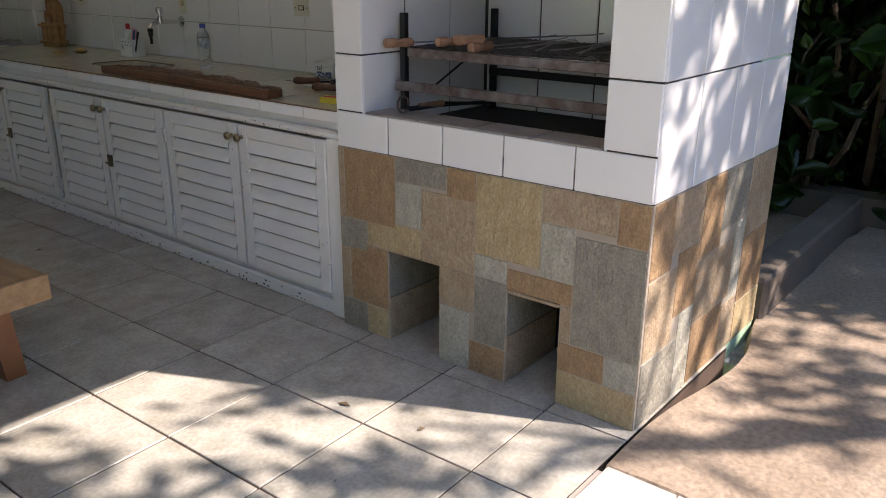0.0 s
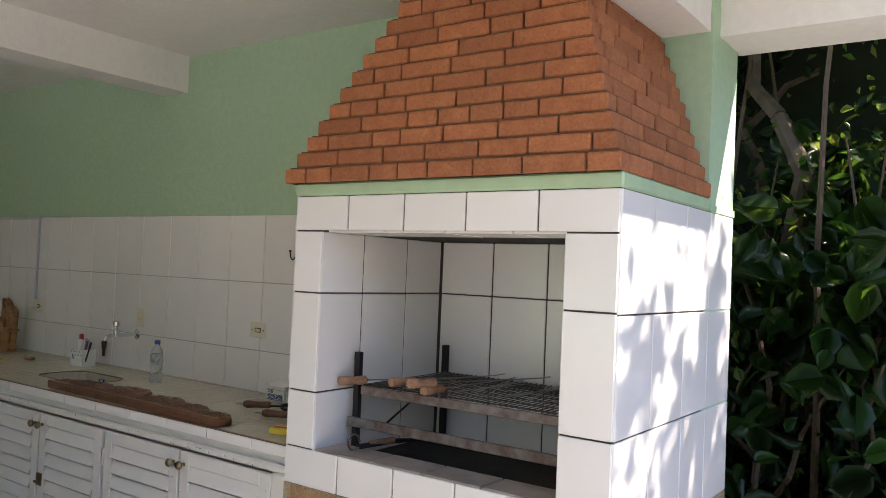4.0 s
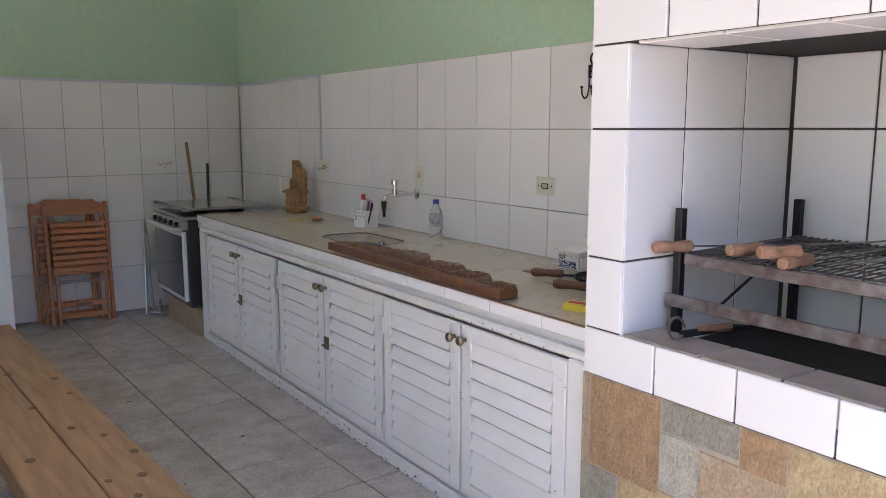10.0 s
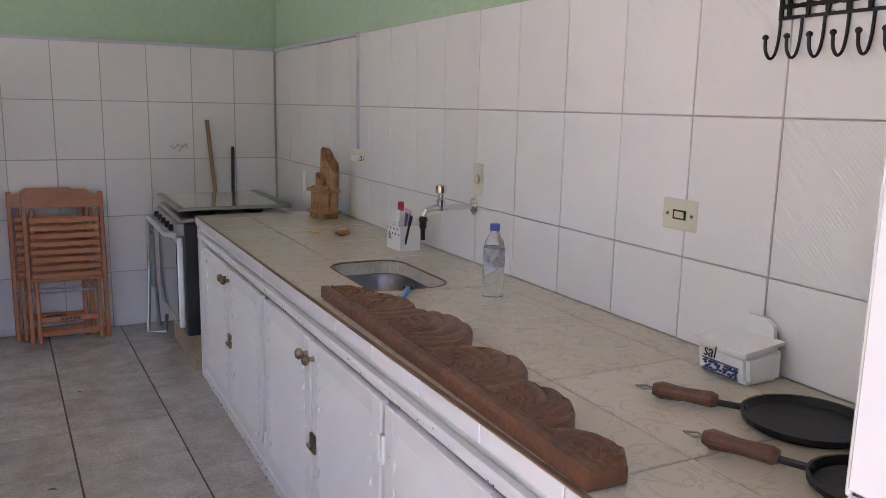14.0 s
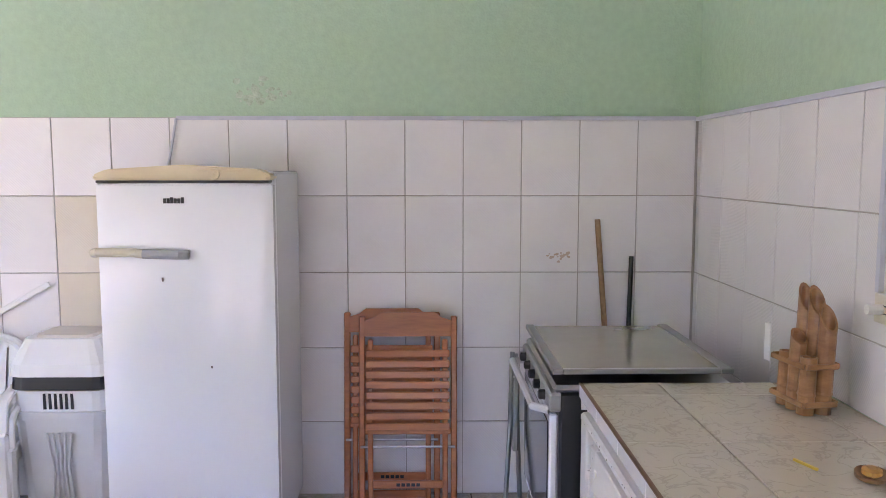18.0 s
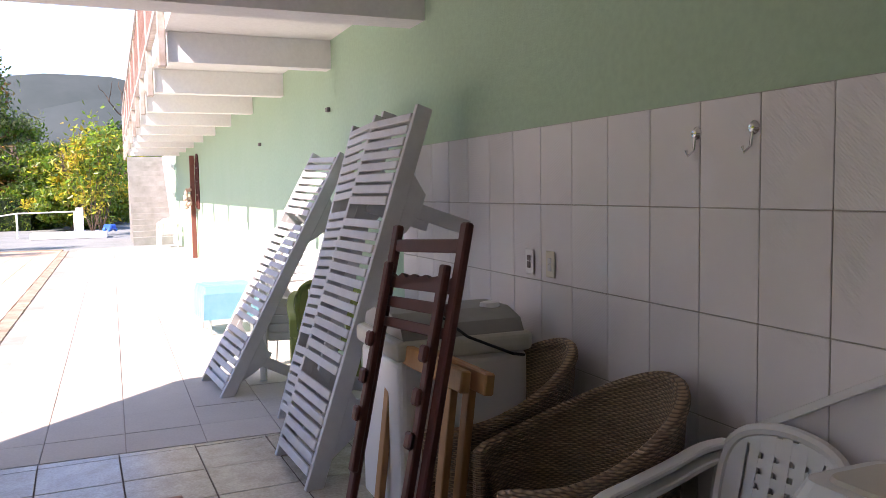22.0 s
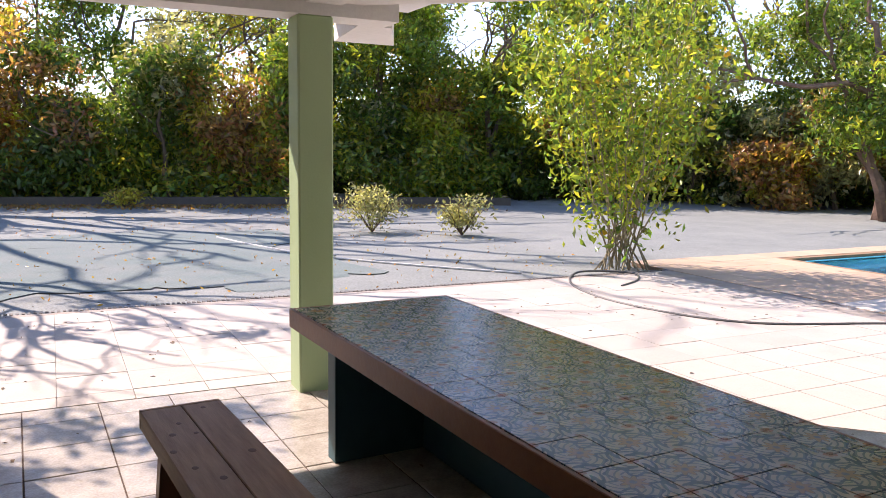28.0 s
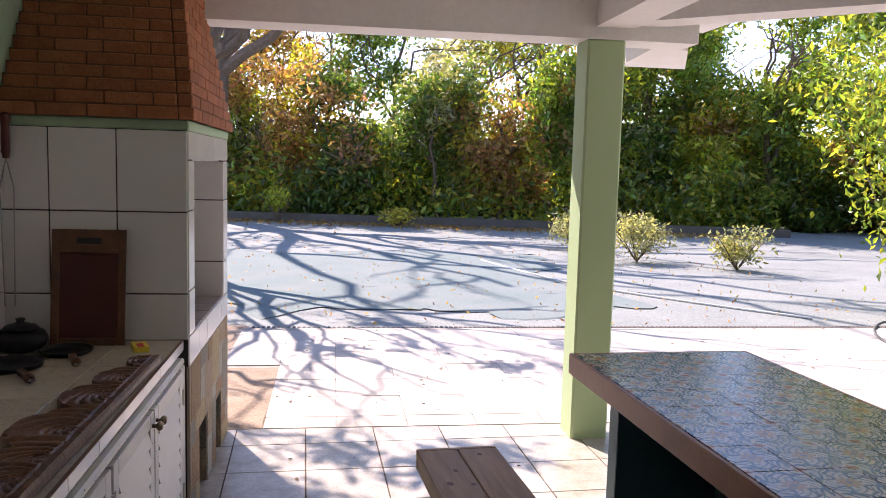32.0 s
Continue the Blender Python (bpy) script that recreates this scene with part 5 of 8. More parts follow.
# red folding chairs leaning on the wall
def fold_chair(x, y, rz, label):
    c = thing("folding_chair", x, y, 0.0, rz, label, "folding chair", "folded wooden chairs")
    tl = pose(0, 0, 0, -6, 0, 0)
    for s in (-1, 1):
        part("back_post", boxes(((s * 0.205 - 0.014, -0.012, 0.0), (s * 0.205 + 0.014, 0.014, 0.88)), bevel=0.005, m=tl), REDWOOD, c)
        part("leg", boxes(((s * 0.165 - 0.012, -0.045, 0.0), (s * 0.165 + 0.012, -0.02, 0.78)), bevel=0.005, m=tl), REDWOOD, c)
    bm = bmesh.new()
    prism(bm, [(-0.195, 0.79), (0.195, 0.79), (0.195, 0.86), (0.15, 0.875), (0.12, 0.898), (-0.12, 0.898), (-0.15, 0.875), (-0.195, 0.86)], 1, -0.014, 0.004)
    bmesh.ops.transform(bm, matrix=tl, verts=bm.verts)
    part("top_rail", bm, REDWOOD, c)
    for i in range(8):
        z = 0.38 + i * 0.046
        part("slat", boxes(((-0.185, -0.058, z), (0.185, -0.044, z + 0.033)), bevel=0.004, m=tl), REDWOOD, c)
    for z in (0.10, 0.02):
        part("stretcher", boxes(((-0.155, -0.042, z + 0.02), (0.155, -0.024, z + 0.055)), bevel=0.004, m=tl), REDWOOD, c)
    part("seat_rail", boxes(((-0.19, -0.044, 0.36), (0.19, -0.02, 0.39)), bevel=0.004, m=tl), REDWOOD, c)
    part("rod", tubes(([tl @ Vector((-0.21, -0.02, 0.30)), tl @ Vector((0.21, -0.02, 0.30))], 0.006)), STEEL, c, "bare steel pivot rod")
    return c


c1 = fold_chair(-1.325, -0.22, 0, "folded red-varnished wooden slat chair leaning on the tiles")
bm = boxes(*[((-0.05 + 0.022 * i, -0.0465, 0.132), (-0.034 + 0.022 * i, -0.0455, 0.146)) for i in range(5)], m=pose(0, 0, 0, -6, 0, 0))
part("burnt_mark", bm, BLACK, c1)
copy_thing(c1, pose(-1.40, -0.125, 0.0))

# refrigerator
fr = thing("refrigerator", -2.475, -0.64, 0.0, 0, "old white one-door refrigerator with a yellowed top trim", "refrigerator")
fr.scale = (1, 1, 1.022)
FW, FD, FH = 0.66, 0.58, 1.50
part("cabinet", boxes(((0.0, 0.06, 0.06), (FW, FD, FH - 0.012)), bevel=0.012, seg=2), FRIDGE, fr)
bm = bmesh.new()
prism(bm, [(0.0, 0.05), (0.0, 0.01)] + [(FW * (k + 1) / 40, 0.012 - 0.038 * math.sin(math.pi * (k + 1) / 40) ** 0.7) for k in range(39)] + [(FW, 0.01), (FW, 0.05)], 2, 0.09, 1.445)
bmesh.ops.bevel(bm, geom=[e for e in bm.edges if abs(e.verts[0].co.z - e.verts[1].co.z) < 1e-5], offset=0.008, segments=2, affect="EDGES")
part("fridge_door", bm, FRIDGE, fr)
bm = bmesh.new()
prism(bm, [(0.0, 1.455), (FW, 1.455), (FW, 1.475), (FW - 0.05, 1.495), (0.33, 1.512), (0.05, 1.495), (0.0, 1.475)], 1, -0.02, 0.10)
bmesh.ops.bevel(bm, geom=bm.edges[:], offset=0.006, segments=2, affect="EDGES")
part("top_trim", bm, CREAM, fr, "yellowed cream top trim")
part("trim_slot", boxes(((0.01, -0.014, 1.446), (FW - 0.01, 0.05, 1.4545))), BLACK, fr)
part("thermostat_dial", turned([(0.022, 0), (0.02, 0.008), (0.008, 0.01), (0.007, 0.014), (0.001, 0.0145)], 20, pose(0.45, -0.02, 1.478, 90)), CREAM, fr)
part("handle", tubes(([(-0.005, -0.02, 1.19), (0.02, -0.05, 1.195), (0.16, -0.058, 1.195), (0.19, -0.055, 1.19)], 0.017), n=12), mat("ivory_grip", (0.66, 0.61, 0.47), 0.35, var=0.4), fr, "yellowed grip of the door handle")
part("handle_end", tubes(([(0.19, -0.055, 1.19), (0.32, -0.052, 1.187), (0.35, -0.032, 1.185)], 0.018), n=12), mat("grey_grip", (0.38, 0.39, 0.40), 0.4), fr, "grey end of the door handle")
part("badge", boxes(*[((0.262 + 0.013 * i, -0.0305, 1.372), (0.273 + 0.013 * i, -0.0225, 1.390 + 0.004 * (i % 3 == 2))) for i in range(6)], bevel=0.001), BLACK, fr, "small dark maker's badge")
part("chip", boxes(((0.245, -0.0262, 1.085), (0.252, -0.0225, 1.1)), ((0.42, -0.0262, 0.76), (0.426, -0.0228, 0.768)), ((0.1, -0.018, 0.13), (0.107, -0.012, 0.137)), ((0.4, -0.0262, 0.14), (0.408, -0.022, 0.148))), RUST, fr, "rusty paint chips")
part("toe_grille", boxes(((0.02, 0.0, 0.012), (FW - 0.02, 0.05, 0.082)), bevel=0.008), mat("stained_plastic", (0.55, 0.52, 0.48), 0.5, var=0.8, scale=10, color2=(0.35, 0.3, 0.27)), fr)
for x in (0.05, FW - 0.05):
    for y in (0.1, FD - 0.06):
        part("foot", turned([(0.02, 0), (0.02, 0.06)], 10, pose(x, y, 0)), BLACK, fr)

# waste bin
bn = thing("waste_bin", -2.72, -0.33, 0.0, 0, "grey and white swing-lid plastic waste bin with a black bag", "waste bin")
bn.scale = (1, 1, 1.07)
GP = mat("light_grey_plastic", (0.62, 0.62, 0.61), 0.45, var=0.3, scale=5)


def taper(z0, z1, a0, a1, b0, b1, material, name, parent, label="", bev=0.02):
    bm = bmesh.new()
    lo = rrect(-a0, a0, -b0, b0, min(a0, b0) * 0.35, 3)
    hi = rrect(-a1, a1, -b1, b1, min(a1, b1) * 0.35, 3)
    va, vb = [bm.verts.new((*p, z0)) for p in lo], [bm.verts.new((*p, z1)) for p in hi]
    k = len(lo)
    for i in range(k):
        bm.faces.new((va[i], va[(i + 1) % k], vb[(i + 1) % k], vb[i]))
    bm.faces.new(va[::-1])
    bm.faces.new(vb)
    return part(name, bm, material, parent, label)


taper(0.0, 0.50, 0.16, 0.195, 0.13, 0.165, GP, "bucket", bn)
taper(0.49, 0.52, 0.205, 0.205, 0.175, 0.175, GP, "rim", bn)
taper(0.52, 0.60, 0.19, 0.195, 0.16, 0.165, WPLAST, "collar", bn)
taper(0.605, 0.655, 0.202, 0.198, 0.172, 0.168, BLACK, "bag_edge", bn, "crumpled black bin bag")
taper(0.655, 0.70, 0.205, 0.20, 0.175, 0.17, WPLAST, "lid_base", bn)
taper(0.70, 0.79, 0.20, 0.155, 0.17, 0.13, WPLAST, "dome_lid", bn)
taper(0.79, 0.80, 0.12, 0.115, 0.10, 0.095, mat("beige_plastic", (0.68, 0.63, 0.55), 0.5), "swing_flap", bn, "beige swing flap")
for i in range(6):
    part("vent_slot", boxes(((-0.06 + 0.022 * i, -0.167, 0.53), (-0.05 + 0.022 * i, -0.16, 0.59))), BLACK, bn)
for i in range(5):
    part("moulded_rib", tubes(([(-0.05 + 0.025 * i, -0.172, 0.44), (-0.03 + 0.015 * i, -0.16, 0.3), (-0.05 + 0.025 * i, -0.150, 0.1)], 0.006), n=6), GP, bn)


# monobloc plastic armchair
def ribbon(bm, pts, w, t):
    """A flat strap along pts, w wide across x and t thick."""
    rings = []
    P = [Vector(p) for p in pts]
    for i, p in enumerate(P):
        d = (P[min(i + 1, len(P) - 1)] - P[max(i - 1, 0)]).normalized()
        nn = d.cross(Vector((1, 0, 0))).normalized()
        rings.append([bm.verts.new(p + Vector((a * w / 2, 0, 0)) + nn * c * t / 2) for a, c in ((-1, -1), (1, -1), (1, 1), (-1, 1))])
    for a, c in zip(rings, rings[1:]):
        for k in range(4):
            bm.faces.new((a[k], a[(k + 1) % 4], c[(k + 1) % 4], c[k]))
    bm.faces.new(rings[0][::-1])
    bm.faces.new(rings[-1])
    bmesh.ops.bevel(bm, geom=bm.edges[:], offset=t * 0.25, segments=1, affect="EDGES")
    return bm


def plastic_chair(x, y, z, rz, material, label, group):
    c = thing("plastic_chair", x, y, z, rz, label, "chair", group)
    bm = bmesh.new()
    n = 10
    g = [[bm.verts.new((-0.235 + 0.47 * i / n, -0.24 + 0.46 * j / n, 0.42 - 0.022 * math.sin(math.pi * i / n) - 0.03 * max(0, 1 - j / 2) ** 2)) for j in range(n + 1)] for i in range(n + 1)]
    for i in range(n):
        for j in range(n):
            bm.faces.new((g[i][j], g[i + 1][j], g[i + 1][j + 1], g[i][j + 1]))
    bmesh.ops.solidify(bm, geom=bm.faces[:], thickness=0.012)
    part("seat", bm, material, c)
    part("seat_apron", boxes(((-0.24, -0.252, 0.33), (0.24, -0.238, 0.40)), bevel=0.006), material, c)
    tl = pose(0, 0.215, 0.40, -15, 0, 0) @ Matrix.Diagonal((1, 1, 0.9, 1))
    arc = curve_pts([(-0.205, 0, 0.0), (-0.225, 0, 0.17), (-0.215, 0, 0.32), (-0.15, 0.0, 0.41), (0, 0, 0.445), (0.15, 0, 0.41), (0.215, 0, 0.32), (0.225, 0, 0.17), (0.205, 0, 0.0)], 4)
    part("back_frame", tubes(([tl @ p for p in arc], 0.022), n=8), material, c)
    bm = bmesh.new()
    for i in range(5):
        xx = -0.11 + i * 0.055
        box(bm, (xx - 0.018, -0.006, 0.0), (xx + 0.018, 0.006, 0.435 - 1.1 * xx * xx), m=tl)
    for k in range(7):
        zz = 0.035 + k * 0.055
        box(bm, (-0.128, -0.005, zz - 0.018), (0.128, 0.005, zz + 0.018), m=tl)
    for sg in (-1, 1):
        prism_out = [(sg * 0.14, 0.0), (sg * 0.2, 0.0), (sg * 0.22, 0.17), (sg * 0.21, 0.31), (sg * 0.17, 0.385), (sg * 0.14, 0.41)]
        b2 = bmesh.new()
        prism(b2, prism_out, 1, -0.006, 0.006)
        bmesh.ops.transform(b2, matrix=tl, verts=b2.verts)
        part("back_side", b2, material, c)
    box(bm, (-0.145, -0.0055, 0.37), (0.145, 0.0055, 0.415), m=tl)
    part("back_lattice", bm, material, c)
    for sg in (-1, 1):
        arm = [(sg * 0.225, 0.31, 0.70), (sg * 0.262, 0.22, 0.685), (sg * 0.283, 0.08, 0.645), (sg * 0.288, -0.1, 0.615), (sg * 0.285, -0.22, 0.60), (sg * 0.28, -0.268, 0.565), (sg * 0.278, -0.272, 0.45)]
        part("armrest", ribbon(bmesh.new(), curve_pts(arm), 0.055, 0.022), material, c)
        part("leg", ribbon(bmesh.new(), [(sg * 0.278, -0.272, 0.455), (sg * 0.275, -0.27, 0.3), (sg * 0.285, -0.295, 0.0)], 0.06, 0.05), material, c)
        part("leg", ribbon(bmesh.new(), [(sg * 0.215, 0.235, 0.42), (sg * 0.225, 0.265, 0.2), (sg * 0.245, 0.31, 0.0)], 0.055, 0.045), material, c)
        part("side_apron", boxes(((sg * 0.235, -0.25, 0.34), (sg * 0.262, 0.22, 0.41)), bevel=0.006), material, c)
    return c


pc = plastic_chair(-3.20, -0.34, 0.0, 10, WPLAST, "stacked white plastic armchair with a lattice back", "stacked plastic chairs")
pc.scale = (0.94, 0.94, 0.94)
p2 = copy_thing(pc, pose(-3.20, -0.352, 0.045, 0, 0, 10) @ Matrix.Scale(0.94, 4))
p3 = copy_thing(pc, pose(-3.20, -0.364, 0.09, 0, 0, 10) @ Matrix.Scale(0.94, 4))
pole = thing("white_rod", -3.45, -0.08, 0.42, 0, "thin white plastic rod resting behind the chairs", "rod")
part("rod", boxes(((-0.33, -0.008, -0.012), (0.33, 0.008, 0.012)), bevel=0.002, m=pose(0.215, 0.03, 0.43, 0, -29.5, 0)), WPLAST, pole)


# wicker tub chairs
def wicker_mat():
    """Strands woven over and under upright stakes, round the chair's axis."""
    m = mat("woven_seagrass", (0.43, 0.30, 0.19), 0.7, var=0.7, scale=14, color2=(0.29, 0.185, 0.11), fine=(60, 0.15))
    nt = m.node_tree
    N, K = nt.nodes, nt.links
    bs = N["Principled BSDF"]
    tc = [q for q in N if q.type == "TEX_COORD"][0]
    sp = N.new("ShaderNodeSeparateXYZ")
    K.new(tc.outputs["Object"], sp.inputs[0])

    def mth(op, a, c=None):
        q = N.new("ShaderNodeMath")
        q.operation = op
        for i, v in enumerate((a, c)):
            if isinstance(v, (int, float)):
                q.inputs[i].default_value = v
            elif v is not None:
                K.new(v, q.inputs[i])
        return q.outputs[0]
    wob = N.new("ShaderNodeTexNoise")
    wob.inputs["Scale"].default_value = 9
    K.new(tc.outputs["Object"], wob.inputs[0])
    zz = mth("ADD", sp.outputs[2], mth("MULTIPLY", wob.outputs[0], 0.02))
    row = mth("DIVIDE", zz, 0.0078)
    ang = mth("MULTIPLY", mth("ARCTAN2", sp.outputs[1], sp.outputs[0]), 52)
    over = mth("SINE", mth("ADD", ang, mth("MULTIPLY", mth("FLOOR", row), math.pi)))
    strand = mth("ABSOLUTE", mth("SINE", mth("MULTIPLY", row, math.pi)))
    v = mth("MULTIPLY", mth("POWER", strand, 0.6), mth("ADD", 0.62, mth("MULTIPLY", over, 0.38)))
    bp = N.new("ShaderNodeBump")
    bp.inputs["Strength"].default_value = 1.0
    bp.inputs["Distance"].default_value = 0.006
    K.new(v, bp.inputs["Height"])
    K.new(bp.outputs[0], bs.inputs["Normal"])
    lk = bs.inputs["Base Color"].links[0].from_socket
    # the shade between strands is put into the colour, dark where the weave is low
    mm = N.new("ShaderNodeMix")
    mm.data_type = "RGBA"
    mm.inputs[6].default_value = (0.075, 0.047, 0.03, 1)
    K.new(mth("MULTIPLY", v, 1.25), mm.inputs[0])
    K.new(lk, mm.inputs[7])
    K.new(mm.outputs[2], bs.inputs["Base Color"])
    return m


SEAG = wicker_mat()


def wicker_chair(x, y, rz, label):
    c = thing("wicker_chair", x, y, 0.0, rz, label, "armchair", "wicker tub chairs")
    n = 40

    def rim(a):
        # a from 0 (front right) round the back to 1 (front left)
        t = math.sin(math.pi * a)
        return 0.56 + 0.265 * t ** 2.2

    def plan(a, k):
        th = radians(-52 + 284 * a)
        return Vector(((0.30 + 0.035 * k) * math.cos(th), (0.31 + 0.06 * k) * math.sin(th), 0))
    for name, off in (("outer_shell", 0.0), ("inner_shell", -0.028)):
        bm = bmesh.new()
        g = []
        for i in range(n + 1):
            a = i / n
            col = []
            for j in range(11):
                k = j / 10
                z = 0.02 + (rim(a) - 0.02) * k if off == 0 else 0.36 + (rim(a) - 0.36) * k
                p = plan(a, k)
                p *= 1 + off / 0.3
                r = 0.004 * math.sin(i * 2.5 + (j % 2) * math.pi)
                p *= 1 + r
                col.append(bm.verts.new((p.x, p.y, z)))
            g.append(col)
        for i in range(n):
            for j in range(10):
                bm.faces.new((g[i][j], g[i + 1][j], g[i + 1][j + 1], g[i][j + 1]))
        part(name, bm, SEAG, c)
    rp = [plan(i / n, 1.0) * 0.955 + Vector((0, 0, rim(i / n))) for i in range(n + 1)]
    p0, p1 = plan(0, 1), plan(1, 1)
    part("rolled_rim", tubes(([(p0.x * .95, p0.y * .95, 0.05)] + [(p0.x * .95, p0.y * .95, 0.35)] + rp + [(p1.x * .95, p1.y * .95, 0.35), (p1.x * .95, p1.y * .95, 0.05)], 0.026), n=9), SEAG, c, "thick braided rim")
    st = [plan(i / n, 0.4) * 0.93 for i in range(n + 1)]
    bm = bmesh.new()
    prism(bm, [(p.x, p.y) for p in st], 2, 0.30, 0.38)
    part("seat", bm, SEAG, c)
    a, b2 = st[0], st[-1]
    part("front_apron", boxes(((b2.x, a.y - 0.0, 0.03), (a.x, a.y + 0.03, 0.36)), bevel=0.012), SEAG, c)
    return c


wc = wicker_chair(-3.82, -0.44, -14, "brown woven wicker tub chair")
copy_thing(wc, pose(-4.50, -0.43, 0.0, 0, 0, -12))

# dark chair frame and pine trestle leaning in front
dk = thing("dark_lounge_frame", -4.335, -1.0, 0.02, 4, "dark mahogany folding chair frame leaning upright", "chair frame")
tl = pose(0, 0, 0, -14.4, 0, 0) @ Matrix.Diagonal((1.36, 1, 1.01, 1))
for s in (-1, 1):
    part("post", boxes(((s * 0.22 - 0.02, -0.016, 0.0), (s * 0.22 + 0.02, 0.016, 1.36)), bevel=0.007, m=tl @ pose(0, 0, 0, 0, -4, 0)), DARKWOOD, dk)
    part("lower_post", boxes(((s * 0.185 - 0.016, -0.05, 0.35), (s * 0.185 + 0.016, -0.018, 1.2)), bevel=0.006, m=tl @ pose(0, 0, 0, 0, -4, 0)), DARKWOOD, dk)
    for z in (0.55, 0.7, 0.85):
        part("notch_block", boxes(((s * 0.185 - 0.018, -0.075, z), (s * 0.185 + 0.018, -0.05, z + 0.06)), bevel=0.008, m=tl @ pose(0, 0, 0, 0, -4, 0)), DARKWOOD, dk)
for z, h in ((1.25, 0.05), (1.02, 0.045), (0.94, 0.04)):
    part("back_slat", boxes(((-0.2, -0.01, z), (0.2, 0.01, z + h)), bevel=0.005, m=tl @ pose(0, 0, 0, 0, -4, 0)), DARKWOOD, dk)
bm = bmesh.new()
out = [(-0.2, 1.10)] + [(0.2, 1.10)] + [(0.2 - 0.4 * i / 20, 1.15 + 0.012 * math.cos(i * math.pi / 2)) for i in range(21)]
prism(bm, out, 1, -0.01, 0.01)
bmesh.ops.transform(bm, matrix=tl @ pose(0, 0, 0, 0, -4, 0), verts=bm.verts)
part("scalloped_slat", bm, DARKWOOD, dk)
PINE = mat("orange_pine", (0.47, 0.25, 0.10), 0.5, var=0.7, scale=6, color2=(0.33, 0.15, 0.055), stretch=(3, 3, 0.6), bump=0.1)
ts = thing("folded_trestle", -4.46, -0.79, 0.0, 2, "folded orange pine trestle leaning behind the dark frame", "trestle")
tl = pose(0, 0, 0, -7, 0, 0)
for y in (-0.02, 0.055):
    part("top_bar", boxes(((-0.42, y - 0.02, 0.77), (0.37 + 0.5 * y, y + 0.02, 0.85)), bevel=0.006, m=tl), PINE, ts)
    for x in (-0.34, 0.25):
        part("leg", boxes(((x - 0.028, y - 0.015, 0.0), (x + 0.028, y + 0.015, 0.77)), bevel=0.004, m=tl), PINE, ts)
    part("brace", boxes(((-0.31, y - 0.012, 0.10), (0.22, y + 0.012, 0.16)), bevel=0.004, m=tl), PINE, ts)

# small washing machine
wm = thing("washing_machine", -4.9, -0.46, 0.0, 0, "small white twin-tub washing machine with a grey lid", "washing machine")
wm.scale = (0.79, 1, 1.08)
part("tub", boxes(((-0.34, -0.3, 0.05), (0.34, 0.3, 0.72)), bevel=0.03, seg=3), WPLAST, wm)
part("top_rim", boxes(((-0.36, -0.32, 0.72), (0.36, 0.32, 0.80)), bevel=0.025, seg=3), mat("cream_white_plastic", (0.66, 0.65, 0.56), 0.45, var=0.4), wm)
bm = bmesh.new()
prism(bm, [(-0.34, 0.80), (0.34, 0.80), (0.30, 0.85), (0.15, 0.885), (-0.15, 0.885), (-0.30, 0.85)], 1, -0.28, 0.28)
part("lid", bm, mat("grey_lid", (0.30, 0.30, 0.27), 0.5, var=0.3), wm, "grey domed lid")
part("dial", turned([(0.05, 0.88), (0.045, 0.9), (0.02, 0.905)], 18, pose(0.12, 0.2, 0)), WPLAST, wm)
part("cord", tubes(([(0.2, -0.1, 0.89), (0.37, 0.0, 0.8), (0.40, 0.2, 0.72), (0.34, 0.28, 0.70)], 0.006)), BLACK, wm)
for x in (-0.28, 0.28):
    for y in (-0.24, 0.24):
        part("foot", turned([(0.03, 0), (0.03, 0.06)], 10, pose(x, y, 0)), BLACK, wm)


# slatted loungers standing on end
LW = mat("white_painted_slats", (0.62, 0.62, 0.62), 0.55, var=0.5, scale=7, color2=(0.48, 0.48, 0.48), rnd=0.05)


def lounger(m, label, n=30):
    c = thing("sun_lounger", 0, 0, 0, 0, label, "sun lounger", "loungers leaning on the wall")
    c.matrix_basis = m
    LL = 2.03
    for s in (-1, 1):
        part("side_rail", boxes(((s * 0.30 - 0.017, 0.0, 0.0), (s * 0.30 + 0.017, 0.09, LL)), bevel=0.004), LW, c)
        bm = bmesh.new()
        prism(bm, [(0.05, 1.72), (0.05, 1.25), (0.14, 1.38), (0.19, 1.5), (0.19, 1.6)], 0, s * 0.29 - 0.012, s * 0.29 + 0.012)
        part("bracket", bm, LW, c)
        part("leg", boxes(((s * 0.265 - 0.014, 0.10, 1.47), (s * 0.265 + 0.014, 0.50, 1.55)), bevel=0.004, m=pose(0, 0, 0, 0)), LW, c)
        bm = bmesh.new()
        prism(bm, [(0.06, 0.55), (0.06, 0.12), (0.16, 0.28), (0.2, 0.36), (0.2, 0.44)], 0, s * 0.29 - 0.012, s * 0.29 + 0.012)
        part("bracket", bm, LW, c)
        part("leg", boxes(((s * 0.265 - 0.014, 0.12, 0.33), (s * 0.265 + 0.014, 0.42, 0.41)), bevel=0.004), LW, c)
    for z in (1.95, 0.10):
        part("crossbar", boxes(((-0.283, 0.03, z), (0.283, 0.055, z + 0.05)), bevel=0.003), LW, c)
    sl = boxes(((-0.283, -0.008, -0.022), (0.283, 0.012, 0.022)), bevel=0.004)
    first = part("slat", sl, LW, c)
    for i in range(n):
        if i in (7, 21):
            continue
        o = first if i == 0 else first.copy()
        if i:
            scene.collection.objects.link(o)
        o.location = (0, 0, 0.09 + i * (LL - 0.16) / (n - 1) - 0.0)
        if i % 9 == 4:
            o.rotation_euler = (radians(9), 0, 0)
    return c


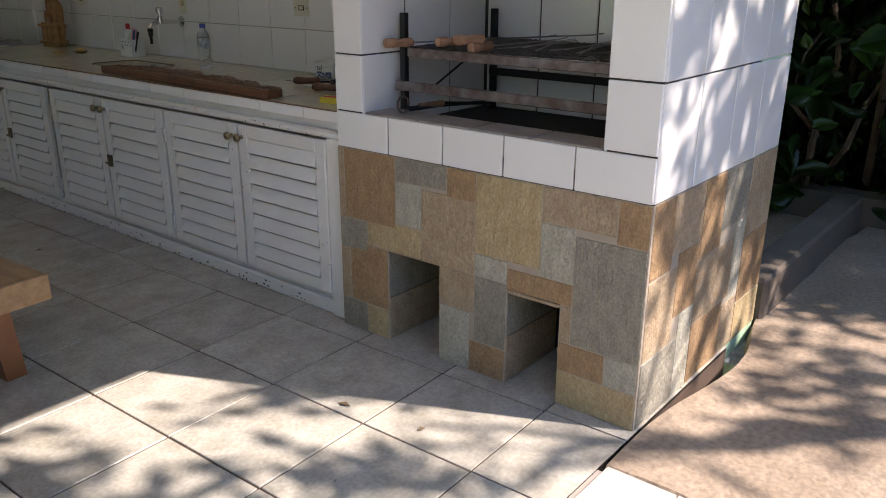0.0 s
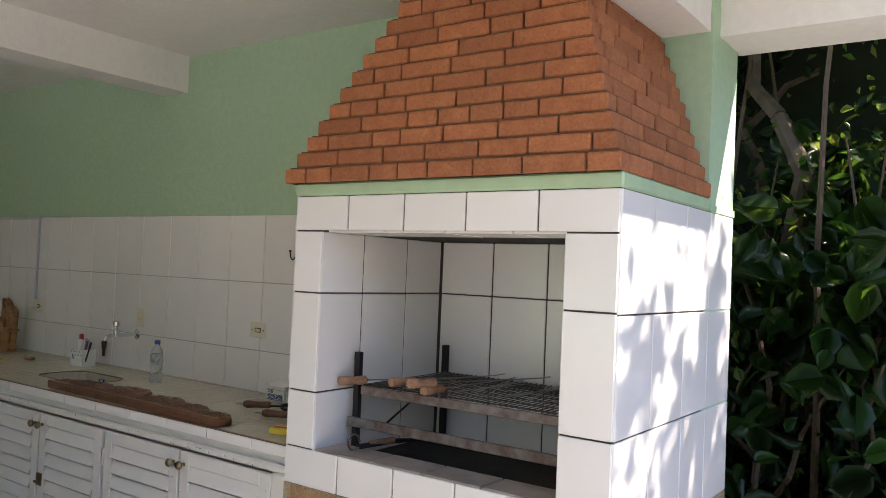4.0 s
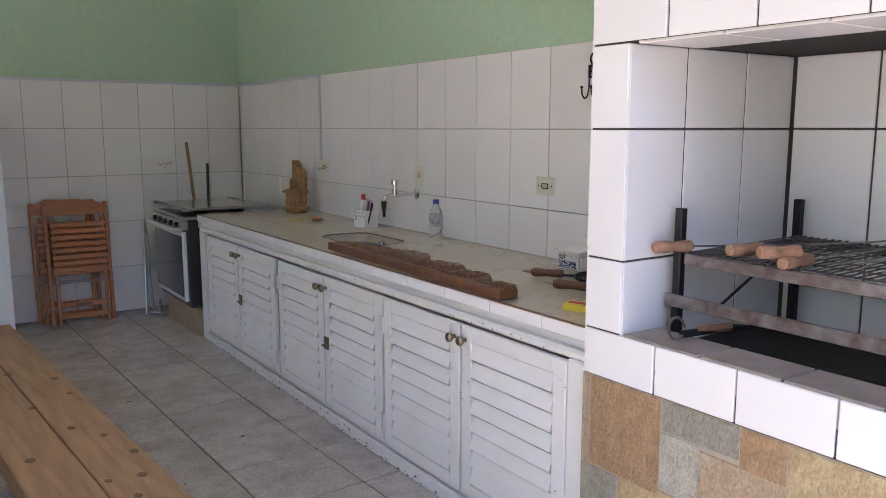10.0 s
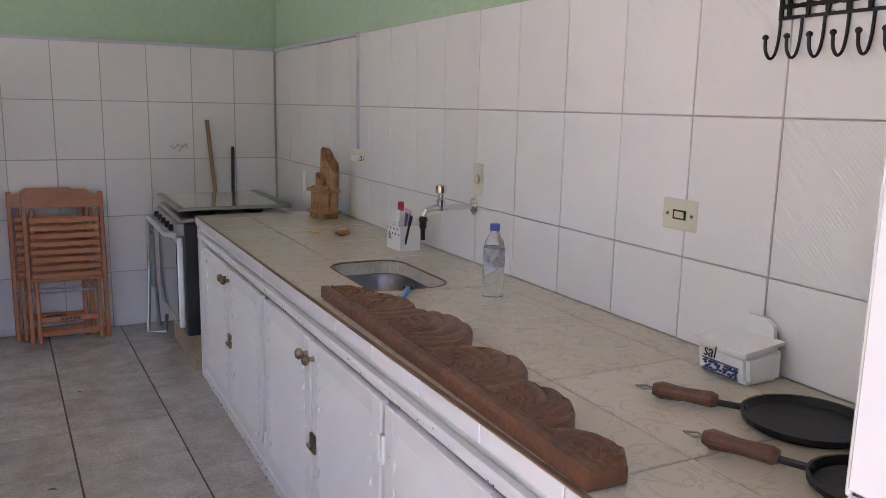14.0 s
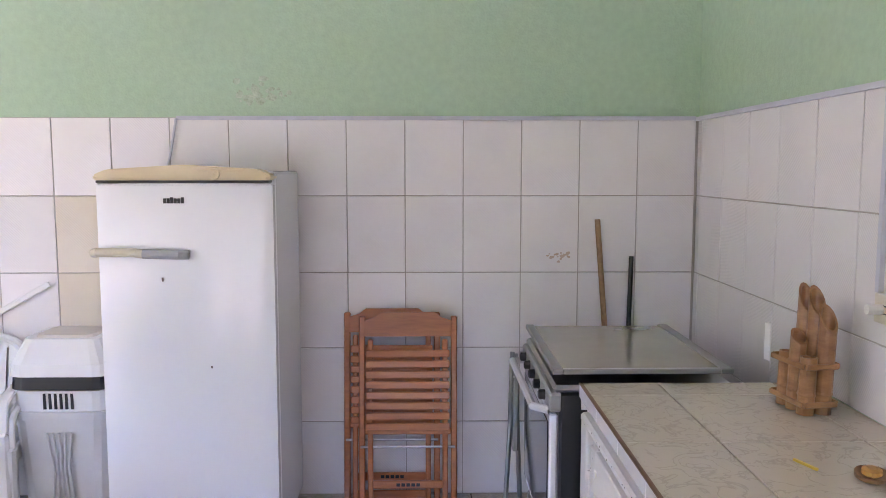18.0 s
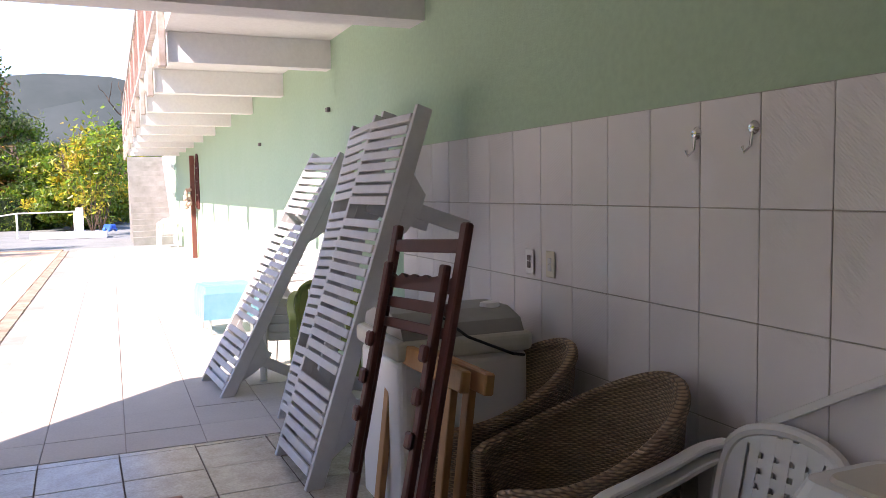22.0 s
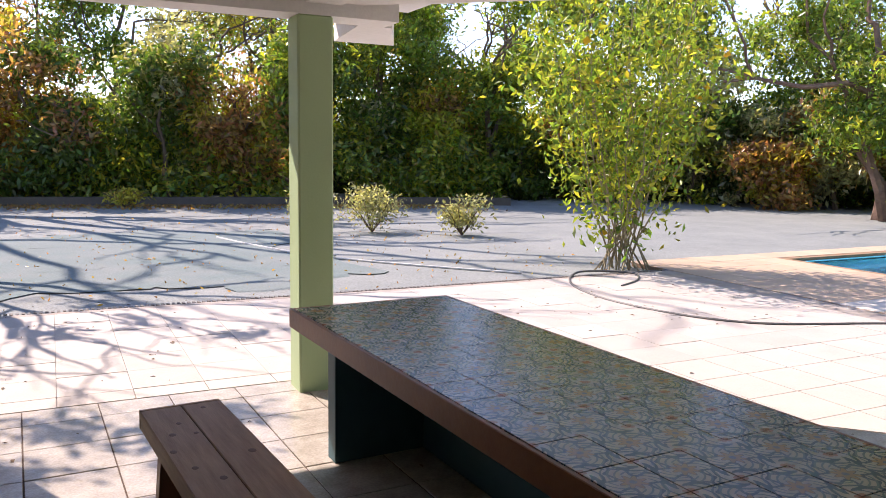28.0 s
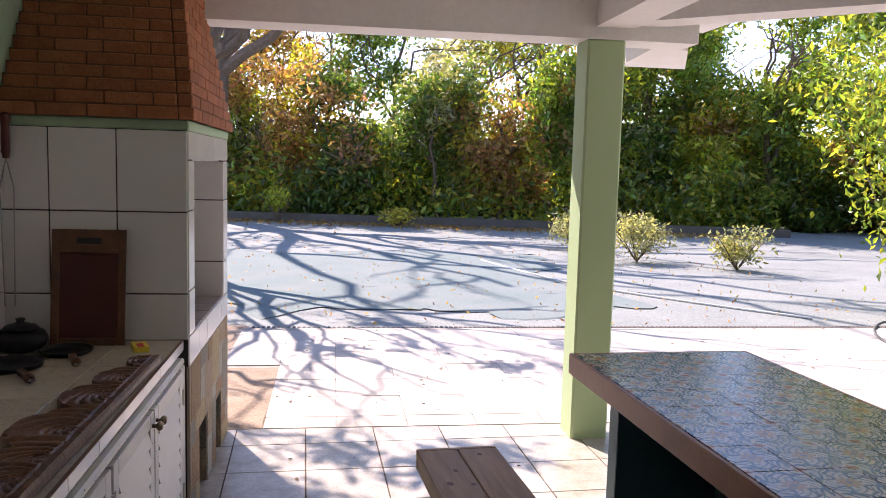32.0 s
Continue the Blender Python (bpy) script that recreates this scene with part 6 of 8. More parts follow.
lounger(pose(-5.72, -1.01, 0.0, -18.6, 0, 3), "white slatted wooden lounger standing on end against the wall")
lounger(pose(-6.45, -0.86, 0.02, -17.5, -4, 2), "white slatted lounger leaning behind another one")
lounger(pose(-7.74, -1.19, 0.0, -28, 2, 6), "white slatted lounger with dark worn slats, standing in the shade")

# small wall things
for x in (-3.735, -3.48):
    h = thing("wall_hook", x, -0.006, 1.62, 0, "chrome suction hook on the tiles", "hook", "chrome hooks on the tiles")
    part("disc", turned([(0.022, 0), (0.022, 0.006), (0.012, 0.016), (0.001, 0.018)], 18, pose(0, 0, 0.035, 90)), CHROME, h)
    part("hook", tubes(([(0, -0.01, 0.03), (0, -0.016, -0.02), (-0.012, -0.03, -0.04), (-0.02, -0.03, -0.02)], 0.005)), CHROME, h)
for x, k in ((-4.87, 0), (-4.68, 1)):
    s = thing("light_switch", x, -0.012, 1.14, 0, "ivory light switch plate" if k else "ivory plate with a printed face", "switch")
    part("plate", boxes(((-0.038, -0.008, -0.06), (0.038, 0, 0.06)), bevel=0.004), WPLAST if k == 0 else bpy.data.materials["ivory_plastic"], s)
    part("rocker", boxes(((-0.015, -0.012, -0.03), (0.015, -0.008, 0.0)), ((-0.015, -0.012, 0.004), (0.015, -0.008, 0.03)), bevel=0.002), GP if k else RUST, s)
mt = thing("wall_lamp", -7.05, -0.01, 1.45, 0, "round white lamp base on the green wall", "lamp")
part("base", turned([(0.11, 0), (0.11, 0.02), (0.06, 0.03), (0.05, 0.06), (0.001, 0.07)], 24, pose(0, 0, 0, 90)), WPLAST, mt)
for x, z in ((-8.5, 2.2), (-12.0, 2.1)):
    k = thing("wall_bracket", x, -0.005, z, 0, "small rusty bracket on the green wall", "bracket")
    part("stub", boxes(((-0.03, -0.03, -0.02), (0.03, 0, 0.02)), bevel=0.004), RUST, k)
lb = thing("ceiling_lamp", -1.28, -4.38, CEIL, 0, "white ceiling rose with a bare bulb", "lamp")
part("rose", turned([(0.105, 0.0), (0.105, -0.014), (0.06, -0.028), (0.03, -0.035)], 24), WPLAST, lb)
part("socket", turned([(0.026, -0.03), (0.026, -0.075), (0.02, -0.08)], 18), WPLAST, lb)
part("bulb", turned([(0.014, -0.075), (0.022, -0.095), (0.028, -0.105), (0.022, -0.122), (0.001, -0.128)], 18), mat("frosted_glass", (0.85, 0.83, 0.78), 0.3), lb, smooth=True)

# peeling paint over the end of the cable duct, and stains on the tiles
PEEL = mat("flaking_paint", (0.50, 0.60, 0.47), 0.85, var=0.9, scale=30, color2=(0.30, 0.40, 0.26), bump=0.6, bscale=60)
rs = random.Random(15)
bm = bmesh.new()
for i in range(26):
    px, pz, r = -2.0 + rs.gauss(0, 0.07), 1.83 + abs(rs.gauss(0, 0.045)), rs.uniform(0.008, 0.03)
    k = rs.randrange(5, 9)
    vv = [bm.verts.new((px + r * rs.uniform(0.5, 1.2) * math.cos(6.283 * q / k), -0.0012 - 0.0015 * rs.random(), pz + 0.8 * r * rs.uniform(0.5, 1.2) * math.sin(6.283 * q / k))) for q in range(k)]
    bm.faces.new(vv)
link("peeled_patch", bm, PEEL, bpy.data.objects["wall_house"], "flaking green paint")
STAIN = mat("rust_stain", (0.50, 0.36, 0.27), 0.6, var=0.8, scale=20, color2=(0.70, 0.62, 0.56))
bm = bmesh.new()
for i in range(16):
    px, pz, r = -0.64 + rs.gauss(0, 0.035), 1.135 + rs.gauss(0, 0.012), rs.uniform(0.004, 0.011)
    k = 7
    bm.faces.new([bm.verts.new((px + r * rs.uniform(0.6, 1.3) * math.cos(6.283 * q / k), -0.0128, pz + r * rs.uniform(0.5, 1.0) * math.sin(6.283 * q / k))) for q in range(k)])
link("stain", bm, STAIN, bpy.data.objects["wall_house"], "rusty stain")


# tiled bar table
def pattern_mat():
    """Portuguese style patterned tile: flower in the middle, scrolls round it."""
    m = bpy.data.materials.new("patterned_cement_tile")
    m.use_nodes = True
    nt = m.node_tree
    N, K = nt.nodes, nt.links
    b = N["Principled BSDF"]
    b.inputs["Roughness"].default_value = 0.2
    b.inputs["Specular IOR Level"].default_value = 0.3
    tc = N.new("ShaderNodeTexCoord")
    sp = N.new("ShaderNodeSeparateXYZ")
    K.new(tc.outputs["Object"], sp.inputs[0])

    def mth(op, a, c=None, d=None):
        q = N.new("ShaderNodeMath")
        q.operation = op
        for i, v in enumerate((a, c, d)):
            if v is None:
                continue
            if isinstance(v, (int, float)):
                q.inputs[i].default_value = v
            else:
                K.new(v, q.inputs[i])
        return q.outputs[0]

    def cell(off):
        x = mth("SUBTRACT", mth("FRACT", mth("ADD", mth("DIVIDE", sp.outputs[0], 0.2), off)), 0.5)
        y = mth("SUBTRACT", mth("FRACT", mth("ADD", mth("DIVIDE", sp.outputs[1], 0.2), off)), 0.5)
        r = mth("SQRT", mth("ADD", mth("MULTIPLY", x, x), mth("MULTIPLY", y, y)))
        return x, y, r, mth("ARCTAN2", y, x)

    def band(v, lo, hi):
        return mth("MULTIPLY", mth("GREATER_THAN", v, lo), mth("LESS_THAN", v, hi))
    x, y, r, th = cell(0.5)
    x2, y2, r2, th2 = cell(0.0)
    petal = mth("ADD", 0.15, mth("MULTIPLY", 0.045, mth("COSINE", mth("MULTIPLY", th, 8))))
    flower = mth("LESS_THAN", r, petal)
    flin = band(mth("SUBTRACT", petal, r), -0.022, 0.0)
    core = band(r, 0.0, 0.05)
    scroll = band(mth("ADD", r2, mth("MULTIPLY", 0.09, mth("SINE", mth("ADD", mth("MULTIPLY", th2, 4), mth("MULTIPLY", r2, 26))))), 0.24, 0.34)
    scr2 = band(mth("SUBTRACT", r2, mth("MULTIPLY", 0.07, mth("COSINE", mth("MULTIPLY", th2, 8)))), 0.40, 0.47)
    curl = band(mth("SINE", mth("ADD", mth("MULTIPLY", th, 12), mth("MULTIPLY", r, 60))), 0.55, 2.0)
    curl = mth("MULTIPLY", curl, band(r, 0.24, 0.5))
    star = mth("LESS_THAN", r2, mth("ADD", 0.10, mth("MULTIPLY", 0.05, mth("COSINE", mth("MULTIPLY", th2, 4)))))
    stin = mth("LESS_THAN", r2, 0.06)

    def mixc(fac, a, c):
        q = N.new("ShaderNodeMix")
        q.data_type = "RGBA"
        K.new(fac, q.inputs[0])
        if isinstance(a, tuple):
            q.inputs[6].default_value = (*a, 1)
        else:
            K.new(a, q.inputs[6])
        q.inputs[7].default_value = (*c, 1)
        return q.outputs[2]
    c = mixc(scr2, (0.44, 0.375, 0.305), (0.04, 0.06, 0.095))
    c = mixc(curl, c, (0.11, 0.145, 0.15))
    c = mixc(scroll, c, (0.03, 0.06, 0.085))
    c = mixc(star, c, (0.36, 0.16, 0.09))
    c = mixc(stin, c, (0.42, 0.36, 0.28))
    c = mixc(flower, c, (0.40, 0.22, 0.10))
    c = mixc(flin, c, (0.09, 0.07, 0.07))
    c = mixc(core, c, (0.12, 0.13, 0.15))
    K.new(c, b.inputs["Base Color"])
    return m


PAT = pattern_mat()
TZ = 0.75
bar = thing("bar_table", -3.07, -3.297, 0.0, 2.3, "long bar table topped with patterned tiles and a brown wooden edge", "bar table")
BL, BW = 1.63, 0.468
part("top_board", boxes(((-BW + 0.02, -BL + 0.02, TZ - 0.08), (BW - 0.02, BL - 0.02, TZ - 0.008))), mat("dark_tile_joint", (0.05, 0.035, 0.03), 0.9), bar)
for lo, hi in (((-BW, -BL, TZ - 0.1), (-BW + 0.02, BL, TZ - 0.001)), ((BW - 0.02, -BL, TZ - 0.1), (BW, BL, TZ - 0.001)), ((-BW + .02, -BL, TZ - 0.1), (BW - .02, -BL + 0.02, TZ - 0.001)), ((-BW + .02, BL - 0.02, TZ - 0.1), (BW - .02, BL, TZ - 0.001))):
    part("edge_board", boxes((lo, hi), bevel=0.003), BARWOOD, bar, "stained brown wooden edge")
for s in (-1, 1):
    part("end_panel", boxes(((-0.30, s * (BL - 0.28) - 0.05, 0.0), (0.34, s * (BL - 0.28) + 0.05, TZ - 0.08)), bevel=0.004), TEAL, bar, "dark teal painted support")
part("long_panel", boxes(((-0.22, -BL + 0.33, 0.0), (-0.16, BL - 0.33, TZ - 0.08))), TEAL, bar, "dark teal painted panel")
nx, ny = 5, 15
sx, sy = (2 * BW - 0.04) / nx, (2 * BL - 0.04) / ny
first = part("table_tile", boxes(((-sx / 2 + 0.0014, -sy / 2 + 0.0014, -0.008), (sx / 2 - 0.0014, sy / 2 - 0.0014, 0.0)), bevel=0.001), PAT, bar)
for i in range(nx):
    for j in range(ny):
        o = first if i == j == 0 else first.copy()
        if i or j:
            scene.collection.objects.link(o)
        o.location = (-BW + 0.02 + sx * (i + 0.5), -BL + 0.02 + sy * (j + 0.5), TZ + 0.0006 * ((i * 7 + j * 3) % 4))

# bench
bn = thing("wooden_bench", -2.03, -3.23, 0.0, 4.5, "raw pine plank bench with knots and worn boards", "bench")
for x0, x1 in ((-0.175, -0.002), (0.002, 0.175)):
    part("seat_plank", boxes(((x0, -1.27, 0.39), (x1, 1.27, 0.43)), bevel=0.004), WOOD, bn)
part("end_board", boxes(((-0.175, -1.295, 0.345), (0.175, -1.271, 0.43)), bevel=0.003), WOOD, bn)
part("end_board", boxes(((-0.175, 1.271, 0.345), (0.175, 1.295, 0.43)), bevel=0.003), WOOD, bn)
for x in (-0.172, 0.15):
    part("apron", boxes(((x, -1.27, 0.345), (x + 0.022, 1.27, 0.389))), WOOD, bn)
for y in (-1.02, 1.02):
    for s in (-1, 1):
        bm = bmesh.new()
        prism(bm, [(s * 0.06, 0.388), (s * 0.14, 0.388), (s * 0.17, 0.0), (s * 0.10, 0.0)], 1, y - 0.03, y + 0.03)
        part("leg", bm, BARWOOD, bn)
    part("leg_brace", boxes(((-0.12, y - 0.02, 0.12), (0.12, y + 0.02, 0.17))), BARWOOD, bn)
KNOT = mat("wood_knot", (0.14, 0.07, 0.03), 0.6)
rs = random.Random(8)
for i in range(16):
    x, y = rs.uniform(-0.15, 0.15), rs.uniform(-1.25, 1.25)
    part("knot", turned([(0.010 + 0.006 * rs.random(), 0.4302), (0.008, 0.4312)], 9, pose(x, y, 0) @ Matrix.Diagonal((1, 1.4, 1, 1))), KNOT, bn)

# along the house wall
pw = mat("white_sunlit_plastic", (0.78, 0.78, 0.77), 0.4, var=0.1)
for i in range(5):
    copy_thing(pc, pose(-8.02 - 0.02 * i, -0.44 + 0.005 * i, 0.065 * i, 0, 0, 75))
plastic_chair(-7.38, -0.34, 0.0, 80, mat("green_plastic", (0.30, 0.36, 0.10), 0.45), "olive green plastic armchair", "chairs along the house wall")
copy_thing(pc, pose(-24.8, -0.4, 0.0, 0, 0, -90))
copy_thing(pc, pose(-24.8, -0.39, 0.07, 0, 0, -90))
tb = thing("plastic_table", -10.35, -0.72, 0.0, 5, "white plastic table under a pale blue sheet", "table")
part("tabletop", boxes(((-0.35, -0.35, 0.68), (0.35, 0.35, 0.71)), bevel=0.01), WPLAST, tb)
for x in (-0.3, 0.3):
    for y in (-0.3, 0.3):
        part("leg", tubes(([(x, y, 0), (x * 0.95, y * 0.95, 0.68)], 0.02)), WPLAST, tb)
tb.scale = (0.72, 0.72, 0.70)
cl = thing("blue_sheet", -10.35, -0.72, 0.50, 5, "translucent pale blue plastic sheet draped over the table", "plastic sheet")
cl.scale = (0.72, 0.72, 0.68)
bm = bmesh.new()
n = 22
g = []
for i in range(n + 1):
    row = []
    for j in range(n + 1):
        x, y = -0.56 + 1.12 * i / n, -0.56 + 1.12 * j / n
        ex, ey = max(0, abs(x) - 0.37), max(0, abs(y) - 0.37)
        d = max(ex, ey)
        row.append(bm.verts.new((max(-0.39, min(0.39, x)) * (1 + 0.12 * d + 0.05 * d * math.sin(j * 1.7)), max(-0.39, min(0.39, y)) * (1 + 0.12 * d + 0.05 * d * math.sin(i * 1.9)), 0.004 - 2.6 * d + 0.01 * noise.noise(Vector((x * 9, y * 9, 0))) + (0.012 if d == 0 else 0))))
    g.append(row)
for i in range(n):
    for j in range(n):
        bm.faces.new((g[i][j], g[i + 1][j], g[i + 1][j + 1], g[i][j + 1]))
bmesh.ops.solidify(bm, geom=bm.faces[:], thickness=0.004)
part("sheet", bm, mat("pale_blue_film", (0.32, 0.66, 0.78), 0.25, var=0.4, scale=6, color2=(0.5, 0.78, 0.85)), cl)
po = thing("red_wood_post", -20.6, -0.08, 0.0, 0, "slim red-brown wooden post by the house wall", "post")
part("shaft", boxes(((-0.05, -0.05, 0), (0.05, 0.05, 2.35)), bevel=0.008), mat("red_brown_wood", (0.20, 0.06, 0.04), 0.6, var=0.5), po)
wr = thing("flower_wreath", -20.5, -0.2, 1.36, 0, "faded pink and cream flower wreath on the post", "wreath")
bm = bmesh.new()
rs = random.Random(2)
for i in range(60):
    p = Vector((rs.gauss(0, 0.16), rs.uniform(-0.07, 0.04), rs.gauss(0, 0.1)))
    bmesh.ops.create_icosphere(bm, subdivisions=1, radius=rs.uniform(0.03, 0.06), matrix=Matrix.Translation(p))
tagged(part("petals", bm, mat("faded_petals", (0.55, 0.36, 0.27), 0.8, var=0.9, scale=9, color2=(0.7, 0.62, 0.5)), wr), kind="stuff")
aw = thing("arched_panel", -20.1, -0.02, 1.15, 0, "arched lattice panel hung on the wall", "wall panel")
arch = [(-0.25, 0, 0)] + [(-0.25, 0, 0.9)] + [(0.25 * -math.cos(a * math.pi / 8), 0, 0.9 + 0.3 * math.sin(a * math.pi / 8)) for a in range(1, 8)] + [(0.25, 0, 0.9), (0.25, 0, 0)]
part("rim", tubes((arch, 0.025), n=6), DARKWOOD, aw)
for z in (0.0, 0.3, 0.6, 0.9):
    part("crossbar", boxes(((-0.25, -0.015, z - 0.015), (0.25, 0.015, z + 0.015))), DARKWOOD, aw)
part("middle_bar", boxes(((-0.012, -0.014, 0), (0.012, 0.014, 1.18))), DARKWOOD, aw)
# low wall, railing and toys at the far end
pl = thing("gate_pillar", -33.2, -2.9, -0.06, 0, "short white concrete pillar on a white base", "pillar")
part("base", boxes(((-0.6, -1.6, 0), (0.6, 0.9, 0.22)), bevel=0.02), WHITE, pl)
part("shaft", boxes(((-0.13, -0.13, 0.22), (0.13, 0.13, 1.1)), bevel=0.02), WHITE, pl)
rl = thing("pipe_railing", -34.0, -3.3, -0.06, 0, "white pipe railing behind the paving", "railing")
for y in (0.2, -1.7, -3.6):
    part("post", tubes(([(0, y, 0), (0, y, 0.95)], 0.035)), WHITE, rl)
part("rail", tubes(([(0, 0.3, 0.95), (0, -1.7, 0.92), (0, -3.8, 0.6)], 0.025)), WHITE, rl)
ty = thing("blue_toy_car", -32.8, -1.9, 0.16, 30, "small bright blue plastic toy on the white base", "toy")
part("body", boxes(((-0.25, -0.12, 0.08), (0.25, 0.12, 0.26)), bevel=0.05, seg=2), mat("blue_plastic", (0.02, 0.12, 0.6), 0.35), ty)
for x in (-0.16, 0.16):
    for s in (-0.13, 0.13):
        part("wheel", turned([(0.07, -0.03), (0.08, -0.02), (0.08, 0.02), (0.07, 0.03)], 14, pose(x, s, 0.08, 90)), mat("blue_plastic_wheel", (0.03, 0.15, 0.5), 0.4) if "blue_plastic_wheel" not in bpy.data.materials else bpy.data.materials["blue_plastic_wheel"], ty)
bg = thing("black_tarp_heap", -33.0, -7.1, -0.06, 0, "heap covered with a black plastic tarp", "tarp heap")
bm = bmesh.new()
bmesh.ops.create_icosphere(bm, subdivisions=4, radius=1.0)
for v in bm.verts:
    f = 1 + 0.1 * noise.fractal(v.co * 2.2, 1, 2, 3)
    v.co = Vector((v.co.x * 0.7 * f, v.co.y * 1.05 * f, max(0, v.co.z) * 0.55 * f))
part("tarp", bm, mat("black_tarp", (0.012, 0.012, 0.014), 0.45, var=0.4, bump=0.5, bscale=12), bg)
ld = thing("pool_ladder", -25.0, -8.8, -0.05, 0, "small chrome pool ladder rail", "pool ladder")
for y in (-0.2, 0.2):
    part("rail", tubes(([(-0.3, y, 0), (-0.3, y, 0.45), (-0.1, y, 0.55), (0.15, y, 0.4), (0.18, y, -0.4)], 0.02)), CHROME, ld)

# hoses
HOSE = mat("grey_hose", (0.12, 0.12, 0.115), 0.6)


def smooth(pts, k=8):
    out = []
    P = [Vector(p) for p in pts]
    for i in range(len(P) - 1):
        a, b2, c, d = P[max(i - 1, 0)], P[i], P[i + 1], P[min(i + 2, len(P) - 1)]
        for j in range(k):
            t = j / k
            out.append(0.5 * ((2 * b2) + (c - a) * t + (2 * a - 5 * b2 + 4 * c - d) * t * t + (3 * b2 - a - 3 * c + d) * t ** 3))
    return out + [P[-1]]


hs = thing("garden_hose", -8.0, -5.0, 0.008, 0, "thin dark garden hose lying in loops on the paving", "hose")
pts = [(-9.6, 1.1, 0), (-6.5, 0.2, 0), (-4.8, 0.5, 0), (-4.3, 1.0, 0), (-3.5, 0.2, 0), (-2.6, 0.6, 0), (-2.2, 1.0, 0), (-1.8, 0.6, 0), (-0.8, -0.5, 0), (0.7, -1.2, 0), (1.2, -2.4, 0), (1.0, -3.6, 0), (0.3, -4.4, 0), (-0.3, -4.1, 0), (0.0, -3.6, 0), (0.5, -3.3, 0)]
part("tube", tubes((smooth(pts), 0.014), n=6), HOSE, hs)
h2 = thing("pale_hose", -3.5, -12.0, -0.05, 0, "pale hose lying across the sand", "hose")
part("tube", tubes((smooth([(-0.6, -3.5, 0), (-1.0, -2.0, 0), (-1.6, -0.4, 0), (-2.6, 1.0, 0), (-3.6, 2.1, 0)]), 0.016), n=6), mat("pale_hose_rubber", (0.6, 0.6, 0.56), 0.6), h2)
# fallen leaves
bm = bmesh.new()
rs = random.Random(6)
for i in range(420):
    if i < 140:
        x, y, z = rs.uniform(-6.2, -0.9), rs.uniform(-5.7, -0.5), 0.003
        if rs.random() < 0.75:
            continue
    elif i < 300:
        x, y, z = rs.uniform(-8.5, -1.0), rs.uniform(-9.5, -6.2), 0.004
    else:
        x, y, z = rs.uniform(-0.8, 1.9), rs.uniform(-8, -6.0), -0.03
    a, s = rs.uniform(0, 6.28), rs.uniform(0.008, 0.026)
    d, e2 = Vector((math.cos(a), math.sin(a), 0)) * s, Vector((-math.sin(a), math.cos(a), 0)) * s * 0.45
    c = Vector((x, y, z))
    vs = [bm.verts.new(c - d), bm.verts.new(c - e2 + Vector((0, 0, 0.004))), bm.verts.new(c + d), bm.verts.new(c + e2 + Vector((0, 0, 0.007)))]
    bm.faces.new(vs)
tagged(link("fallen_leaves", bm, mat("dry_leaves", (0.16, 0.10, 0.05), 0.8, island=True)), "small dry leaves scattered over the floor and paving", "leaves", "", "stuff")


# planting
def leaf_mat(name, c, rnd=0.55, hue=0.035):
    m = bpy.data.materials.new(name)
    m.use_nodes = True
    nt = m.node_tree
    b = nt.nodes["Principled BSDF"]
    b.inputs["Roughness"].default_value = 0.33
    b.inputs["Specular IOR Level"].default_value = 0.7
    g = nt.nodes.new("ShaderNodeNewGeometry")
    hs = nt.nodes.new("ShaderNodeHueSaturation")
    hs.inputs["Color"].default_value = (*c, 1)
    r1 = nt.nodes.new("ShaderNodeMapRange")
    r1.inputs["To Min"].default_value, r1.inputs["To Max"].default_value = 1 - rnd, 1 + rnd * 1.2
    r2 = nt.nodes.new("ShaderNodeMapRange")
    r2.inputs["To Min"].default_value, r2.inputs["To Max"].default_value = 0.5 - hue * 1.4, 0.5 + hue
    wn = nt.nodes.new("ShaderNodeTexWhiteNoise")
    wn.noise_dimensions = "1D"
    nt.links.new(g.outputs["Random Per Island"], r1.inputs[0])
    nt.links.new(g.outputs["Random Per Island"], wn.inputs["W"])
    nt.links.new(wn.outputs["Value"], r2.inputs[0])
    nt.links.new(r1.outputs[0], hs.inputs["Value"])
    nt.links.new(r2.outputs[0], hs.inputs["Hue"])
    tr = nt.nodes.new("ShaderNodeBsdfTranslucent")
    mx = nt.nodes.new("ShaderNodeMixShader")
    glow = nt.nodes.new("ShaderNodeMix")
    glow.data_type, glow.blend_type = "RGBA", "MULTIPLY"
    glow.inputs[0].default_value = 1
    glow.inputs[7].default_value = (2.1, 1.9, 0.8, 1)
    nt.links.new(hs.outputs[0], glow.inputs[6])
    mx.inputs[0].default_value = 0.52
    nt.links.new(hs.outputs[0], b.inputs["Base Color"])
    nt.links.new(glow.outputs[2], tr.inputs[0])
    nt.links.new(b.outputs[0], mx.inputs[1])
    nt.links.new(tr.outputs[0], mx.inputs[2])
    nt.links.new(mx.outputs[0], nt.nodes["Material Output"].inputs[0])
    return m


LG = leaf_mat("green_leaves", (0.125, 0.205, 0.038))
LD = leaf_mat("dark_green_leaves", (0.075, 0.135, 0.03))
LY = leaf_mat("yellow_green_leaves", (0.34, 0.33, 0.05))
LR = leaf_mat("reddish_leaves", (0.27, 0.175, 0.07))
LY2 = leaf_mat("sunny_green_leaves", (0.26, 0.32, 0.045))
LO = leaf_mat("russet_leaves", (0.19, 0.115, 0.055))
LS = leaf_mat("silver_green_leaves", (0.27, 0.29, 0.18))
LB = leaf_mat("broad_dark_leaves", (0.024, 0.064, 0.016), 0.35, 0.015)


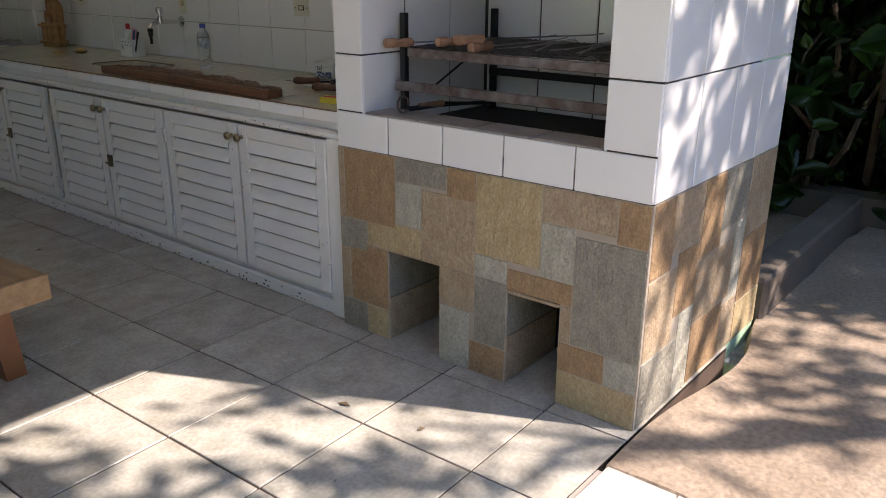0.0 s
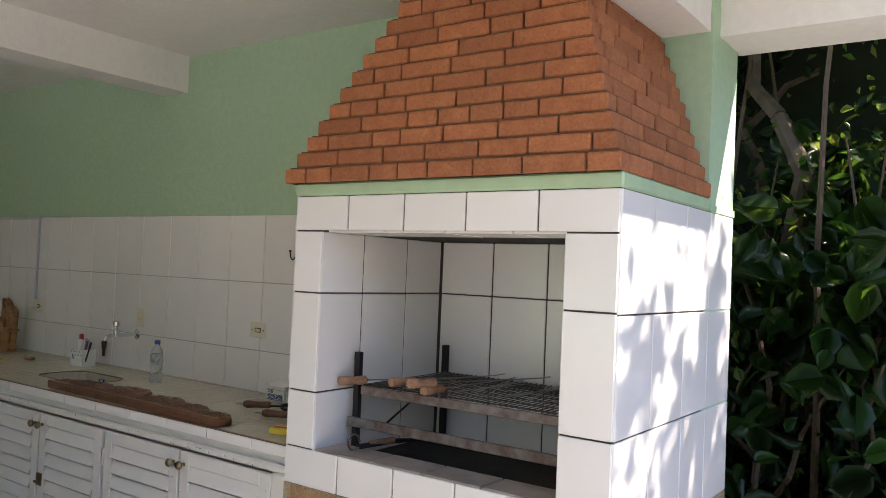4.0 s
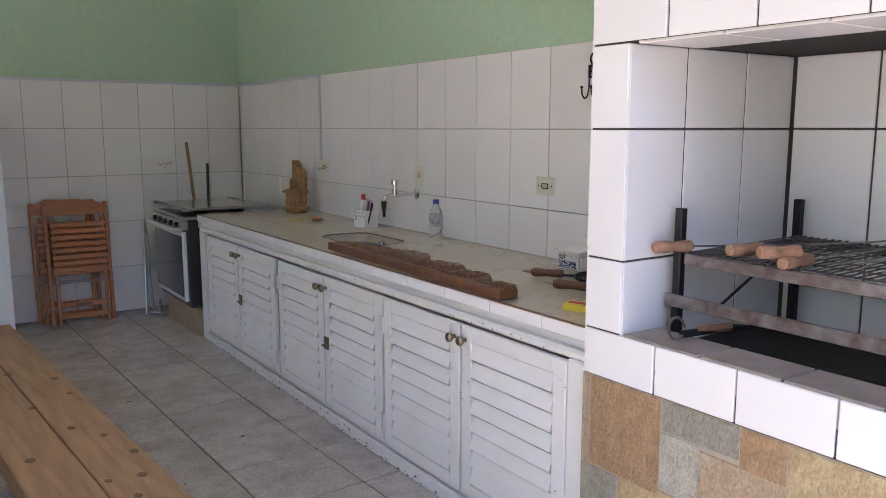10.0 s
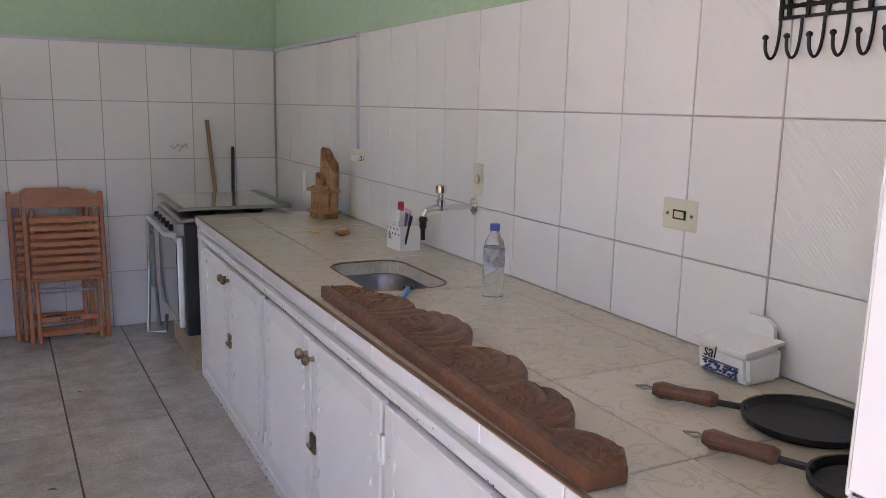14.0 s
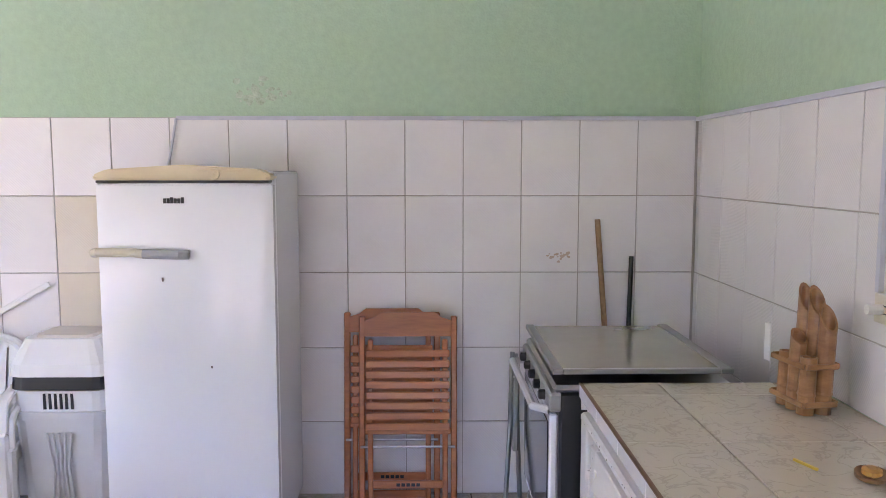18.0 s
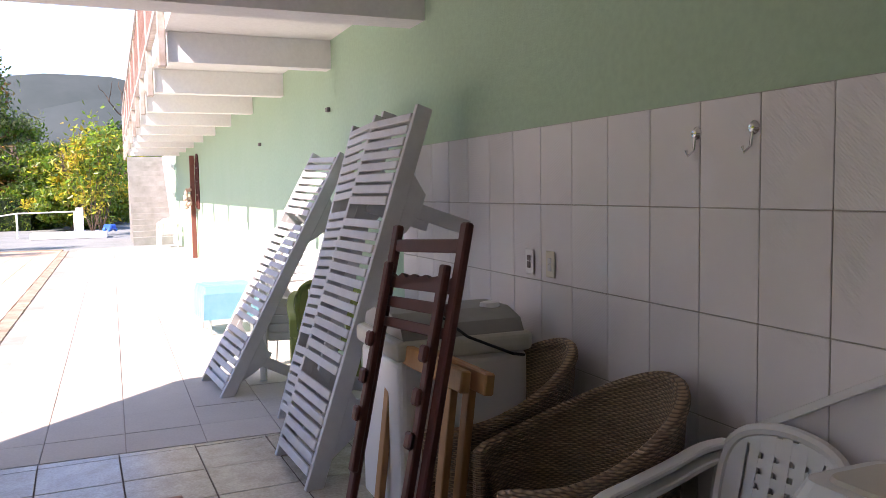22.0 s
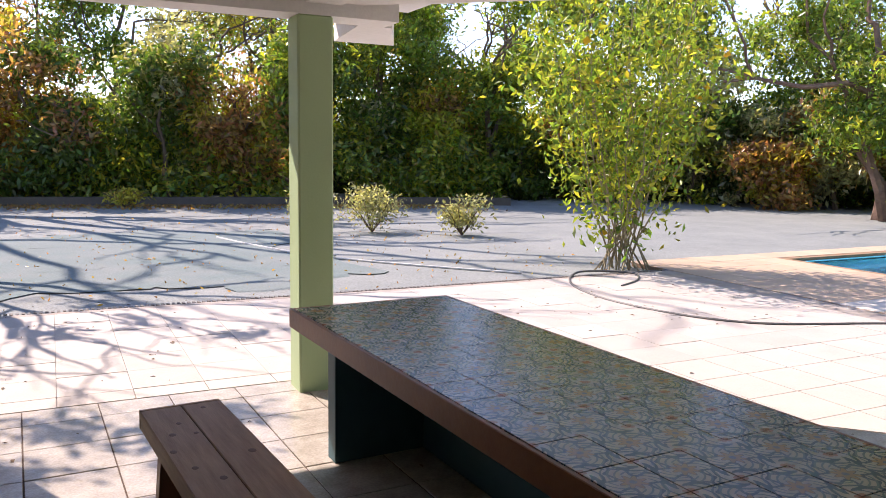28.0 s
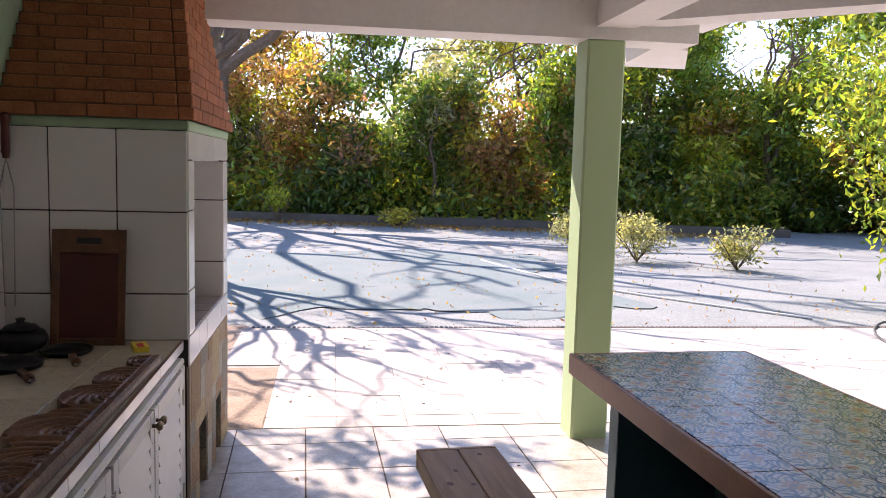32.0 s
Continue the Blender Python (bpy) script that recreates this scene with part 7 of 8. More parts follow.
def leaves(name, centres, size, material, parent, label="", seed=0, droop=0.0, fold=0.25, aspect=0.42, flat=0.0):
    """One mesh of many small folded leaves at the given centres (n x 3)."""
    rg = np.random.default_rng(seed)
    n = len(centres)
    d = rg.normal(size=(n, 3))
    d[:, 2] = d[:, 2] * (1 - flat) - droop
    d /= np.linalg.norm(d, axis=1)[:, None]
    u = np.cross(d, rg.normal(size=(n, 3)))
    u /= np.linalg.norm(u, axis=1)[:, None] + 1e-9
    w = np.cross(d, u)
    s = (size * rg.uniform(0.6, 1.3, n))[:, None]
    a, b = centres - d * s, centres + d * s
    l = centres + u * s * aspect * 2 * 0.5 + w * s * fold
    r = centres - u * s * aspect * 2 * 0.5 + w * s * fold
    co = np.stack([a, l, b, r], 1).reshape(-1, 3)
    me = bpy.data.meshes.new(name)
    me.vertices.add(4 * n)
    me.vertices.foreach_set("co", co.astype(np.float32).ravel())
    idx = np.arange(4 * n).reshape(-1, 4)
    tri = np.stack([idx[:, [0, 1, 2]], idx[:, [0, 2, 3]]], 1).reshape(-1)
    me.loops.add(6 * n)
    me.loops.foreach_set("vertex_index", tri.astype(np.int32))
    me.polygons.add(2 * n)
    me.polygons.foreach_set("loop_start", np.arange(0, 6 * n, 3, dtype=np.int32))
    me.polygons.foreach_set("loop_total", np.full(2 * n, 3, dtype=np.int32))
    me.update(calc_edges=True)
    me.materials.append(material)
    ob = new(name, me)
    ob.parent = parent
    if label:
        ob["label"] = label
    return ob


def broad_leaves(name, centres, size, material, parent, seed=0, droop=0.5):
    """Rounded, slightly folded leaves with a midrib."""
    rg = np.random.default_rng(seed)
    n = len(centres)
    d = rg.normal(size=(n, 3))
    d[:, 2] -= droop
    d /= np.linalg.norm(d, axis=1)[:, None]
    u = np.cross(d, rg.normal(size=(n, 3)))
    u /= np.linalg.norm(u, axis=1)[:, None] + 1e-9
    w = np.cross(d, u)
    s = (size * rg.uniform(0.5, 1.2, n))[:, None]
    st = ((-1, 0.0, 0.0), (-0.62, 0.5, 0.02), (-0.1, 0.68, 0.05), (0.45, 0.42, 0.0), (1.0, 0.0, -0.14))
    rows = []
    for a, b, h in st:
        mid = centres + d * s * a + w * s * h
        rows += [mid, mid + (u * b + w * 0.22 * b) * s, mid - (u * b - w * 0.22 * b) * s]
    co = np.stack(rows, 1).reshape(-1, 3)
    q = []
    for k in range(4):
        m0, m1 = 3 * k, 3 * k + 3
        for e in (1, 2):
            q += [(m0, m1, m1 + e), (m0, m1 + e, m0 + e)]
    tri = (np.arange(n)[:, None, None] * 15 + np.array(q)[None]).reshape(-1)
    f = len(tri) // 3
    me = bpy.data.meshes.new(name)
    me.vertices.add(len(co))
    me.vertices.foreach_set("co", co.astype(np.float32).ravel())
    me.loops.add(3 * f)
    me.loops.foreach_set("vertex_index", tri.astype(np.int32))
    me.polygons.add(f)
    me.polygons.foreach_set("loop_start", np.arange(0, 3 * f, 3, dtype=np.int32))
    me.polygons.foreach_set("loop_total", np.full(f, 3, dtype=np.int32))
    me.update(calc_edges=True)
    me.validate()
    me.materials.append(material)
    ob = new(name, me)
    ob.parent = parent
    return ob


def clumps(rg, blobs, n, shell=0.55, fuzz=0.16):
    """Points in many uneven clumps round the blobs (x, y, z, rx, ry, rz)."""
    B2 = np.array(blobs, float)
    vol = (B2[:, 3] * B2[:, 4] * B2[:, 5]) ** (2 / 3)
    k = rg.choice(len(B2), n, p=vol / vol.sum())
    sub = max(6, n // 90)
    ks = rg.choice(len(B2), sub, p=vol / vol.sum())
    v = rg.normal(size=(sub, 3))
    v /= np.linalg.norm(v, axis=1)[:, None]
    cc = B2[ks, :3] + v * B2[ks, 3:] * (rg.uniform(shell, 1.05, sub)[:, None])
    pick = rg.integers(0, sub, n)
    rad = B2[ks[pick], 3:] * fuzz
    return cc[pick] + rg.normal(size=(n, 3)) * rad


def limbs(bm, rg, base, top, r, depth, spread, tips, n=6):
    """A tapered limb that forks."""
    base, top = Vector(base), Vector(top)
    k = 5
    pts = [base.lerp(top, i / k) + Vector(rg.normal(size=3)) * (0.035 * (top - base).length) * (0 < i < k) for i in range(k + 1)]
    tube(bm, pts, r, n, r * 0.55)
    if depth == 0:
        tips.append(tuple(top))
        return
    ln = (top - base).length
    for i in range(int(rg.integers(2, 4))):
        st = pts[int(rg.integers(3, k + 1))]
        d = ((top - base).normalized() + Vector(rg.normal(size=3)) * spread).normalized()
        d.z = abs(d.z) * 0.9 + 0.08
        limbs(bm, rg, st, st + d * ln * rg.uniform(0.5, 0.8), r * 0.55, depth - 1, spread, tips, max(4, n - 1))


def tree(name, x, y, h, r, blobs, nleaf, size, material, label, seed=0, depth=2, lean=(0, 0), fuzz=0.16, trunk=0.45, bark=None, droop=0.2, extra=None):
    rg = np.random.default_rng(seed)
    t = thing(name, x, y, -0.1, 0, label, "tree" if name != "shrub" else "shrub")
    bm = bmesh.new()
    tips = []
    limbs(bm, rg, (0, 0, 0), (lean[0], lean[1], h * trunk), r, depth, 0.55, tips)
    part("trunk", bm, bark or BARK, t)
    if nleaf:
        leaves("crown", clumps(rg, blobs, nleaf, fuzz=fuzz), size, material, t, seed=seed, droop=droop)
    if extra:
        leaves("crown", clumps(rg, blobs, extra[0], fuzz=fuzz * 1.2), size, extra[1], t, seed=seed + 1, droop=droop)
    return t


# foliage beside the grill: broad dark leaves on a bank
def bank(name, x0, x1, y0, y1, h, n, size, material, label, seed):
    rg = np.random.default_rng(seed)
    t = thing(name, (x0 + x1) / 2, (y0 + y1) / 2, -0.06, 0, label, "bush")
    bm = bmesh.new()
    for i in range(26):
        px, py = rg.uniform(-(x1 - x0) / 2, (x1 - x0) / 2), rg.uniform(-(y1 - y0) / 2, (y1 - y0) / 2)
        q = [(px, py, 0)]
        for k in range(5):
            q.append((q[-1][0] + rg.normal() * 0.12 - 0.03, q[-1][1] + rg.normal() * 0.12, (k + 1) * h / 5))
        tube(bm, q, 0.025, 5, 0.006)
    tagged(part("stem", bm, BARK, t), kind="stuff")
    bl = [(rg.uniform(x0, x1) - (x0 + x1) / 2, rg.uniform(y0, y1) - (y0 + y1) / 2, rg.uniform(0.2, h), 0.5, 0.5, 0.45) for _ in range(34)]
    c = clumps(rg, bl, n, 0.3, 0.5)
    c = c[c[:, 2] > 0.1]
    broad_leaves("foliage", c, size, material, t, seed=seed)
    return t


bank("ivy_bank", 2.1, 3.4, -9.6, -3.0, 2.4, 4200, 0.115, LB, "dense dark bank of broad-leaved climbers", 3)
bank("ivy_bank", 1.9, 2.5, -8.2, -4.6, 1.2, 1300, 0.13, LB, "low broad-leaved plants at the foot of the bank", 5)
bank("bramble", 2.3, 3.6, -9.0, -3.2, 4.4, 7000, 0.04, LD, "small-leaved tangled bush above the bank", 7)
# added screen: its near-black colour stands for the shade behind the leaves
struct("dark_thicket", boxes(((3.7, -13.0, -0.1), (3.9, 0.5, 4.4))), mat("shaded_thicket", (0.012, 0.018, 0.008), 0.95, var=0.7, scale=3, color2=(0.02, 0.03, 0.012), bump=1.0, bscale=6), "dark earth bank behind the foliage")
tr0 = tree("tree", 2.9, -5.9, 6.0, 0.10, [(0, 0, 4.4, 1.6, 1.8, 1.0), (-0.6, -1.2, 3.8, 1.0, 1.2, 0.8)], 5000, 0.05, LG, "slim tree rising out of the bank beside the grill", 21, 2, (-0.3, 0.2))
rg = np.random.default_rng(23)
bl = [(rg.uniform(-2.1, 0.7), rg.uniform(-1.6, 3.6), rg.uniform(3.3, 4.7), 0.7, 0.7, 0.35) for _ in range(26)]
broad_leaves("crown", clumps(rg, bl, 9000, 0.3, 0.45), 0.10, LB, tr0, seed=24)

# shade trees on the sun's side, which dapple the grill and the paving
dap = tree("tree", 2.95, -10.95, 7.5, 0.16, [(-0.9, 0.9, 4.8, 1.1, 1.1, 0.9), (-2.63, 1.77, 4.8, 0.8, 0.7, 0.3), (-2.3, 1.3, 4.8, 0.9, 0.7, 0.4), (0.0, 0.0, 5.2, 1.7, 1.7, 1.2), (-0.4, 1.8, 4.5, 1.0, 1.0, 0.7)], 3000, 0.085, LG, "leafy tree that dapples the barbecue", 31, 3, (-0.7, 0.2), trunk=0.4)
leaves("crown", clumps(np.random.default_rng(38), [(0.2, -0.1, 4.8, 1.3, 1.0, 0.5), (0.6, 0.5, 4.6, 0.9, 0.8, 0.5)], 1700), 0.085, LG, dap, seed=39)
yt = tree("tree", 1.65, -14.75, 8.0, 0.17, [(-1.8, 3.2, 4.3, 1.2, 1.1, 0.3), (-3.2, 2.9, 4.5, 1.3, 1.0, 0.3), (-0.8, 3.7, 4.3, 0.9, 0.9, 0.3), (-3.6, 1.2, 5.6, 1.2, 1.2, 0.5), (0, 0, 6.3, 1.6, 1.6, 1.0)], 1000, 0.075, LY, "sparse yellowing tree over the yard", 33, 3, (-0.8, 0.5), trunk=0.42, fuzz=0.12)
rg = np.random.default_rng(34)
for tx, ty, tz in ((-2.2, 3.6, 4.4), (-3.6, 3.0, 4.7), (-0.9, 3.9, 4.4)):
    bm = bmesh.new()
    limbs(bm, rg, (-0.4, 0.25, 2.6), (tx * 0.6, ty * 0.6, 2.6 + (tz - 2.6) * 0.75), 0.06, 3, 0.5, [])
    part("limb", bm, BARK, yt)
rg = np.random.default_rng(36)
bare = thing("tree", 2.2, -25.9, -0.1, 0, "tall nearly bare tree at the edge of the yard", "tree")
part("trunk", tubes(([(0, 0, 0), (0.05, 0.05, 2.5), (-0.1, 0.1, 5.2)], 0.42), n=10), BARK, bare)
for k, (dx, dy, dz) in enumerate(((-4.2, 1.2, 3.2), (3.2, 0.8, 3.6), (-1.8, -2.0, 5.5), (-3.2, 2.6, 5.2), (1.4, 2.2, 5.8), (-5.4, 0.4, 4.6), (0.2, 0.4, 7.0))):
    bm = bmesh.new()
    limbs(bm, rg, (-0.08, 0.08, 4.2 + 0.15 * k), (dx, dy, 4.2 + dz), 0.2, 3, 0.6, [])
    part("limb", bm, BARK, bare)
leaves("crown", clumps(rg, [(-3, 1, 9, 3, 2, 2), (2, 0, 10, 2, 2, 2)], 420, fuzz=0.2), 0.12, LY, bare, seed=37)

# multi-stemmed yellow flowering bush by the pool
rg = np.random.default_rng(41)
bu = thing("flowering_bush", -8.6, -9.7, -0.05, 0, "tall multi-stemmed bush with yellow-green leaves and yellow flowers", "bush")
bm = bmesh.new()
tips = []
for i in range(26):
    a = i * 2.4
    rr = 0.55 + 0.95 * rg.random()
    q = [(0.2 * rg.normal(), 0.2 * rg.normal(), 0)]
    hh = rg.uniform(2.4, 4.7)
    for k in range(1, 7):
        f = k / 6
        q.append((rr * math.cos(a) * f ** 1.05 + rg.normal() * 0.05, rr * math.sin(a) * f ** 1.05 + rg.normal() * 0.04, hh * f))
    tube(bm, q, 0.014, 5, 0.004)
    tips += q[2:] + q[4:]
part("stem", bm, mat("pale_stems", (0.33, 0.27, 0.17), 0.8, var=0.5), bu)
T = np.array(tips)
c = T[rg.integers(0, len(T), 7600)] + rg.normal(size=(7600, 3)) * np.array([0.24, 0.24, 0.2])
leaves("leaves", c[:4000], 0.058, LY2, bu, seed=2, droop=0.6)
leaves("leaves", c[4000:], 0.058, LG, bu, seed=3, droop=0.6)
fl = leaves("blossom", T[rg.integers(0, len(T), 46)] + rg.normal(size=(46, 3)) * 0.25, 0.06, mat("yellow_petals", (0.75, 0.42, 0.02), 0.6), bu, seed=4, aspect=0.9)
tagged(fl, kind="stuff")
c = np.stack([rg.normal(size=90) * 0.3, rg.normal(size=90) * 0.3, rg.uniform(0.25, 0.9, 90)], 1)
leaves("low_leaves", c, 0.075, LG, bu, seed=5, droop=0.4)


def shrub(x, y, h, w, material, n, size, label, seed):
    rg = np.random.default_rng(seed)
    s = thing("shrub", x, y, -0.06, 0, label, "shrub")
    bm = bmesh.new()
    for i in range(9):
        a = i * 2.4
        tube(bm, [(0, 0, 0), (w * 0.3 * math.cos(a), w * 0.3 * math.sin(a), h * 0.5), (w * 0.55 * math.cos(a), w * 0.55 * math.sin(a), h * 0.85)], 0.015, 5, 0.005)
    part("stem", bm, BARK, s)
    c = clumps(rg, [(0, 0, h * 0.6, w * 0.5, w * 0.5, h * 0.4)], n, 0.3, 0.3)
    c[:, 2] = np.abs(c[:, 2])
    leaves("foliage", c, size, material, s, seed=seed)
    return s


shrub(-8.6, -14.5, 0.72, 0.95, LS, 900, 0.05, "pale grey-green shrub on the sand", 51)
shrub(-7.15, -15.6, 0.8, 1.1, LS, 1500, 0.045, "round grey-green shrub on the sand", 52)
shrub(-6.5, -17.5, 0.9, 0.9, LS, 700, 0.05, "small sparse shrub on the sand", 53)
shrub(-3.2, -23.4, 0.5, 1.1, LY, 500, 0.07, "low yellowing plants at the yard's edge", 54)
shrub(0.2, -24.6, 0.9, 1.0, LY2, 500, 0.08, "bright green spiky plant at the yard's edge", 56)
shrub(-25.6, -13.4, 0.8, 1.0, LD, 500, 0.07, "dark low shrub at the pool's end", 55)

# belt of trees and bushes round the yard
rs = random.Random(77)
MATS = [LG, LD, LY2, LG, LS, LY, LG, LS, LD, LR, LR]
belt = []
for i in range(19):
    belt.append((13 - i * 1.6 + rs.uniform(-0.4, 0.4), -27.2 + 0.2 * i * (i > 7) - rs.uniform(0, 2.0)))
for i in range(10):
    belt.append((-17.5 - i * 0.95 + rs.uniform(-.4, .4), -24.6 + i * 1.2))
for i, (x, y) in enumerate(belt):
    h = rs.uniform(2.8, 4.9)
    w = rs.uniform(1.3, 1.9)
    m = MATS[rs.randrange(len(MATS))]
    bl = [(rs.uniform(-0.6, 0.6) * w, rs.uniform(-0.5, 0.5) * w, rs.uniform(0.12, 0.95) * h, w * rs.uniform(0.4, 0.75), w * rs.uniform(0.4, 0.75), h * rs.uniform(0.13, 0.22)) for _ in range(9)]
    tree("tree", x, y, h, 0.09, bl, 4600, 0.112, m, "leafy bush tree in the belt behind the yard", 100 + i, 2, (rs.uniform(-.4, .4), rs.uniform(-.4, .4)), fuzz=0.28, trunk=0.5, extra=(1700, (LY, LR, LY2, LS)[i % 4]))
for i in range(15):
    x, y = 13 - i * 2.1 + rs.uniform(-0.8, 0.8), -31.5 - rs.uniform(0, 3)
    h = rs.uniform(7.2, 10.2)
    bl = [(rs.uniform(-1.2, 1.2), rs.uniform(-1.2, 1.2), rs.uniform(0.35, 1.0) * h, rs.uniform(0.7, 1.3), rs.uniform(0.7, 1.3), rs.uniform(0.6, 1.3)) for _ in range(9)]
    tree("tree", x, y, h, 0.14, bl, 2400, 0.115, (LD, LG, LS, LG, LY, LD, LR)[i % 7], "tall thin tree with sky showing through its crown", 200 + i, 3, (rs.uniform(-.6, .6), rs.uniform(-.4, .4)), fuzz=0.35, trunk=0.62, extra=(700, (LY, LR, LG)[i % 3]))
# dense tall bamboo-like screen and trees by the pool
for i, (x, y, h, w, m) in enumerate(((-15.0, -24.6, 7.0, 2.0, LG), (-18.5, -25.5, 8.0, 2.2, LG), (-21.5, -23.0, 8.5, 2.3, LD), (-11.5, -25.8, 7.0, 2.0, LG), (-24.5, -19.5, 9.0, 2.2, LD), (-29.0, -16.8, 9.0, 2.4, LD), (-34.0, -17.5, 9.0, 2.4, LG))):
    bl = [(rs.uniform(-0.7, 0.7) * w, rs.uniform(-0.7, 0.7) * w, rs.uniform(0.08, 1.0) * h, w * 0.5, w * 0.5, h * 0.13) for _ in range(16)]
    tree("tree", x, y, h, 0.16, bl, 9000, 0.11, m, "dense tall green tree screening the garden", 300 + i, 3, (0.2, 0.1), fuzz=0.28, trunk=0.5, extra=(2500, LY2))
for i, (x, y, h, w, m, e) in enumerate(((-45.5, -21.5, 12.0, 3.4, LD, LG), (-55.0, -18.0, 13.0, 4.0, LD, LG), (-50.0, -7.0, 5.5, 2.6, LG, LS), (-44.0, -5.0, 3.6, 2.0, LD, LG), (-47.0, -2.0, 4.4, 2.0, LG, LY), (-52.0, -0.0, 6.0, 2.6, LD, LG), (-42.0, -22.0, 9.0, 3.0, LG, LY), (-37.5, -22.0, 8.5, 2.6, LD, LG), (-40.5, -3.4, 3.4, 1.4, LG, LY), (-54.0, -12.0, 10.0, 4.0, LD, LG))):
    bl = [(rs.uniform(-0.7, 0.7) * w, rs.uniform(-0.7, 0.7) * w, rs.uniform(0.08, 1.0) * h, w * 0.5, w * 0.5, h * 0.13) for _ in range(18)]
    tree("tree", x, y, h, 0.22, bl, 13000, 0.13, m, "large tree behind the hedge at the far side of the pool", 400 + i, 3, (0.2, 0.1), fuzz=0.28, trunk=0.55, extra=(4000, e))
bt2 = tree("tree", -44.5, -9.6, 6.0, 0.16, [], 0, 0.1, LG, "bare pale branching tree behind the hedge", 450, 4, (0.3, -0.6), trunk=0.4, bark=mat("pale_bark", (0.24, 0.21, 0.175), 0.9, var=0.5))

# tall russet tree: a dense cone of small dark and rust leaves
rg = np.random.default_rng(61)
bl = [(rg.uniform(-1, 1) * 4.2 * (1 - 0.75 * (k / 60) ** 3), rg.uniform(-1, 1) * 5.4 * (1 - 0.75 * (k / 60) ** 3), 1.4 + 18 * k / 60, 1.8 - 0.5 * k / 60, 1.8 - 0.5 * k / 60, 1.3) for k in [q * 0.6 for q in range(100)]]
tree("tree", -49.5, -13.4, 19.0, 0.3, bl, 46000, 0.15, LD, "tall dense tree with dark green and russet leaves", 611, 3, (0.1, 0.1), fuzz=0.3, trunk=0.5, extra=(34000, LO))
# leafy tree with several trunks by the pool
rg = np.random.default_rng(63)
mt3 = thing("tree", -21.0, -14.2, -0.1, 0, "leafy tree with a cluster of reddish trunks at the pool's corner", "tree")
RBARK = mat("reddish_bark", (0.20, 0.12, 0.085), 0.9, var=0.8, scale=9, color2=(0.09, 0.055, 0.04), bump=0.6, bscale=30)
for px, py, tx, ty in ((0.0, 0.0, -0.6, 0.2), (0.3, 0.1, 1.3, 0.4), (0.12, -0.25, 0.3, -0.9), (-0.2, 0.1, -1.4, 0.1)):
    bm = bmesh.new()
    limbs(bm, rg, (px, py, 0), (px + tx, py + ty, 4.2), 0.14, 3, 0.5, [])
    part("trunk", bm, RBARK, mt3)
bl = [(rg.uniform(-2.8, 2.8), rg.uniform(-2.0, 2.0), rg.uniform(1.9, 10.0), 0.95, 0.95, 0.8) for _ in range(44)]
leaves("crown", clumps(rg, bl, 18000, fuzz=0.22), 0.085, LG, mt3, seed=64, droop=0.6)
leaves("crown", clumps(rg, bl, 4000, fuzz=0.24), 0.085, LY2, mt3, seed=65, droop=0.6)
leaves("crown", clumps(rg, bl, 9000, fuzz=0.24), 0.085, LD, mt3, seed=66, droop=0.6)
# yellow flowering shrub by the stair
shrub(-35.0, -2.2, 4.4, 2.2, LG, 1600, 0.12, "tall shrub with yellow flowers by the stair", 66)
shrub(-34.6, -2.5, 3.8, 2.0, LY, 700, 0.11, "yellow blossoming shrub by the stair", 67)

# clipped hedge
hd = thing("hedge", -42.0, -12.2, -0.1, 0, "long clipped dark green hedge", "hedge")
rg = np.random.default_rng(9)
# dark core: the shade between the hedge leaves is put into its colour
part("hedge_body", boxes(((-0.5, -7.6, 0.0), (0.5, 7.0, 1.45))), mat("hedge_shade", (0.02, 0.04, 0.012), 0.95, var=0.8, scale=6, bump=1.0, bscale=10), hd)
n = 9000
f = rg.integers(0, 3, n)
c = np.stack([np.where(f == 0, 0.52, rg.uniform(-0.5, 0.55, n)), rg.uniform(-7.6, 7.0, n), np.where(f == 1, 1.5, rg.uniform(0.05, 1.5, n))], 1)
c[f == 2, 0] = 0.52
c += rg.normal(size=(n, 3)) * 0.05
leaves("hedge_leaves", c, 0.075, LD, hd, seed=12)
h2 = thing("hedge", -35.0, -19.4, -0.1, 82, "long clipped dark green hedge returning along the pool", "hedge")
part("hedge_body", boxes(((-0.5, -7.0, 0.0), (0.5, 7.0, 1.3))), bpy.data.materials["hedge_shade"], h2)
leaves("hedge_leaves", c * np.array([1, 0.93, 0.9]), 0.075, LD, h2, seed=13)

# undergrowth that closes the belt: a dark sheet coloured as shade, then leaves
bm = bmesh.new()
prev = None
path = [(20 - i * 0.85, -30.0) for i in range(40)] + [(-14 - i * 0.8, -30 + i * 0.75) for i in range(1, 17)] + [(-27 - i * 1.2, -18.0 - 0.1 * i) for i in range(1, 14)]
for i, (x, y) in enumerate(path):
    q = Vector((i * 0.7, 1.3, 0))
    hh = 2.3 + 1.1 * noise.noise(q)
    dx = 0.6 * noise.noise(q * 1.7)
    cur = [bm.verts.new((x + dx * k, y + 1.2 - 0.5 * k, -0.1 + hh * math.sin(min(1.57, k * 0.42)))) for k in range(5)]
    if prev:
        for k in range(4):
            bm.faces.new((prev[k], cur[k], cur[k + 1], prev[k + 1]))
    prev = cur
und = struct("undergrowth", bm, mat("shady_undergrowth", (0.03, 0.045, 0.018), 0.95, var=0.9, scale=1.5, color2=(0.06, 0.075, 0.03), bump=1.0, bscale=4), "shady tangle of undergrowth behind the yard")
rg = np.random.default_rng(90)
P = np.array(path)
k = rg.integers(0, len(P), 26000)
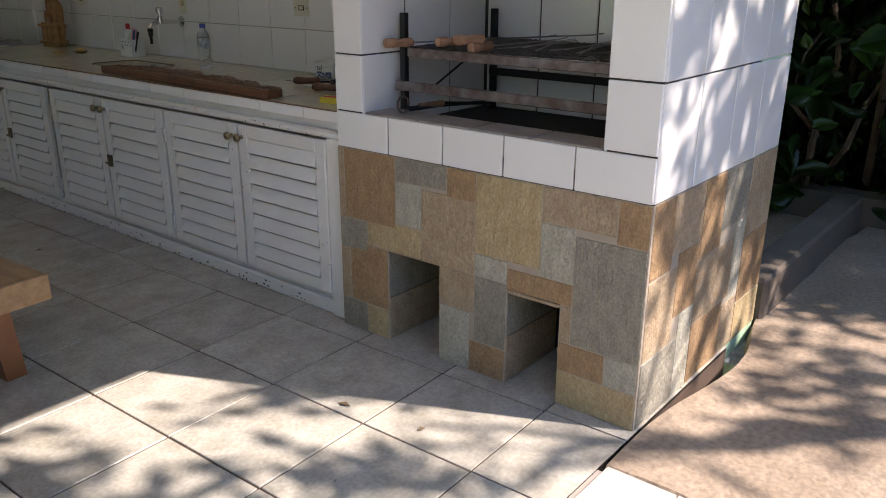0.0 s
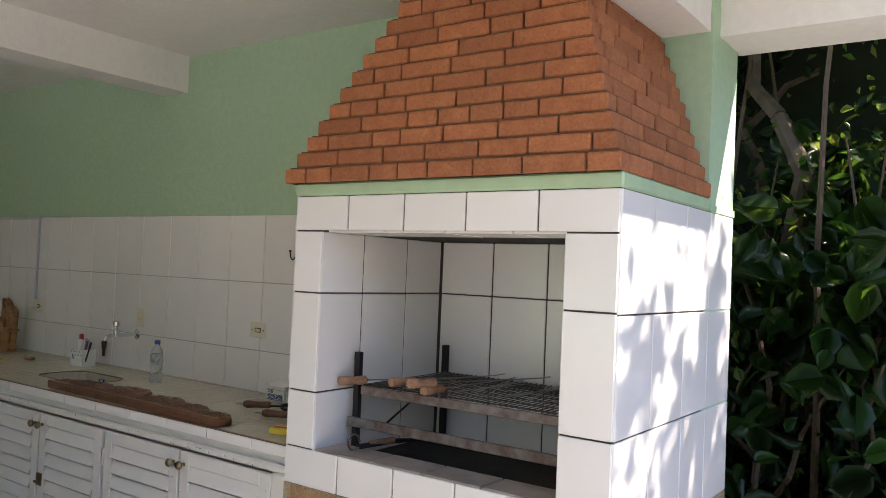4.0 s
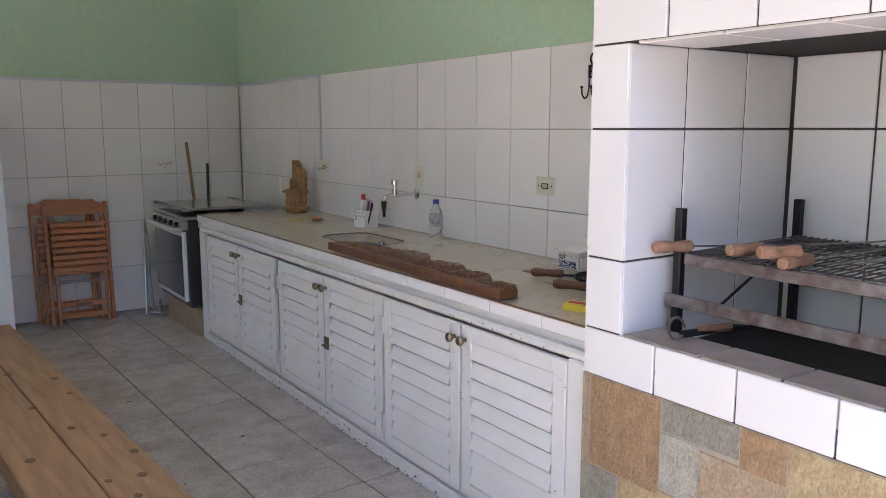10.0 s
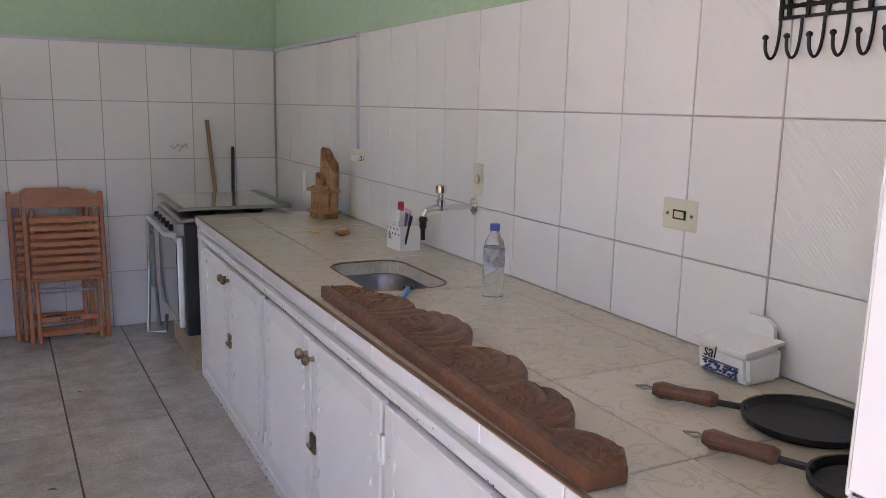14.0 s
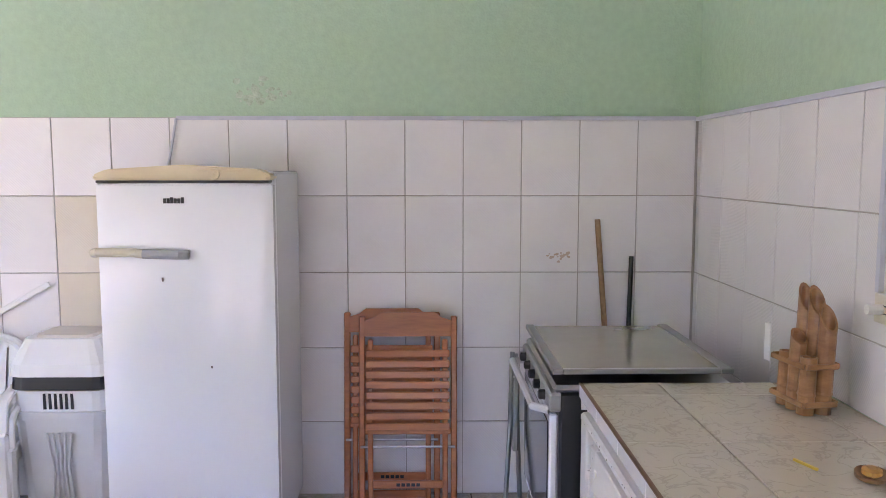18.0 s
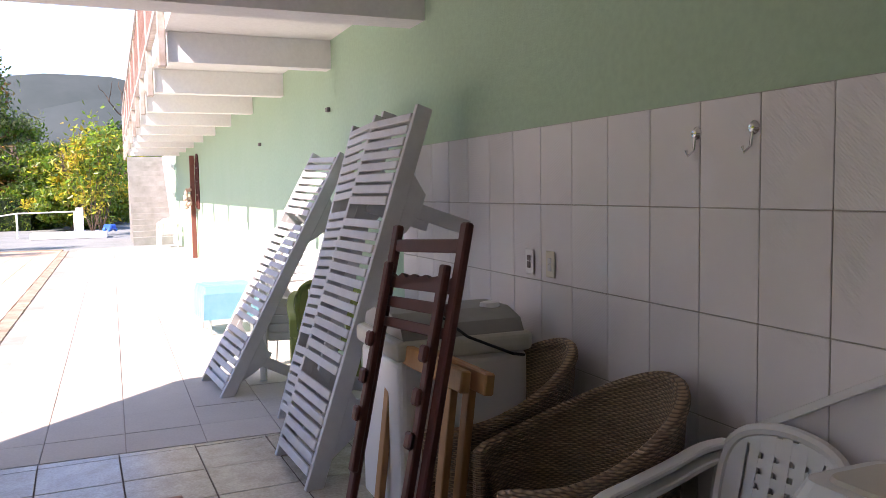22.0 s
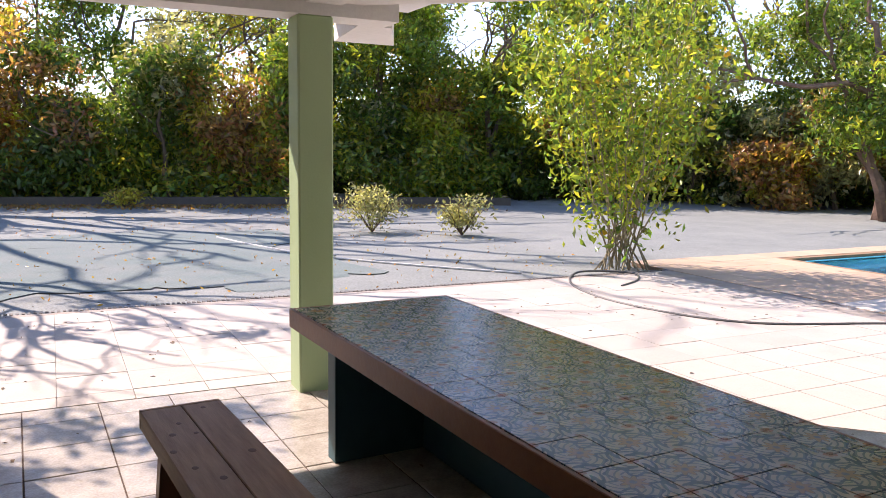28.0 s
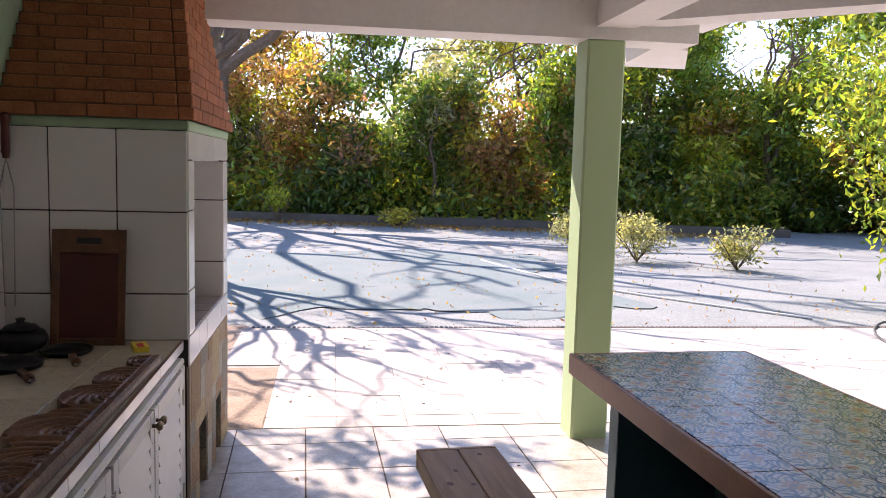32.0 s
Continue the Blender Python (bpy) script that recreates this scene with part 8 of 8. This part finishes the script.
c = np.stack([P[k, 0] + rg.normal(size=26000) * 0.7, P[k, 1] + 1.2 + rg.normal(size=26000) * 0.5, rg.uniform(0.0, 2.9, 26000) ** 1.0], 1)
for lo, hi, m in ((0, 9000, LD), (9000, 18000, LG), (18000, 23000, LS), (23000, 26000, LY)):
    tagged(leaves("undergrowth_leaves", c[lo:hi], 0.13, m, und, seed=lo), kind="stuff")

# sunny low growth along the kerb
rg = np.random.default_rng(92)
px = rg.uniform(-14, 12, 90)
cc = np.stack([px, -25.9 - px * 0.19 * (px < 1) + rg.normal(size=90) * 0.3, rg.uniform(0.1, 1.5, 90) ** 1.3], 1)
kk = rg.integers(0, 90, 9000)
c = cc[kk] + rg.normal(size=(9000, 3)) * np.array([0.42, 0.25, 0.3])
c[:, 2] = np.abs(c[:, 2])
for lo, hi, m in ((0, 4000, LG), (4000, 6500, LY2), (6500, 7800, LY), (7800, 9000, LD)):
    tagged(leaves("undergrowth_leaves", c[lo:hi], 0.12, m, und, seed=lo + 5), kind="stuff")

# fallen leaves along the kerb and over the sand
rg = np.random.default_rng(97)
px = rg.uniform(-13, 6, 3200)
py = np.where(px < 1, -25.1 - (px - 1) * 0.228, -25.1) + np.abs(rg.normal(size=3200)) * 0.7 + 0.1
c = np.stack([px, py, rg.uniform(-0.05, -0.02, 3200)], 1)
tagged(leaves("fallen_leaves", c, 0.05, LR, ground, seed=98), kind="stuff")
c = np.stack([rg.uniform(-9, 3, 900), rg.uniform(-22, -9.5, 900), np.full(900, -0.045)], 1)
tagged(leaves("fallen_leaves", c, 0.028, LR, ground, seed=99), kind="stuff")

# far hills, with the haze put into their dull blue-green colour
bm = bmesh.new()
rs = random.Random(3)
for ring, (dist, hgt) in enumerate(((150, 24), (260, 52))):
    prev = None
    for i in range(121):
        a = radians(60 + 240 * i / 120)
        z = hgt * (0.22 + 0.65 * math.exp(-((math.degrees(a) - 180) / 13) ** 2)) * (1 + 0.3 * noise.noise(Vector((i * 0.25, ring * 7.3, 0.5))))
        p = Vector((math.cos(a) * dist, math.sin(a) * dist, 0))
        cur = (bm.verts.new(p + Vector((0, 0, -2))), bm.verts.new(p * 1.08 + Vector((0, 0, z * 0.6))), bm.verts.new(p * 1.2 + Vector((0, 0, z))))
        if prev:
            bm.faces.new((prev[0], cur[0], cur[1], prev[1]))
            bm.faces.new((prev[1], cur[1], cur[2], prev[2]))
        prev = cur
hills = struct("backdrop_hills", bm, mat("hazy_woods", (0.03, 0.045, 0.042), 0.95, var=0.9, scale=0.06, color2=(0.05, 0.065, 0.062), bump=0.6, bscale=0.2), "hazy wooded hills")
for p in hills.data.polygons:
    p.use_smooth = True


# tiles of the walls, floor and paving
def piece(name, data, parent, loc):
    o = new(name, data)
    o.parent = parent
    o.location = loc
    return o


def slabmesh(name, sx, sy, sz, material, bevel=0.002):
    bm = boxes(((-sx / 2, -sy / 2, -sz), (sx / 2, sy / 2, 0)), bevel=bevel)
    me = bpy.data.meshes.new(name)
    bm.to_mesh(me)
    bm.free()
    me.materials.append(material)
    return me


wallh = bpy.data.objects["wall_house"]
wallc = bpy.data.objects["wall_counter"]
G2 = mat("tile_joint", (0.48, 0.45, 0.41), 0.9, var=0.7, scale=3, color2=(0.30, 0.27, 0.23))
part("tile_bed", boxes(((-0.003, -0.003, 0.0), (-6.633, 0.001, TTOP))), G2, wallh)
part("tile_bed", boxes(((-0.003, -1.12, CT), (0.001, GY0, TTOP)), ((-0.003, -0.004, 0.0), (0.001, -1.1201, TTOP))), G2, wallc)
me_w = slabmesh("wall_tile", 0.2646 - 0.004, TH - 0.004, 0.006, WTILE, 0.0015)
me_y = slabmesh("yellowed_tile", 0.2646 - 0.004, TH - 0.004, 0.006, YTILE, 0.0015)
for k in range(25):
    for r in range(5):
        o = piece("tile", me_y if (k, r) in ((10, 1), (10, 2)) else me_w, wallh, (-0.2646 * (k + 0.5) - 0.016, -0.0075 - 0.0004 * ((k * 5 + r * 3) % 4), TTOP - TH * (r + 0.5)))
        o.rotation_euler = (radians(90), 0, 0)
me_c = {}
y = -0.008
cols = [-0.063]
while cols[-1] > GY0 + 0.02:
    cols.append(max(cols[-1] - TW, GY0))
cols = [-0.009] + cols
for a, c in zip(cols, cols[1:]):
    rows3 = [(TTOP - TH, TTOP), (TTOP - 2 * TH, TTOP - TH), (CT, TTOP - 2 * TH)]
    if a > -1.12:
        rows3 = [(TTOP - TH * (k + 1), TTOP - TH * k) for k in range(5)]
    for z0, z1 in rows3:
        key = (round(a - c, 3), round(z1 - z0, 3))
        if key not in me_c:
            me_c[key] = slabmesh("wall_tile", key[0] - 0.004, key[1] - 0.004, 0.006, WTILE, 0.0015)
        o = piece("tile", me_c[key], wallc, (-0.0075 - 0.0004 * random.randrange(4), (a + c) / 2, (z0 + z1) / 2))
        o.rotation_euler = (radians(90), 0, radians(-90))


def inside(px, py, poly):
    ok = False
    for (x1, y1), (x2, y2) in zip(poly, poly[1:] + poly[:1]):
        if (y1 > py) != (y2 > py) and px < (x2 - x1) * (py - y1) / (y2 - y1) + x1:
            ok = not ok
    return ok


def clip(poly, a, b, side):
    """Keeps the part of poly on one side of the line a-b."""
    out = []
    def d(p):
        return ((b[0] - a[0]) * (p[1] - a[1]) - (b[1] - a[1]) * (p[0] - a[0])) * side
    for p, q in zip(poly, poly[1:] + poly[:1]):
        if d(p) >= 0:
            out.append(p)
        if (d(p) >= 0) != (d(q) >= 0):
            t = d(p) / (d(p) - d(q))
            out.append((p[0] + (q[0] - p[0]) * t, p[1] + (q[1] - p[1]) * t))
    return out


SGN = sum(p[0] * r[1] - r[0] * p[1] for p, r in zip(FLOORPOLY, FLOORPOLY[1:] + FLOORPOLY[:1]))
FT, FA = 0.414, radians(2.0)
me_f = slabmesh("floor_tile", FT - 0.007, FT - 0.007, 0.012, FLOOR, 0.002)
fu, fv = Vector((math.cos(FA), math.sin(FA))), Vector((-math.sin(FA), math.cos(FA)))
for i in range(-14, 6):
    for j in range(-6, 13):
        c = Vector((-1.29, -4.56)) + fu * (i + 0.5) * FT + fv * (j + 0.5) * FT
        h = FT / 2 - 0.0035
        q = [tuple(c + fu * a * h + fv * b2 * h) for a, b2 in ((-1, -1), (1, -1), (1, 1), (-1, 1))]
        if all(inside(px, py, FLOORPOLY) for px, py in q):
            o = piece("tile", me_f, floor, (c.x, c.y, 0.0006 * ((i * 7 + j * 5) % 4)))
            o.rotation_euler = (0, 0, FA)
            continue
        for a, b2 in zip(FLOORPOLY, FLOORPOLY[1:] + FLOORPOLY[:1]):
            q = clip(q, a, b2, -1 if SGN < 0 else 1)
            if len(q) < 3:
                break
        if len(q) >= 3 and abs(sum(p[0] * r[1] - r[0] * p[1] for p, r in zip(q, q[1:] + q[:1]))) > 0.004:
            part("tile", prisms(q, 2, -0.012, 0.0005), FLOOR, floor)

# paving slabs: those near the roof one by one, the rest as one
pav = bpy.data.objects["paving_bed"]
PT = 0.45
me_p = slabmesh("paving_slab", PT - 0.0025, PT - 0.005, 0.02, PAVE, 0.001)
rest = []
FOUT = [(0.3, 0.3), (-6.44, 0.3), (-6.44, -2.99), (-3.37, -6.09), (0.3, -6.09)]
near = 0
for i in range(55):
    for j in range(22):
        x, y = -0.75 - PT * i, -0.225 - PT * j
        if y < -9.0 or (x < -8.8 and y < -2.75) or x < -25.7 or (x > -1.2 and y > -7.55):
            continue
        corners = [(x + sx * (PT / 2 - .003), y + sy * (PT / 2 - .003)) for sx, sy in ((-1, -1), (1, -1), (1, 1), (-1, 1))]
        ins = [inside(px, py, FOUT) for px, py in corners]
        if all(ins):
            continue
        if any(ins):
            q = corners
            if x < -6.2 and y > -2.9:
                q = clip(q, (-6.44, 0.3), (-6.44, -9), -1)
            elif y < -5.8 and x > -3.5:
                q = clip(q, (-9, -6.09), (9, -6.09), -1)
            else:
                q = clip(q, (-6.44, -2.99), (-3.37, -6.09), -1)
            if len(q) >= 3:
                part("slab", prisms(q, 2, -0.02, 0.0), PAVE, pav)
            continue
        if near < 290 and x > -8.8 and y < -5.5 or (near < 290 and -8.9 < x and y > -3.2):
            near += 1
            piece("slab", me_p, pav, (x, y, 0.0008 * ((i * 3 + j * 7) % 4)))
        else:
            rest.append((x, y))
vs, fs = [], []
for x, y in rest:
    b0 = len(vs)
    h = PT / 2 - 0.0035
    for z in (-0.02, 0.0):
        vs += [(x - h, y - h, z), (x + h, y - h, z), (x + h, y + h, z), (x - h, y + h, z)]
    fs += [(b0 + 4, b0 + 5, b0 + 6, b0 + 7), (b0, b0 + 1, b0 + 5, b0 + 4), (b0 + 1, b0 + 2, b0 + 6, b0 + 5), (b0 + 2, b0 + 3, b0 + 7, b0 + 6), (b0 + 3, b0, b0 + 4, b0 + 7)]
me = bpy.data.meshes.new("far_slabs")
me.from_pydata(vs, [], fs)
me.materials.append(PAVE)
o = tagged(new("far_slabs", me), kind="stuff")
o.parent = pav

# slabs round the pool
me_k = slabmesh("coping_slab", 0.49, 0.49, 0.02, COPING, 0.003)
pale = slabmesh("pale_slab", 0.49, 0.49, 0.02, mat("pale_repair_slab", (0.66, 0.60, 0.53), 0.7, var=0.3, scale=3), 0.003)
for i in range(33):
    for j in range(14):
        x, y = -9.27 - 0.495 * i, -3.35 - 0.495 * j
        if x < PX0 + 0.16 and x > PX1 - 0.16 and y < PY0 + 0.16 and y > PY1 - 0.16:
            continue
        if y < -9.8:
            continue
        rep = (i, j) in ((1, 2), (1, 3), (2, 2), (2, 3), (3, 1), (4, 1), (7, 1), (7, 0), (12, 0), (12, 1), (12, 2), (0, 6), (1, 6))
        piece("slab", pale if rep else me_k, coping, (x, y, 0.0007 * ((i * 3 + j * 5) % 4)))
